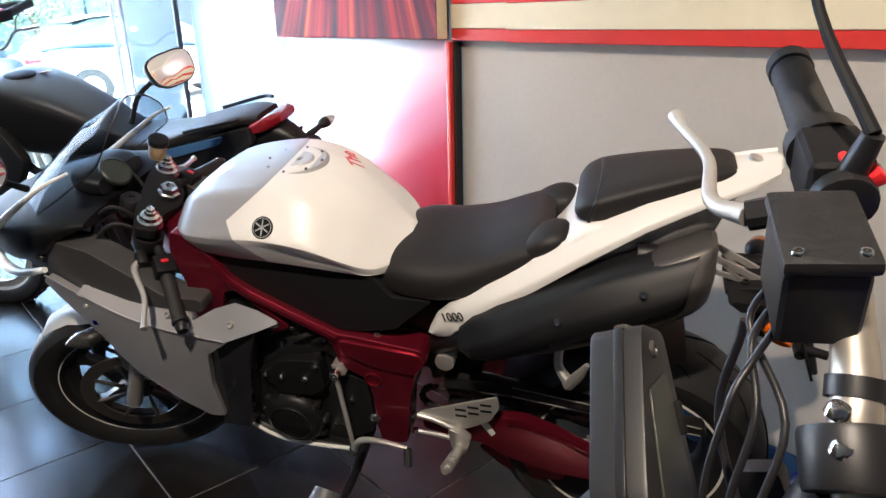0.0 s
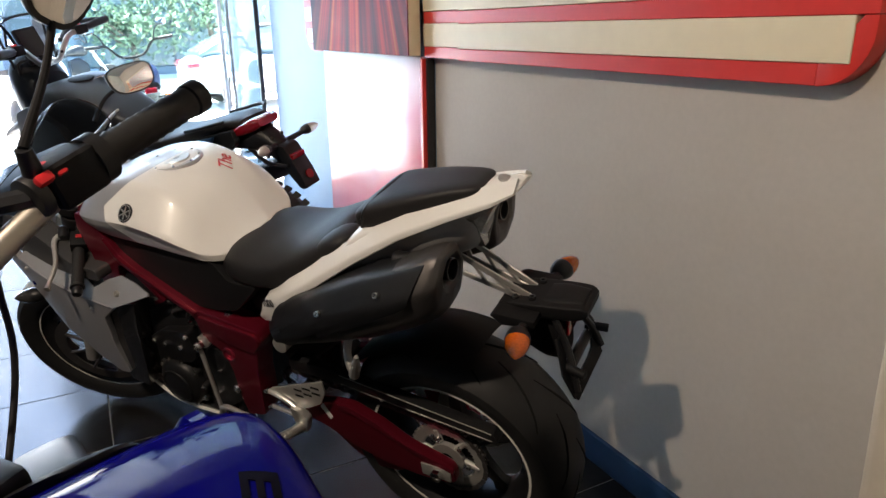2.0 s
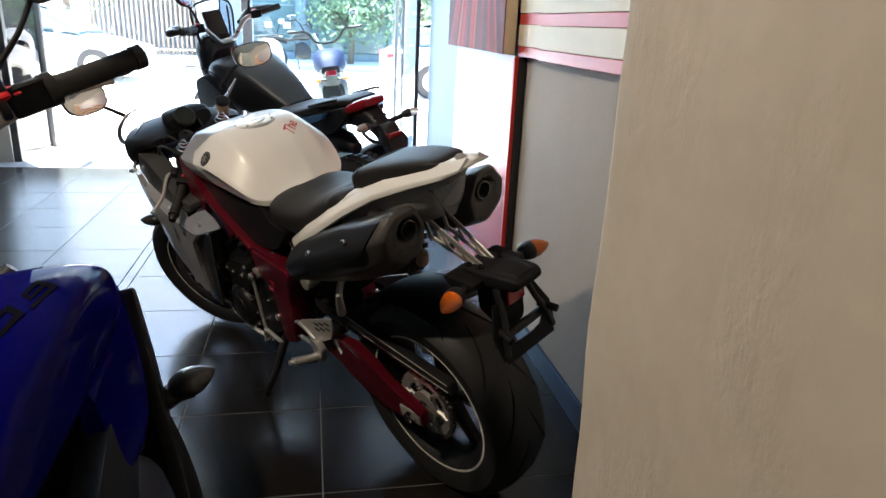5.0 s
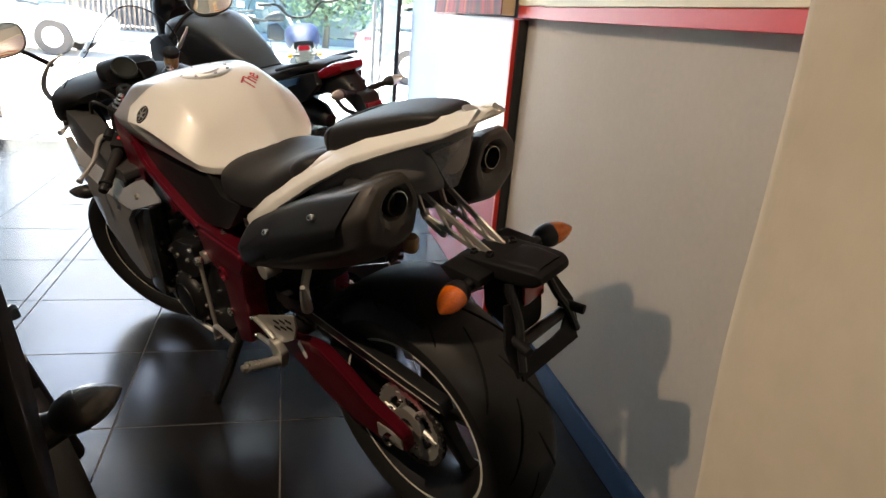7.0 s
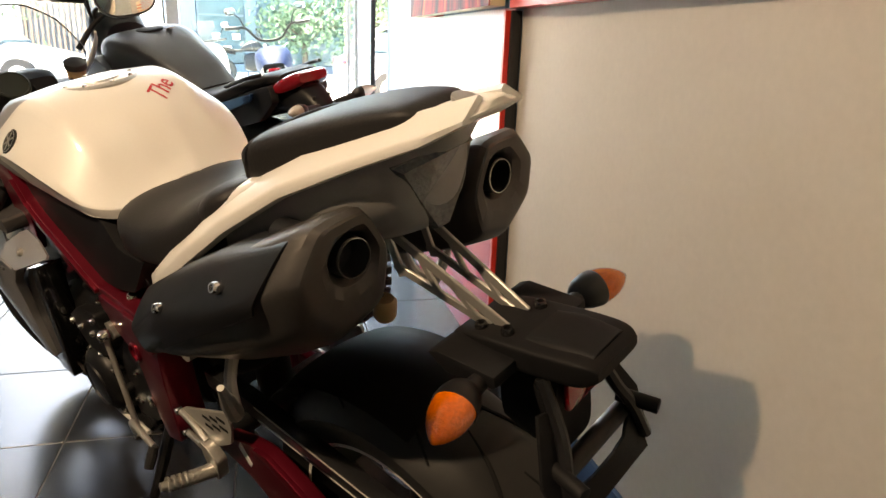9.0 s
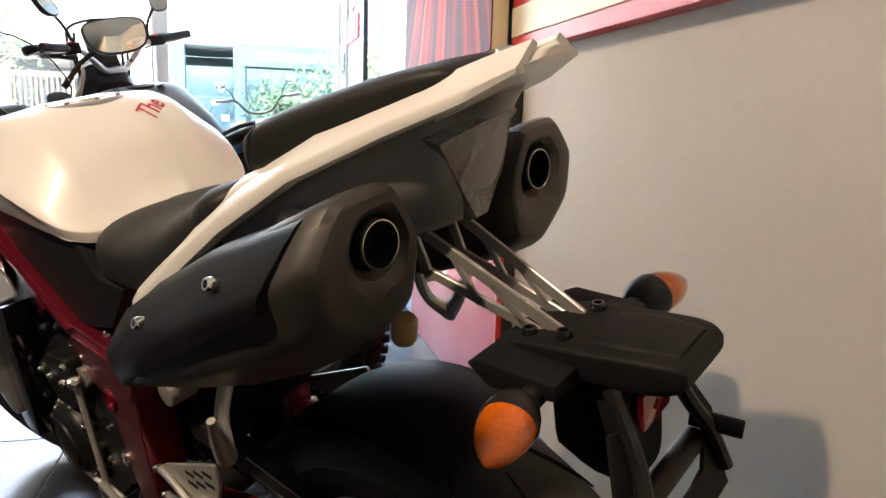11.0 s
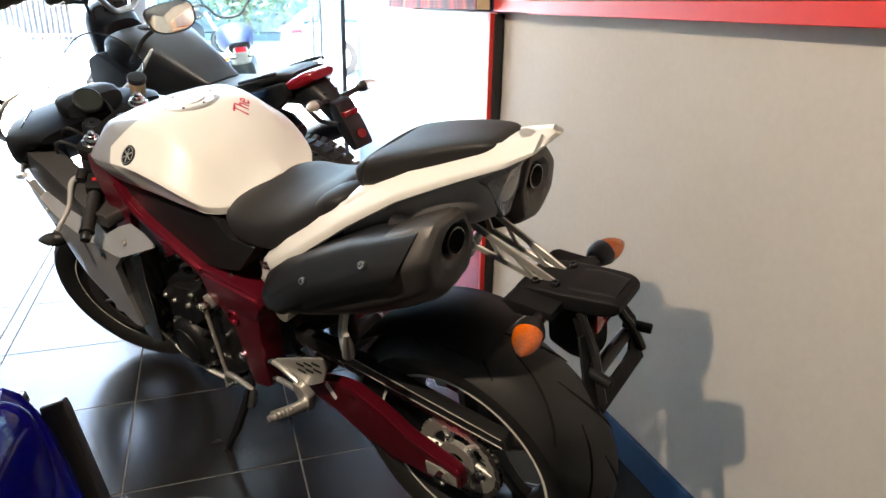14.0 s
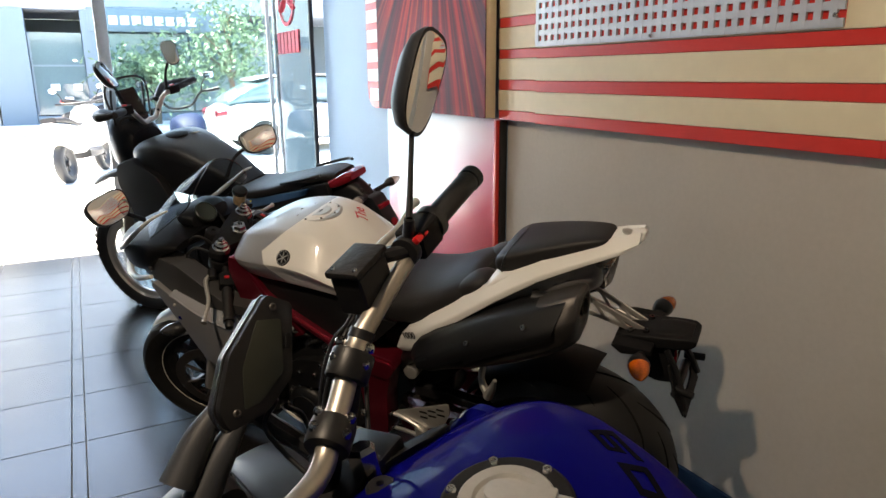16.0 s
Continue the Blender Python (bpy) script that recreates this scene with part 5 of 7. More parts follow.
    for k in range(13):
        a = radians(26 + 82 * k / 12)
        rings.append([(0.338 * math.cos(a), y, 0.316 + (0.350 - 0.9 * y * y * 2) * math.sin(a)) for y in np.linspace(-0.095, 0.095, 9)])
    b = loft(rings, closed=False, caps=False)
    bmesh.ops.solidify(b, geom=b.faces[:], thickness=0.004)
    part("rear_hugger", b, "black", bike, "black rear wheel hugger")
    # rear shock and sub-frame darkness
    part("rear_shock", tube([(0.36, 0.0, 0.66), (0.40, 0.0, 0.40)], 0.035, 14), "engine", bike)
    part("subframe", hull([(0.50, 0.64, 0.79, 0.10), (0.40, 0.66, 0.79, 0.115), (0.30, 0.72, 0.79, 0.11)], n=16, low=4), "black_matte", bike)
    part("battery_box", hull([(0.46, 0.48, 0.66, 0.085), (0.34, 0.54, 0.70, 0.085), (0.22, 0.66, 0.76, 0.07)], n=16, low=4, top=4), "black_matte", bike)
    part("fluid_cup", cyl((0.405, 0.10, 0.615), (0.405, 0.145, 0.615), 0.022, n=18, bev=0.003), "alloy", bike)

    # engine
    part("crankcase", hull([(0.96, 0.36, 0.56, 0.14), (0.90, 0.33, 0.64, 0.165), (0.80, 0.32, 0.68, 0.165), (0.70, 0.33, 0.68, 0.15), (0.60, 0.36, 0.66, 0.11), (0.54, 0.38, 0.60, 0.09)], per=3, n=24, top=5, low=5), "engine", bike, "black engine casing")
    part("cylinder_head", hull([(1.00, 0.56, 0.72, 0.15), (0.90, 0.58, 0.77, 0.155), (0.80, 0.62, 0.79, 0.15), (0.72, 0.66, 0.76, 0.12)], per=2, n=20, top=5, low=5), "engine", bike)
    cover = part("stator_cover", lathe([(0.078, -0.02), (0.078, 0.010), (0.070, 0.022), (0.055, 0.030), (0.030, 0.034), (0.0001, 0.035)], (0.798, 0.168, 0.412), (0, 1, 0), 32), "engine", bike, "round black engine cover")
    part("cover_ring", lathe([(0.050, 0.0), (0.054, 0.0), (0.053, 0.004), (0.051, 0.004)], (0.798, 0.1985, 0.412), (0, 1, 0), 32, closed=True), "engine", cover)
    for k in range(10):
        a = 2 * math.pi * k / 10
        part("bolt_lug", cyl((0.798 + 0.080 * math.cos(a), 0.150, 0.412 + 0.080 * math.sin(a)), (0.798 + 0.080 * math.cos(a), 0.176, 0.412 + 0.080 * math.sin(a)), 0.011, n=12, bev=0.002), "engine", cover)
        bolt("cover_bolt", (0.798 + 0.080 * math.cos(a), 0.176, 0.412 + 0.080 * math.sin(a)), (0, 1, 0), 0.006, "chrome", cover)
    side = rounded([(0.862, 0.560), (0.790, 0.602), (0.694, 0.614), (0.690, 0.530), (0.727, 0.500), (0.812, 0.494)], 0.014)
    c2 = part("head_cover", plate(side, 0.13, 0.182, 0.01, 3), "engine", bike)
    for x, z in ((0.800, 0.553), (0.738, 0.556), (0.842, 0.556), (0.704, 0.598)):
        bolt("cover_bolt", (x, 0.184, z), (0, 1, 0), 0.008, "chrome", c2)
    sp_cover = rounded([(0.722, 0.475), (0.655, 0.560), (0.592, 0.548), (0.594, 0.385), (0.650, 0.345), (0.742, 0.330)], 0.016)
    part("sprocket_cover", plate(sp_cover, 0.12, 0.158, 0.01), "engine", bike)
    rng = random.Random(4)
    for k in range(16):
        x, z = rng.uniform(0.62, 0.95), rng.uniform(0.36, 0.66)
        bolt("engine_bolt", (x, 0.160, z), (0, 1, 0.1), 0.006, "chrome", bike, 0.008)
    for k in range(5):
        part("hose", tube([(0.95 - 0.05 * k, 0.12, 0.60), (0.92 - 0.06 * k, 0.16, 0.66 + 0.01 * (k % 3)), (0.84 - 0.05 * k, 0.14, 0.68), (0.80 - 0.05 * k, 0.10, 0.72)], 0.007, 8), "rubber", bike)
    part("rod_bracket", plate(rounded([(0.668, 0.602), (0.640, 0.606), (0.632, 0.578), (0.655, 0.566)], 0.006), 0.150, 0.176, 0.003), "cast_alloy", bike)
    rod = part("shift_rod", tube([(0.655, 0.186, 0.584), (0.640, 0.200, 0.352)], 0.006, 10), "alloy", bike, "bright shift linkage rod")
    for x, y, z in ((0.655, 0.189, 0.584), (0.640, 0.203, 0.352)):
        bolt("rod_joint", (x, y, z), (0, 1, 0), 0.013, "chrome", rod, 0.01)
    part("shift_lever", tube([(0.640, 0.203, 0.356), (0.612, 0.212, 0.402), (0.560, 0.220, 0.418), (0.490, 0.224, 0.412)], [0.009, 0.008, 0.0065, 0.006], 10), "alloy", bike, "bright shift lever")
    part("shift_peg", tube([(0.490, 0.224, 0.412), (0.487, 0.236, 0.396), (0.485, 0.248, 0.380)], [0.009, 0.010, 0.009], 10), "rubber", bike)
    # foot rests
    hp = rounded([(0.488, 0.446), (0.472, 0.466), (0.287, 0.540), (0.283, 0.507), (0.306, 0.462), (0.352, 0.434), (0.384, 0.420), (0.401, 0.439), (0.44, 0.452)], 0.008)

    def heel():
        b = plate(hp, 0.150, 0.156, 0.0015)
        return b
    h = both("heel_guard", heel, "alloy", bike, "slotted aluminium heel guard")
    for s, hh in ((1, h[0]), (-1, h[1])):
        # slots are thin black slabs, shade by colour alone
        for k in range(6):
            x, z = 0.314 + 0.030 * (k % 3), 0.512 - 0.019 * (k // 3) - 0.012 * (k % 3)
            part("slot", box(x - 0.013, x + 0.013, min(s * 0.1555, s * 0.157), max(s * 0.1555, s * 0.157), z - 0.003, z + 0.003), "groove", hh)
        fb = part("foot_bracket", tube([(0.484, s * 0.158, 0.456), (0.44, s * 0.160, 0.448), (0.392, s * 0.163, 0.430)], 0.0065, 10, 3), "cast_alloy", bike, "forged foot rest bracket")
        part("bracket_strut", tube([(0.488, s * 0.158, 0.400), (0.44, s * 0.160, 0.400), (0.390, s * 0.164, 0.398)], 0.0065, 10, 3), "cast_alloy", fb)
        part("bracket_body", plate(rounded([(0.404, 0.436), (0.376, 0.428), (0.352, 0.405), (0.370, 0.352), (0.394, 0.358), (0.402, 0.398)], 0.008), s * 0.152, s * 0.174, 0.005), "cast_alloy", fb)
        bolt("bracket_bolt", (0.486, s * 0.160, 0.456), (0, s, 0), 0.009, "chrome", fb)
        bolt("bracket_bolt", (0.489, s * 0.160, 0.400), (0, s, 0), 0.009, "chrome", fb)
        peg = part("foot_peg", tube([(0.380, s * 0.168, 0.374), (0.385, s * 0.215, 0.386), (0.392, s * 0.265, 0.402)], [0.015, 0.0125, 0.008], 12), "cast_alloy", bike, "ribbed metal foot peg")
        for k in range(6):
            part("rib", lathe([(0.009, 0), (0.0142, 0), (0.0142, 0.004), (0.009, 0.004)], (0.3835 + 0.0014 * k, s * (0.200 + 0.010 * k), 0.382 + 0.0032 * k), (0.14, s, 0.32), 10, closed=True), "cast_alloy", peg)
        pb = part("pillion_peg", tube([(0.14, s * 0.16, 0.760), (0.150, s * 0.185, 0.69), (0.125, s * 0.205, 0.655)], [0.010, 0.009, 0.012], 10), "cast_alloy", bike, "cast pillion foot peg")
        part("peg_tip", tube([(0.128, s * 0.203, 0.650), (0.106, s * 0.216, 0.690), (0.090, s * 0.226, 0.728)], [0.013, 0.011, 0.005], 10), "cast_alloy", pb)
    # side stand
    ss = part("side_stand", tube([(0.62, 0.13, 0.36), (0.69, 0.19, 0.18), (0.775, 0.215, 0.050)], [0.014, 0.011, 0.010], 10), "black", bike, "black side stand")
    part("stand_foot", hull([(0.74, 0.028, 0.040, 0.018, 0.215), (0.79, 0.034, 0.046, 0.024, 0.220), (0.83, 0.050, 0.058, 0.014, 0.220)], n=12), "black", ss)

    # fairings
    def taper(x, z):
        return -0.10 * max(0.0, 0.72 - z) * 0.6 - 0.16 * max(0.0, x - 1.16)
    low = rounded([(1.325, 0.815), (1.25, 0.784), (1.18, 0.762), (1.10, 0.730), (1.015, 0.709), (0.875, 0.692), (0.940, 0.645), (0.961, 0.54), (0.957, 0.435), (1.00, 0.43), (1.062, 0.468), (1.16, 0.555), (1.195, 0.60), (1.225, 0.655), (1.315, 0.762), (1.345, 0.798)], 0.010)
    f = both("side_fairing", lambda: plate(low, 0.222, 0.240, 0.006, 3, bend=taper), "silver", bike, "silver-grey side fairing")

    def shoulder():
        """The panel's upper face: from the crease inwards to the frame, notched round the frame's lug."""
        outer = [(1.24, 0.234, 0.786), (1.12, 0.239, 0.740), (1.02, 0.239, 0.712), (0.965, 0.239, 0.704), (0.91, 0.239, 0.698), (0.878, 0.238, 0.693), (0.810, 0.222, 0.716), (0.757, 0.205, 0.734)]
        inner = [(1.23, 0.212, 0.800), (1.12, 0.200, 0.774), (1.03, 0.198, 0.764), (0.965, 0.214, 0.727), (0.91, 0.198, 0.754), (0.86, 0.191, 0.770), (0.81, 0.192, 0.756), (0.763, 0.199, 0.738)]
        rings = [[Vector(o) + (Vector(i) - Vector(o)) * k / 3 for k in range(4)] for o, i in zip(outer, inner)]
        b = loft(rings, closed=False, caps=False)
        bmesh.ops.recalc_face_normals(b, faces=b.faces)
        bmesh.ops.solidify(b, geom=b.faces[:], thickness=0.005)
        return b
    f2 = both("fairing_shoulder", shoulder, "silver", bike, "silver-grey fairing shoulder", angle=30)
    for s, a, c in ((1, f[0], f2[0]), (-1, f[1], f2[1])):
        for x, z in ((1.232, 0.750), (0.978, 0.672)):
            bolt("fairing_screw", (x, s * (0.240 + taper(x, z)), z), (0, s, 0.1), 0.006, "alloy", a, 0.004)
        for x, y, z in ((0.868, 0.217, 0.728), (1.022, 0.219, 0.741)):
            bolt("fairing_screw", (x, s * y, z), (0, s * 0.8, 0.6), 0.009, "alloy", c, 0.005)
        part("fairing_edge", tube([(1.33, s * 0.214, 0.818), (1.18, s * 0.238, 0.765), (1.10, s * 0.241, 0.733), (1.015, s * 0.241, 0.712), (0.885, s * 0.240, 0.695)], 0.0025, 8), "silver", a)
        part("fairing_scoop", plate(rounded([(0.965, 0.640), (0.888, 0.685), (0.815, 0.705), (0.848, 0.62), (0.900, 0.394), (0.975, 0.40), (0.984, 0.487)], 0.012), s * 0.165, s * 0.215, 0.014, 3), "black_gloss", a, "black inner scoop")
        part("model_mark", box(1.185, 1.235, s * 0.2365 - 0.0006, s * 0.2365 + 0.0006, 0.694, 0.706, m=Matrix.Translation((0, s * taper(1.21, 0.70), 0))), "blue", a, "small dark marking")
    both("belly_pan", lambda: plate(rounded([(1.05, 0.50), (0.99, 0.42), (0.93, 0.36), (0.80, 0.318), (0.66, 0.322), (0.64, 0.335), (0.80, 0.338), (0.91, 0.40), (0.95, 0.47)], 0.012), 0.13, 0.175, 0.008), "black_gloss", bike, "black belly pan")
    both("belly_edge", lambda: tube([(0.955, 0.178, 0.395), (0.88, 0.180, 0.345), (0.80, 0.180, 0.326), (0.66, 0.178, 0.326)], 0.005, 8), "white", bike)
    duct = rounded([(1.50, 0.868), (1.34, 0.910), (1.19, 0.895), (1.10, 0.84), (1.02, 0.785), (0.93, 0.785), (0.93, 0.750), (1.05, 0.752), (1.20, 0.768), (1.38, 0.812)], 0.014)
    du = both("air_duct_cover", lambda: plate(duct, 0.145, 0.212, 0.026, 5, bend=lambda x, z: -0.25 * max(0, x - 1.25)), "duct", bike, "dark grey inner air duct cover")
    bolt("duct_clip", (1.335, 0.197, 0.855), (0.2, 1, 0), 0.011, "black", du[0])
    nose = [(1.64, 0.845, 0.872, 0.03), (1.60, 0.815, 0.905, 0.085), (1.52, 0.800, 0.945, 0.150), (1.42, 0.800, 0.968, 0.195), (1.32, 0.84, 0.975, 0.215), (1.25, 0.90, 0.965, 0.205), (1.20, 0.92, 0.950, 0.18)]
    part("nose_fairing", hull(nose, per=4, n=32, top=2.6, low=3, shoulder=0.5), "nose_black", bike, "black nose fairing", angle=60)
    both("nose_edge", lambda: tube([(1.17, 0.190, 1.075), (1.24, 0.210, 1.045), (1.34, 0.214, 0.985), (1.44, 0.190, 0.925), (1.54, 0.140, 0.880), (1.62, 0.050, 0.865)], [0.003, 0.005, 0.008, 0.009, 0.009, 0.007], 10), "white", bike, "white fairing edge")
    both("nose_lip", lambda: tube([(1.32, 0.215, 0.835), (1.42, 0.198, 0.808), (1.52, 0.15, 0.800), (1.60, 0.08, 0.815)], [0.007, 0.011, 0.012, 0.009], 10), "white", bike)
    # screen
    rings = []
    for t, (x, z, w, sag) in enumerate(((1.46, 0.955, 0.150, 0.05), (1.40, 1.005, 0.168, 0.07), (1.32, 1.065, 0.172, 0.085), (1.24, 1.120, 0.160, 0.09), (1.185, 1.1448, 0.135, 0.08), (1.145, 1.168, 0.095, 0.045), (1.125, 1.172, 0.05, 0.015))):
        rings.append([(x - 0.5 * sag * (k / 6) ** 2, w * k / 6, z - sag * (k / 6) ** 2) for k in range(-6, 7)])
    b = loft(rings, closed=False, caps=False)
    part("windscreen", b, "screen", bike, "clear curved windscreen", angle=80)
    edge = [r[0] for r in rings] + rings[-1][1:-1] + [r[-1] for r in reversed(rings)]
    part("screen_edge", tube(edge, 0.0018, 6, 2), "black_gloss", bike)
    part("instrument", hull([(1.215, 0.955, 0.998, 0.080), (1.25, 0.955, 1.012, 0.088), (1.29, 0.96, 1.015, 0.075)], n=20, top=4, low=4), "black", bike)
    part("rev_counter", lathe([(0.038, 0), (0.038, 0.01), (0.034, 0.013), (0.032, 0.010), (0.0001, 0.010)], (1.214, 0.02, 0.990), (-0.75, 0, 0.66), 28), "display", bike, "round dark rev counter")
    for s, c in ((1, (1.256, 0.312, 1.129)), (-1, (1.229, -0.316, 1.132))):
        rear_mirror(bike, (1.30, s * 0.185, 1.030), (1.30, s * 0.25, 1.085), c, (-0.935, -0.15, 0.345) if s > 0 else (-0.905, 0.22, 0.37), 0.075, 0.046)
    # front guard and front signals
    rings = []
    for k in range(15):
        a = radians(35 + 118 * k / 14)
        wd = 0.060 if 2 < k < 12 else 0.045
        rings.append([(0.020 + 0.312 * math.cos(a), y * wd, -0.668 + (0.316 - 0.022 * y * y) * math.sin(a)) for y in np.linspace(-1, 1, 9)])
    b = loft(rings, closed=False, caps=False)
    bmesh.ops.solidify(b, geom=b.faces[:], thickness=0.004)
    part("front_mudguard", steer(b), "white", bike, "white front mudguard")
    for s in (1, -1):
        b = steer(plate(rounded([(-0.035, -0.407), (0.045, -0.377), (0.135, -0.397), (0.195, -0.447), (0.155, -0.457), (0.065, -0.437), (0.005, -0.467)], 0.012), s * 0.066, s * 0.074, 0.002))
        part("mudguard_side", b, "white", bike)
        indicator(bike, (1.245, s * 0.19, 0.66), (1.255, s * 0.225, 0.652), 0.022, "dark_lens", axis=(0.75, s * 0.62, 0.05))
    return bike


build_white_sport_bike()


BLUE_POSE = pose(1.285, 0.968, 0.0, -10, 0, 190)


def build_blue_naked_bike():
    bike = thing("naked_motorcycle", "deep blue naked motorcycle with brushed handlebar parked beside the sport bike", "motorcycle", BLUE_POSE)
    inv = BLUE_POSE.inverted()

    def L(*p):
        return inv @ (Vector(p) + Vector((-0.036, -0.046, -0.018)))
    # handlebar, brushed and tapered, turned to the left lock
    pts = [L(0.271, 0.907, 1.261), L(0.335, 0.815, 1.222), L(0.395, 0.728, 1.165), L(0.434, 0.660, 1.108), L(0.444, 0.640, 1.075), L(0.468, 0.618, 1.045), L(0.493, 0.596, 1.018), L(0.535, 0.562, 0.992), L(0.63, 0.46, 1.000), L(0.75, 0.325, 1.02)]
    bar = part("handlebar", tube(pts, [0.011, 0.011, 0.0115, 0.0135, 0.0142, 0.0142, 0.0142, 0.0135, 0.0115, 0.011], 18, 6), "gold", bike, "brushed metal tapered handlebar")
    for q, ax in ((pts[4], pts[5] - pts[3]), (pts[6], pts[7] - pts[5])):
        ax = ax.normalized()
        c = part("bar_clamp", cyl(q - ax * 0.018, q + ax * 0.018, 0.027, n=24, bev=0.004), "black", bar)
        up = inv.to_3x3() @ Vector((0.25, 0.1, 0.95))
        side = ax.cross(up).normalized()
        for s in (-1, 1):
            for e in (-1, 1):
                bolt("clamp_bolt", q + side * (0.018 * s) + up.normalized() * 0.0205 + ax * (0.010 * e), up, 0.0065, "chrome", c, 0.004)
        part("riser", cyl(q - up.normalized() * 0.02, q - up.normalized() * 0.085, 0.018, 0.021), "black", c)
    part("bar_band", lathe([(0.0142, -0.006), (0.0162, -0.006), (0.0162, 0.006), (0.0142, 0.006)], pts[3], pts[3] - pts[4], 18, closed=True), "black", bar)
    # right grip with ribbed rubber, switches and lever
    for e0, e1, sign in ((pts[1], pts[0], 1), (pts[8], pts[9], -1)):
        u = (e1 - e0).normalized()
        prof = [(0.0001, 0)]
        for k in range(22):
            prof.append((0.0172 if k % 2 else 0.0162, 0.0055 * k))
        prof += [(0.0165, 0.122), (0.0185, 0.124), (0.0185, 0.140), (0.013, 0.142), (0.0001, 0.142)]
        part("grip", lathe(prof, e1 - u * 0.132, u, 20), "rubber", bar, "black ribbed rubber grip")
        q = e1 - u * 0.165
        rot = Matrix.Translation(q) @ u.to_track_quat('Y', 'Z').to_matrix().to_4x4()
        sw = part("switch_housing", box(-0.021, 0.021, -0.034, 0.022, -0.022, 0.022, 0.008, 3, m=rot), "black_matte", bar)
        part("switch_collar", lathe([(0.015, -0.008), (0.025, -0.008), (0.025, 0.008), (0.015, 0.008)], q + u * 0.026, u, 20, closed=True), "black", sw)
        upv = inv.to_3x3() @ Vector((0.3, -0.1, 0.9))
        upv = (upv - u * upv.dot(u)).normalized()
        rider = inv.to_3x3() @ Vector((0.85, -0.25, 0.30))
        rider = (rider - u * rider.dot(u)).normalized()
        km = Matrix((u.cross(rider), u, rider)).transposed().to_4x4()
        km.translation = q - u * 0.028
        part("kill_switch", box(-0.005, 0.005, -0.016, 0.000, 0.018, 0.028, 0.003, m=km), "red_switch", sw, "red switch")
        part("rocker", box(-0.007, 0.005, 0.003, 0.014, 0.018, 0.0255, 0.002, m=km), "red_switch", sw, "red rocker switch")
        part("start_button", lathe([(0.009, 0.0), (0.009, 0.006), (0.0001, 0.007)], q + upv * 0.016 - u * 0.026, upv, 14), "red_switch", sw, "red start button")
        fwd = inv.to_3x3() @ Vector((-0.78, -0.58, -0.42))
        fwd = (fwd - u * fwd.dot(u)).normalized()
        piv = q - u * 0.035 + fwd * 0.058
        part("lever_perch", cyl(q - u * 0.050 + fwd * 0.0, q - u * 0.036, 0.021, n=18, bev=0.004), "black", bar)
        part("perch_arm", tube([q - u * 0.04 + fwd * 0.018, piv], 0.011, 10), "black", bar)
        part("lever", tube([piv, piv + u * 0.03 + fwd * 0.022, piv + u * 0.09 + fwd * 0.020, piv + u * 0.155 + fwd * 0.038, piv + u * 0.178 + fwd * 0.042], [0.008, 0.006, 0.005, 0.005, 0.008], 12), "alloy" if sign > 0 else "black", bar, "bright metal lever with ball end")
        if sign > 0:
            rc = L(0.396, 0.676, 1.176)
            rm = Matrix.Translation(rc) @ u.to_track_quat('Y', 'Z').to_matrix().to_4x4()
            res = part("brake_reservoir", box(-0.023, 0.023, -0.034, 0.032, -0.044, 0.012, 0.007, 3, m=rm), "black", bar, "black brake fluid reservoir box")
            part("lid", box(-0.025, 0.025, -0.037, 0.035, 0.012, 0.022, 0.004, 2, m=rm), M["lid"], res, "textured black lid")
            for a in (-0.022, 0.022):
                bolt("lid_screw", rm @ Vector((a * 0.75, -0.028, 0.021)), rm.to_3x3() @ Vector((0, 0, 1)), 0.004, "chrome", res, 0.003)
            part("reservoir_bracket", tube([q - u * 0.045, rc + u * 0.03], 0.010, 8), "black", bar)
            for k in range(3):
                a = rc - u * (0.010 - 0.016 * k) - upv * 0.030
                part("brake_hose", tube([a, a + fwd * 0.012 - upv * 0.035 - u * 0.012, L(0.372 + 0.016 * k, 0.640 + 0.005 * k, 1.075), L(0.372 + 0.016 * k, 0.622, 1.00), L(0.40 + 0.016 * k, 0.615, 0.90)], 0.0026, 12), "black", bar)
            base = q - u * 0.035 + upv * 0.010
            part("mirror_boss", cyl(base, base + upv * 0.035, 0.010, 0.007), "black", bar)
            rear_mirror(bar, base + upv * 0.035, L(0.340, 0.775, 1.310), L(0.317, 0.807, 1.405), inv.to_3x3() @ Vector((0.87, 0.48, -0.05)), 0.036, 0.074, stem_r=0.6, up=inv.to_3x3() @ Vector((-0.25, 0.30, 0.92)))
    # display
    mc = L(0.386, 0.548, 1.078)
    face = (inv.to_3x3() @ Vector((0.86, 0.35, 0.36))).normalized()
    mr = (inv.to_3x3() @ Vector((-0.35, 0.86, 0))).normalized()
    mm = Matrix((mr, face.cross(mr), face)).transposed().to_4x4()
    mm.translation = mc
    lay = mm @ Matrix.Rotation(radians(-90), 4, 'X')

    def slab(outline, r, z0, z1, bev):
        b = plate(rounded(outline, r), -z1, -z0, bev)
        b.transform(lay)
        return b
    shape = [(0.030, 0.078), (0.064, 0.058), (0.034, -0.030), (-0.010, -0.058), (-0.066, -0.064), (-0.073, -0.036), (-0.041, 0.020)]
    me = part("meter", slab(shape, 0.008, -0.026, 0.004, 0.005), "black", bike, "black upright display housing")
    part("meter_rim", slab([(x * 1.03 - 0.0008, z * 1.03) for x, z in shape], 0.008, -0.012, -0.006, 0.002), "black_gloss", me, "glossy housing edge")
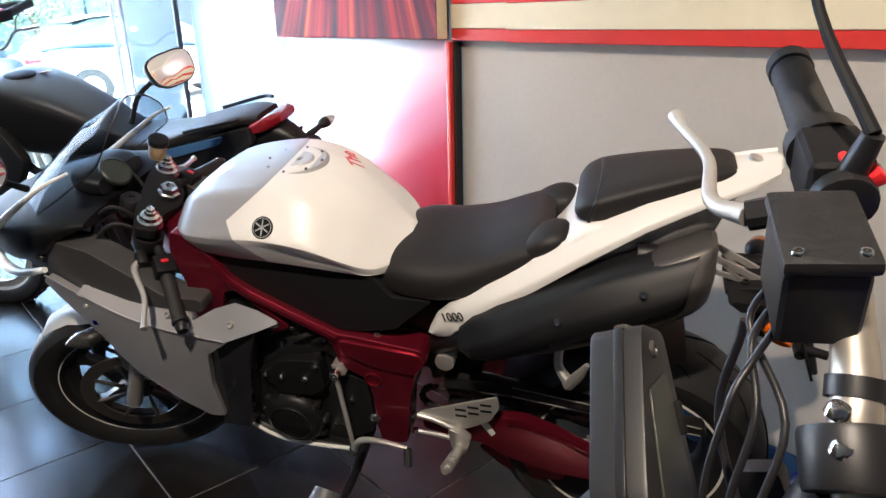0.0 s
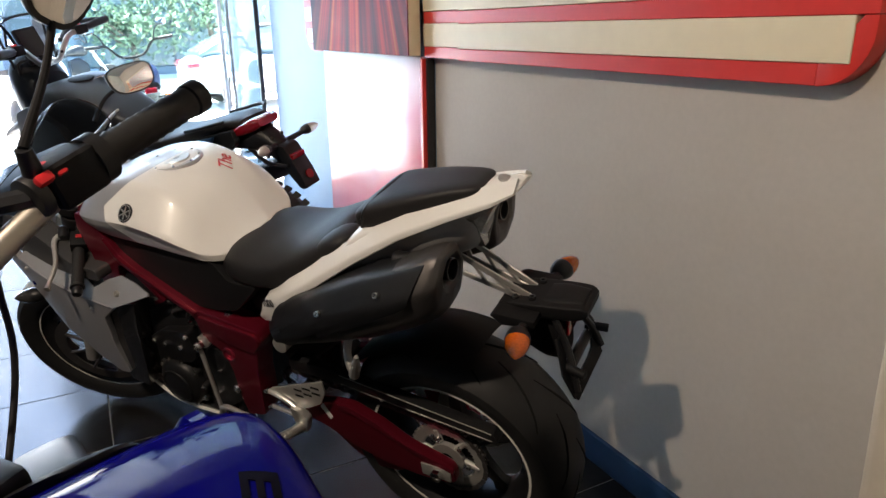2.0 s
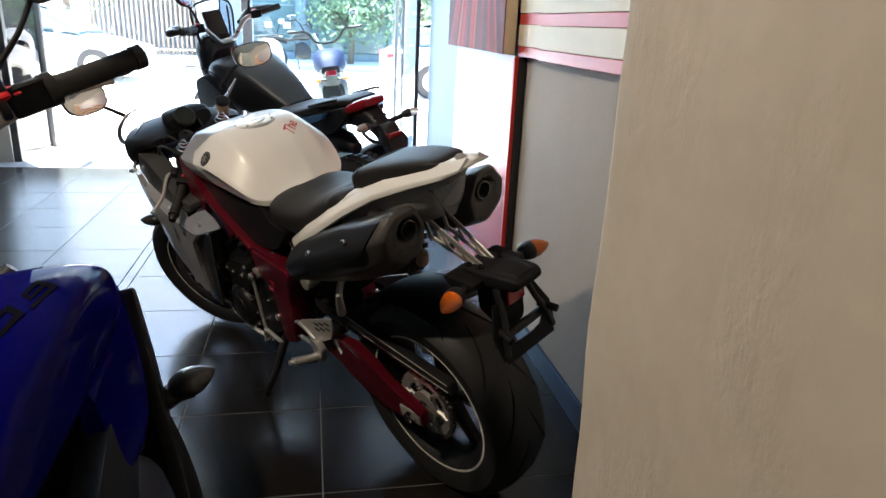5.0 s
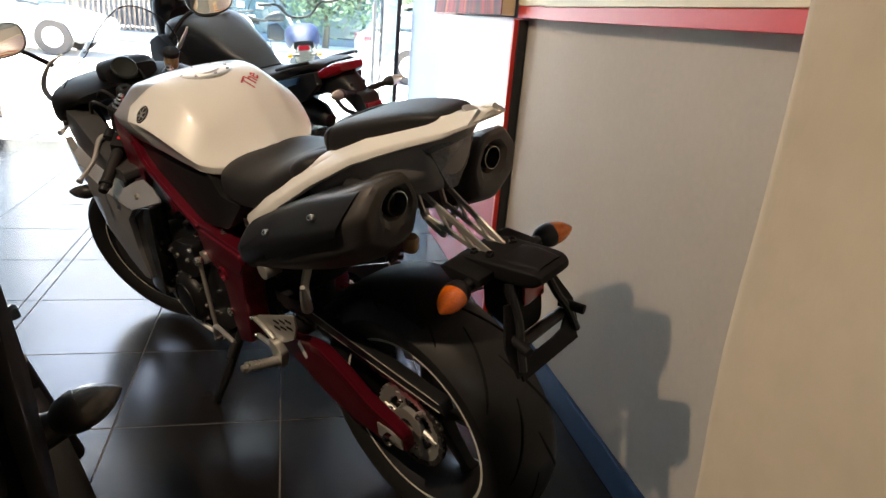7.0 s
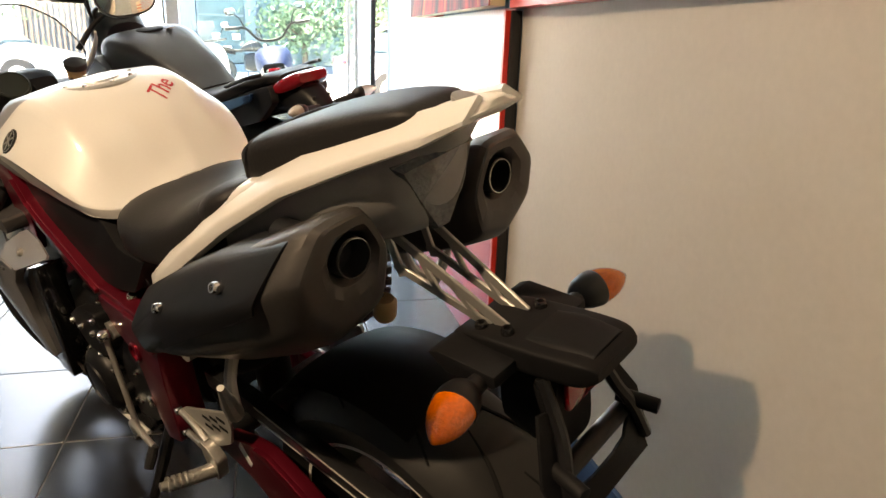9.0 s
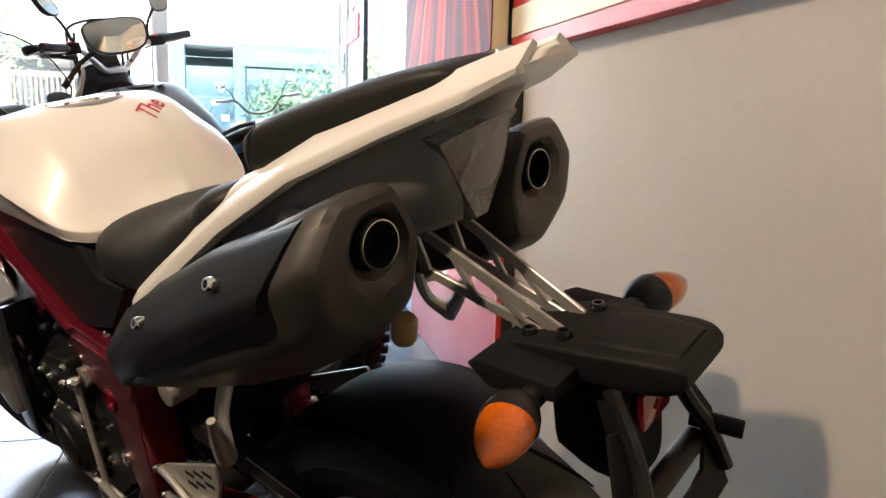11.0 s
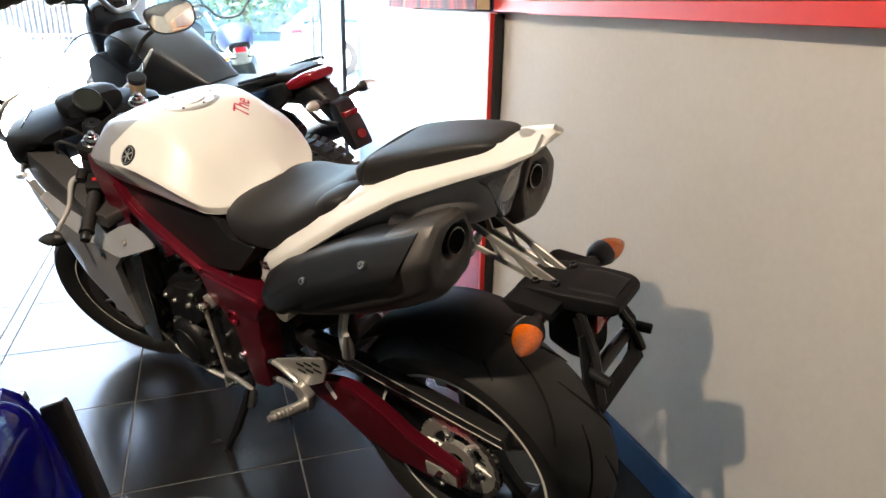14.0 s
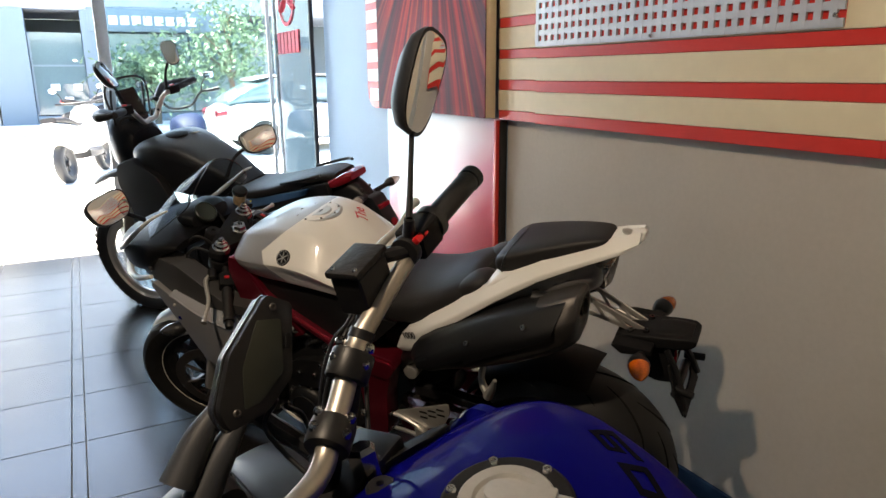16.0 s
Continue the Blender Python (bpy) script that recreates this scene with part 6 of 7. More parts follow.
    part("display", slab([(0.006, 0.050), (0.040, 0.043), (0.022, -0.020), (-0.018, -0.044), (-0.042, -0.046), (-0.030, 0.000)], 0.004, 0.0042, 0.0056, 0.0004), "display", me, "dark grey-green display glass")
    for a, c in ((0.034, 0.060), (-0.052, -0.046)):
        bolt("meter_screw", mm @ Vector((a, c, 0.004)), face, 0.005, "gunmetal", me, 0.002)
    part("meter_button", slab([(0.046, 0.022), (0.040, 0.004), (0.034, 0.006), (0.040, 0.024)], 0.002, 0.004, 0.007, 0.001), "black_matte", me)
    part("meter_stay", tube([mc - face * 0.02, mc - face * 0.05 + L(0, 0, -0.05) - L(0, 0, 0), L(0.40, 0.60, 0.95)], 0.012, 8), "black", me)
    # top clamp, ignition, headlamp
    part("top_clamp", box(-0.035, 0.035, -0.085, 0.085, -0.016, 0.010, 0.008, 2, m=Matrix.Translation(L(0.470, 0.618, 0.945)) @ Matrix.Rotation(radians(24), 4, 'Z')), "black", bike)
    part("stem_nut", lathe([(0.012, -0.08), (0.019, -0.01), (0.019, 0.012), (0.014, 0.018), (0.0001, 0.018)], Vector((0.880, 0.060, 0.985)), (0.15, 0, 1), 6), "chrome", bike)
    part("ignition_lock", lathe([(0.018, -0.03), (0.018, 0.010), (0.014, 0.014), (0.005, 0.014), (0.004, 0.008), (0.0001, 0.008)], L(0.535, 0.640, 0.955), (0, 0, 1), 18), "black", bike, "black ignition lock")
    hb = hull([(0.10, -0.05, 0.04, 0.05), (0.06, -0.08, 0.08, 0.085), (0.0, -0.09, 0.10, 0.095), (-0.05, -0.06, 0.08, 0.07)], per=3, n=20)
    hb.transform(Matrix.Translation(L(0.03, 0.50, 0.62)) @ Matrix.Rotation(radians(28), 4, 'Z'))
    part("headlamp", hb, "black", bike, "black headlamp cowl")
    for k, (a, c) in enumerate((((0.375, 0.565, 1.020), (0.47, 0.62, 0.90)), ((0.380, 0.575, 1.010), (0.46, 0.60, 0.88)), ((0.444, 0.645, 1.060), (0.47, 0.68, 0.88)), ((0.350, 0.700, 1.110), (0.45, 0.66, 0.86)))):
        p0, p1 = L(*a), L(*c)
        part("cable", tube([p0, (p0 + p1) / 2 + Vector((0.05, 0.03 * (-1) ** k, 0.02)), p1], 0.0034, 12), "black", bike)
    for a, c, d in (((0.025, 0.548, 0.862), (0.044, 0.503, 0.814), (0.070, 0.459, 0.750)), ((0.030, 0.580, 0.830), (0.050, 0.535, 0.775), (0.075, 0.490, 0.710))):
        part("headlamp_stay", tube([L(*a), L(*c), L(*d)], [0.014, 0.026, 0.032], 14, 6), "dark_grey", bike, "smooth grey headlamp stay")
    # tank
    rows = [(0.945, 0.855, 0.888, 0.115), (0.92, 0.83, 0.922, 0.155), (0.875, 0.81, 0.954, 0.186), (0.82, 0.80, 0.981, 0.198), (0.76, 0.80, 0.996, 0.196), (0.70, 0.795, 1.001, 0.188), (0.62, 0.79, 0.993, 0.175), (0.54, 0.79, 0.968, 0.154), (0.47, 0.795, 0.920, 0.126), (0.42, 0.805, 0.866, 0.10), (0.40, 0.81, 0.838, 0.08)]
    part("tank", hull(rows, per=4, n=48, top=4.2, low=2.0, shoulder=0.66), "blue", bike, "glossy deep blue fuel tank", angle=60)
    cc = Vector((0.682, 0.012, 1.006))
    cap = part("fuel_cap", lathe([(0.068, -0.010), (0.068, 0.002), (0.064, 0.005), (0.050, 0.005), (0.050, 0.001)], cc, (-0.03, 0, 1), 44), "black_matte", bike, "black fuel cap ring")
    part("cap_lid", lathe([(0.049, -0.004), (0.049, 0.007), (0.046, 0.010), (0.034, 0.010), (0.031, 0.006), (0.0001, 0.006)], cc, (-0.03, 0, 1), 44), "alloy", cap, "satin metal fuel cap lid")
    lever = rounded([(-0.050, -0.015), (-0.050, 0.015), (0.012, 0.015), (0.020, 0.008), (0.020, -0.008), (0.012, -0.015)], 0.004)
    b = plate(lever, 0.0, 0.006, 0.002)
    b.transform(Matrix.Translation(cc + Vector((0, 0, 0.012))) @ Matrix.Rotation(radians(28), 4, 'Z') @ Matrix.Rotation(radians(90), 4, 'X'))
    part("cap_key_cover", b, "alloy", cap)
    b = box(-0.016, 0.014, -0.021, 0.021, 0.0, 0.009, 0.003, m=Matrix.Translation(cc + Vector((-0.044, -0.020, 0.0))) @ Matrix.Rotation(radians(24), 4, 'Z'))
    part("cap_hinge", b, "alloy", cap)
    for k in range(6):
        a = 2 * math.pi * (k + 0.5) / 6
        bolt("cap_screw", cc + Vector((0.058 * math.cos(a), 0.058 * math.sin(a), 0.005 + 0.002 * math.cos(a))), (-0.03, 0, 1), 0.0060, "chrome", cap, 0.004)
    part("tank_front_cover", hull([(0.975, 0.86, 0.890, 0.09), (0.955, 0.87, 0.914, 0.105), (0.93, 0.89, 0.934, 0.10), (0.905, 0.92, 0.950, 0.075), (0.89, 0.94, 0.956, 0.04)], per=3, n=20, top=4), "black_matte", bike, "matte black tank front cover")
    for s in (-1, 1):
        part("tank_scoop", hull([(0.985, 0.80, 0.880, 0.018, s * 0.150), (0.94, 0.74, 0.920, 0.026, s * 0.158), (0.86, 0.69, 0.925, 0.026, s * 0.160), (0.76, 0.69, 0.90, 0.020, s * 0.156), (0.67, 0.72, 0.86, 0.012, s * 0.150)], per=3, n=16), "blue", bike, "blue side scoop")
        part("side_cover", plate(rounded([(0.93, 0.82), (0.80, 0.80), (0.60, 0.80), (0.46, 0.80), (0.50, 0.72), (0.66, 0.66), (0.86, 0.70)], 0.02), s * 0.13, s * 0.165, 0.012), "black_matte", bike)
        part("radiator_shroud", plate(rounded([(1.04, 0.84), (1.00, 0.86), (0.955, 0.72), (0.93, 0.58), (0.90, 0.48), (0.925, 0.48), (0.985, 0.60), (1.03, 0.72)], 0.010), s * 0.170, s * 0.190, 0.006), "black", bike, "black pointed radiator shroud")
        tip = L(0.290, 0.978, 0.699)
        if s < 0:
            root = L(0.303, 0.905, 0.671)
            part("indicator_arm", tube([root + (root - tip) * 0.9, root, root + (tip - root) * 0.45], [0.030, 0.024, 0.016], 14, 4), "black", bike, "thick black indicator arm")
            indicator(bike, L(0.303, 0.905, 0.671), tip + Vector((0, 0.040, 0)), 0.026, "dark_lens", axis=(0.25, -0.95, 0.15))
        else:
            indicator(bike, Vector((tip.x - 0.01, -tip.y - 0.10, tip.z)), Vector((tip.x, -tip.y - 0.040, tip.z)), 0.026, "dark_lens", axis=(0.25, 0.95, 0.15))
    # dark angular marks on the tank's shoulders, laid on its skin
    xs = [r[0] for r in reversed(rows)]

    def on_tank(x, k):
        zb, zt, hw = (float(np.interp(x, xs, [r[c] for r in reversed(rows)])) for c in (1, 2, 3))
        zm = zb + (zt - zb) * 0.66
        return Vector((x, hw * k, zm + (zt - zm) * (1 - abs(k) ** 4.2) ** (1 / 4.2)))
    letters = ((((0.664, 0.675), (0.708, 0.725), (0.692, 0.855), (0.636, 0.795)), ((0.15, 0.8, 0, 0.22), (0.3, 0.8, 0.40, 0.60), (0, 0.8, 0.78, 1), (0.8, 1, 0, 1), (0.15, 0.3, 0.22, 0.60))),
               (((0.608, 0.565), (0.652, 0.645), (0.628, 0.765), (0.584, 0.685)), ((0, 1, 0, 0.26), (0, 1, 0.74, 1), (0, 0.22, 0.26, 0.74), (0.78, 1, 0.26, 0.74))),
               (((0.560, 0.455), (0.604, 0.535), (0.584, 0.645), (0.540, 0.565)), ((0, 1, 0.1, 0.9),)))
    marks = []
    for (p0, p1, p2, p3), cells in letters:
        for a0, a1, c0, c1 in cells:
            quad = []
            for a, c in ((a0, c0), (a0, c1), (a1, c1), (a1, c0)):
                quad.append(tuple((1 - c) * ((1 - a) * p0[k] + a * p1[k]) + c * ((1 - a) * p3[k] + a * p2[k]) for k in (0, 1)))
            marks.append(quad)
    # pale winged emblem behind the filler
    wing = (((0.616, 0.004), (0.607, -0.013), (0.575, -0.027), (0.576, -0.021)), ((0.606, -0.015), (0.601, -0.024), (0.568, -0.033), (0.569, -0.029)), ((0.598, -0.025), (0.620, -0.041), (0.554, -0.037), (0.568, -0.033)))
    for poly in wing:
        b = bmesh.new()
        vs = []
        for i in range(5):
            row = []
            for j in range(5):
                a, c = i / 4, j / 4
                x = (1 - a) * ((1 - c) * poly[0][0] + c * poly[3][0]) + a * ((1 - c) * poly[1][0] + c * poly[2][0])
                y = (1 - a) * ((1 - c) * poly[0][1] + c * poly[3][1]) + a * ((1 - c) * poly[1][1] + c * poly[2][1])
                hw = float(np.interp(x, xs, [r[3] for r in reversed(rows)]))
                row.append(b.verts.new(on_tank(x, y / hw) + Vector((0, 0, 0.0022))))
            vs.append(row)
        for i in range(4):
            for j in range(4):
                b.faces.new((vs[i][j], vs[i + 1][j], vs[i + 1][j + 1], vs[i][j + 1]))
        bmesh.ops.solidify(b, geom=b.faces[:], thickness=-0.0010)
        part("tank_decal", b, "sign_white", bike, "pale winged tank decal")
    for s in (-1, 1):
        for quad in marks:
            b = bmesh.new()
            vs = []
            for i in range(4):
                row = []
                for j in range(4):
                    a, c = i / 3, j / 3
                    x = (1 - a) * ((1 - c) * quad[0][0] + c * quad[1][0]) + a * ((1 - c) * quad[3][0] + c * quad[2][0])
                    k = (1 - a) * ((1 - c) * quad[0][1] + c * quad[1][1]) + a * ((1 - c) * quad[3][1] + c * quad[2][1])
                    p = on_tank(x, s * k)
                    row.append(b.verts.new(p + Vector((0, s * 0.5, 0.8)) * 0.0026))
                vs.append(row)
            for i in range(3):
                for j in range(3):
                    b.faces.new((vs[i][j], vs[i + 1][j], vs[i + 1][j + 1], vs[i][j + 1]))
            bmesh.ops.recalc_face_normals(b, faces=b.faces)
            bmesh.ops.solidify(b, geom=b.faces[:], thickness=0.0008)
            part("side_mark", b, "mark_dark", bike, "dark angular tank mark")
    # seat, tail, engine, wheels
    part("seat", hull([(0.44, 0.80, 0.845, 0.09), (0.38, 0.79, 0.842, 0.125), (0.25, 0.79, 0.838, 0.140), (0.12, 0.80, 0.845, 0.135), (0.04, 0.82, 0.868, 0.12), (-0.06, 0.84, 0.892, 0.115), (-0.16, 0.85, 0.90, 0.095), (-0.20, 0.855, 0.885, 0.07)], per=3, n=28, top=4, low=4), "seat", bike, "black vinyl seat")
    part("tail", hull([(0.10, 0.72, 0.80, 0.08), (0.0, 0.76, 0.83, 0.085), (-0.12, 0.79, 0.855, 0.075), (-0.22, 0.82, 0.87, 0.05)], per=3, n=20), "black", bike)
    part("tail_light", hull([(-0.215, 0.825, 0.862, 0.045), (-0.235, 0.832, 0.856, 0.035)], per=2, n=14), "red_lens", bike, "red tail light")
    wheel(bike, Matrix.Translation((0, 0, 0.318)), 0.318, 0.18, 0.2205, 0.11, tape=False)
    fw_m = Matrix.Translation((1.44, 0, 0.300)) @ Matrix.Rotation(radians(25), 4, 'Z')
    wheel(bike, fw_m, 0.300, 0.12, 0.2205, 0.078, tape=False, name="front_wheel")
    for s in (-1, 1):
        disc(bike, fw_m, 0.149, s * 0.06, 0.72)
        part("fork_tube", cyl(Vector((1.265 - 0.042 * s, s * 0.093, 0.60)), Vector((1.44 - 0.045 * s, s * 0.09, 0.30)), 0.026, 0.024), "black", bike, "black fork leg")
        part("swingarm", plate(rounded([(0.50, 0.46), (0.20, 0.42), (-0.05, 0.36), (-0.05, 0.28), (0.20, 0.30), (0.50, 0.38)], 0.02), s * 0.105, s * 0.135, 0.008), "black", bike)
    part("crankcase", hull([(0.95, 0.34, 0.56, 0.15), (0.85, 0.30, 0.66, 0.18), (0.70, 0.30, 0.68, 0.18), (0.56, 0.34, 0.64, 0.15), (0.46, 0.38, 0.56, 0.10)], per=3, n=24, top=5, low=5), "engine", bike, "black engine casing")
    part("cylinder_block", hull([(1.00, 0.54, 0.80, 0.14), (0.88, 0.60, 0.83, 0.16), (0.76, 0.64, 0.82, 0.15)], per=2, n=20, top=5, low=5), "engine", bike)
    part("radiator", box(0.98, 1.02, -0.17, 0.17, 0.46, 0.80, 0.008), "black_matte", bike)
    part("side_stand", tube([(0.62, 0.16, 0.32), (0.66, 0.24, 0.12), (0.69, 0.245, 0.045)], [0.014, 0.011, 0.012], 10), "black", bike)
    part("front_mudguard", hull([(1.20, 0.585, 0.60, 0.05), (1.30, 0.60, 0.625, 0.062), (1.44, 0.605, 0.632, 0.064), (1.58, 0.58, 0.605, 0.058), (1.66, 0.53, 0.555, 0.045)], per=3, n=16), "black", bike)


def build_adventure_bike():
    m = pose(-2.057, 1.425, 0.0, -12, 0, 212)
    bike = thing("adventure_motorcycle", "tall black adventure motorcycle with clear screen and knobbly tyres", "motorcycle", m)
    wheel(bike, Matrix.Translation((-0.115, 0, 0.355)), 0.352, 0.165, 0.240, 0.10, tape=False, knobs=True, wire=True)
    fm = Matrix.Translation((1.46, 0, 0.335)) @ Matrix.Rotation(radians(6), 4, 'Z')
    wheel(bike, fm, 0.345, 0.09, 0.268, 0.055, tape=False, knobs=True, wire=True, name="front_wheel")
    part("tank", hull([(1.06, 0.92, 1.06, 0.12), (1.00, 0.88, 1.115, 0.165), (0.90, 0.85, 1.140, 0.185), (0.78, 0.84, 1.125, 0.178), (0.66, 0.83, 1.085, 0.150), (0.52, 0.84, 1.020, 0.125), (0.42, 0.85, 0.965, 0.100), (0.35, 0.86, 0.930, 0.085)], per=4, n=32, top=4.5, low=3, shoulder=0.62), "black", bike, "satin black angular fuel tank", angle=40)
    part("fuel_cap", lathe([(0.06, -0.01), (0.06, 0.004), (0.045, 0.008), (0.0001, 0.008)], (0.84, 0, 1.132), (-0.05, 0, 1), 28), "black_matte", bike)
    part("tank_mark", box(-0.035, 0.035, -0.012, 0.012, 0.0, 0.002, m=Matrix.Translation((0.78, -0.06, 1.127)) @ Matrix.Rotation(radians(8), 4, 'Y')), "brown", bike, "small bronze marking")
    part("seat", hull([(0.40, 0.86, 0.925, 0.09), (0.36, 0.865, 0.925, 0.125), (0.28, 0.87, 0.925, 0.14), (0.15, 0.89, 0.945, 0.135), (0.0, 0.93, 0.985, 0.12), (-0.14, 0.97, 1.015, 0.10), (-0.22, 0.985, 1.015, 0.075)], per=3, n=28, top=4, low=4), "seat", bike, "long black seat")
    for s in (-1, 1):
        part("tail_panel", plate(rounded([(0.34, 0.815), (0.10, 0.875), (-0.08, 0.925), (-0.10, 0.955), (0.15, 0.90), (0.36, 0.86)], 0.012), s * 0.112, s * 0.128, 0.006), "blue_light", bike, "blue side panel")
        part("tail_side", plate(rounded([(0.36, 0.76), (0.14, 0.80), (-0.10, 0.855), (-0.21, 0.93), (-0.20, 0.985), (-0.06, 0.955), (0.15, 0.90), (0.38, 0.86)], 0.015), s * 0.085, s * 0.116, 0.008), "black", bike, "black tail side cover")
        part("side_line", plate([(0.335, 0.80), (0.275, 0.87), (0.265, 0.868), (0.322, 0.80)], s * 0.128, s * 0.131, 0.0005), "yellow", bike, "thin yellow line")
        part("side_cover", plate(rounded([(0.52, 0.84), (0.34, 0.80), (0.18, 0.72), (0.26, 0.62), (0.46, 0.62), (0.56, 0.74)], 0.02), s * 0.09, s * 0.135, 0.01), "black", bike)
        part("tank_shroud", plate(rounded([(1.10, 1.02), (0.98, 1.06), (0.80, 0.98), (0.74, 0.86), (0.86, 0.70), (1.00, 0.64), (1.08, 0.76), (1.13, 0.92)], 0.025), s * 0.170, s * 0.215, 0.016, 3), "black", bike, "matte black tank shroud")
        indicator(bike, (-0.345, s * 0.035, 0.905), (-0.372, s * 0.120, 0.922), 0.020, "clear_lens", axis=(-0.30, s * 0.95, 0.08))
        part("fork_leg", cyl((1.20, s * 0.10, 0.98), (1.46, s * 0.085, 0.335), 0.026, 0.029), "gold", bike)
        part("swingarm", plate(rounded([(0.56, 0.48), (0.2, 0.44), (-0.15, 0.39), (-0.15, 0.31), (0.2, 0.33), (0.56, 0.40)], 0.02), s * 0.095, s * 0.122, 0.008), "black", bike)
        part("frame_tube", tube([(1.05, s * 0.06, 0.98), (0.80, s * 0.14, 0.80), (0.55, s * 0.13, 0.68), (0.50, s * 0.11, 0.45)], 0.018, 10), "black", bike)
        part("screen_stay", tube([(1.20, s * 0.09, 1.10), (1.16, s * 0.10, 1.28), (1.13, s * 0.095, 1.38)], 0.006, 8), "black", bike)
    part("tail_light", hull([(-0.185, 0.945, 0.985, 0.098), (-0.225, 0.950, 1.004, 0.094), (-0.268, 0.965, 1.018, 0.080), (-0.300, 0.985, 1.016, 0.055)], per=3, n=20, top=4, low=4), "red_lens", bike, "wide red tail light")
    part("tail_bracket", hull([(-0.10, 0.88, 0.95, 0.07), (-0.22, 0.88, 0.985, 0.065), (-0.30, 0.86, 0.96, 0.05), (-0.36, 0.80, 0.90, 0.038)], per=3, n=16), "black", bike)
    for x, z in ((-0.27, 0.965), (-0.325, 0.935)):
        for y in (0.03, -0.03):
            bolt("bracket_bolt", (x, y, z), (-0.4, 0, 1), 0.006, "gunmetal", bike)
    part("plate_carrier", plate(rounded([(-0.33, 0.91), (-0.385, 0.905), (-0.44, 0.80), (-0.465, 0.735), (-0.43, 0.73), (-0.375, 0.80)], 0.015), -0.042, 0.042, 0.006), "black", bike)
    part("reflector", lathe([(0.019, 0), (0.019, 0.005), (0.0001, 0.007)], (-0.452, 0, 0.785), (-1, 0, 0.35), 20), "red_lens", bike, "round red reflector")
    part("rear_light", box(-0.420, -0.395, -0.036, 0.036, 0.852, 0.872, 0.004), "red_lens", bike)
    for s in (-1, 1):
        part("carrier_strut", tube([(-0.20, s * 0.05, 0.90), (-0.30, s * 0.06, 0.84), (-0.40, s * 0.05, 0.83)], 0.009, 8), "black", bike)
        part("subframe_tube", tube([(0.30, s * 0.09, 0.76), (0.08, s * 0.085, 0.84), (-0.18, s * 0.06, 0.92)], 0.011, 8), "black", bike)
    part("inner_fender", tube([(0.24, 0, 0.76), (0.10, 0, 0.775), (-0.02, 0, 0.765), (-0.10, 0, 0.745)], [0.05, 0.06, 0.055, 0.03], 12), "black", bike)
    part("front_tower", hull([(1.08, 0.98, 1.16, 0.10), (1.16, 0.96, 1.24, 0.12), (1.24, 0.94, 1.24, 0.11), (1.32, 0.95, 1.16, 0.07)], per=3, n=20), "black", bike)
    part("beak", hull([(1.22, 0.90, 0.96, 0.07), (1.38, 0.88, 0.93, 0.075), (1.55, 0.84, 0.87, 0.055), (1.66, 0.80, 0.815, 0.03)], per=3, n=16), "black", bike)
    rings = []
    for x, z, w in ((1.30, 1.10, 0.11), (1.26, 1.22, 0.125), (1.21, 1.34, 0.125), (1.16, 1.44, 0.11), (1.13, 1.49, 0.075), (1.12, 1.505, 0.03)):
        rings.append([(x - 0.06 * (k / 5) ** 2, w * k / 5, z) for k in range(-5, 6)])
    part("windscreen", loft(rings, closed=False, caps=False), "screen", bike, "tall clear windscreen", angle=80)
    st = Matrix.Translation((0.985, 0, 1.20)) @ Matrix.Rotation(radians(22), 4, 'Z')
    bar_pts = [(0.02, -0.02, 0.01), (0.02, 0.06, 0.012), (0.015, 0.12, 0.06), (0.0, 0.19, 0.105), (-0.06, 0.40, 0.125)]
    b = tube([st @ Vector((x, y if y > 0 else 0, z)) for x, y, z in bar_pts], 0.013, 14)
    bars = part("handlebar", b, "gold", bike, "tapered brushed handlebar")
    b = tube([st @ Vector((x, -y if y > 0 else 0, z)) for x, y, z in bar_pts], 0.013, 14)
    part("bar_half", b, "gold", bars)
    for s in (-1, 1):
        e0, e1 = st @ Vector((-0.024, s * 0.27, 0.115)), st @ Vector((-0.062, s * 0.405, 0.127))
        part("grip", cyl(e0, e1, 0.018, bev=0.003), "rubber", bars)
        part("switch_housing", box(-0.024, 0.024, -0.032, 0.032, -0.022, 0.022, 0.007, 2, m=Matrix.Translation(st @ Vector((-0.012, s * 0.235, 0.112)))), "black_matte", bars)
        part("hand_guard", tube([e1, st @ Vector((0.02, s * 0.40, 0.12)), st @ Vector((0.075, s * 0.30, 0.115)), st @ Vector((0.06, s * 0.17, 0.08))], [0.012, 0.022, 0.028, 0.014], 10), "black", bars)
        part("switch_button", box(-0.010, 0.010, -0.008, 0.008, 0.020, 0.028, 0.002, m=Matrix.Translation(st @ Vector((-0.014, s * 0.235, 0.112)))), "red_switch", bars)
        rear_mirror(bars, st @ Vector((0.0, s * 0.20, 0.115)), st @ Vector((0.0, s * 0.23, 0.20)), st @ Vector((-0.02, s * 0.30, 0.295)), (-1, -s * 0.5, 0.55), 0.042, 0.068)
        part("lever", tube([st @ Vector((0.03, s * 0.22, 0.105)), st @ Vector((0.04, s * 0.32, 0.11)), st @ Vector((0.02, s * 0.41, 0.115))], 0.007, 8), "black", bars)
    dm = Matrix.Translation((1.125, 0, 1.285)) @ Vector((-0.94, 0, 0.32)).to_track_quat('Z', 'Y').to_matrix().to_4x4()
    disp = part("display_housing", box(-0.055, 0.055, -0.085, 0.085, -0.015, 0.010, 0.008, 2, m=dm), "black", bike, "upright display housing")
    part("display", box(-0.045, 0.045, -0.072, 0.072, 0.0105, 0.012, m=dm), "display", disp)
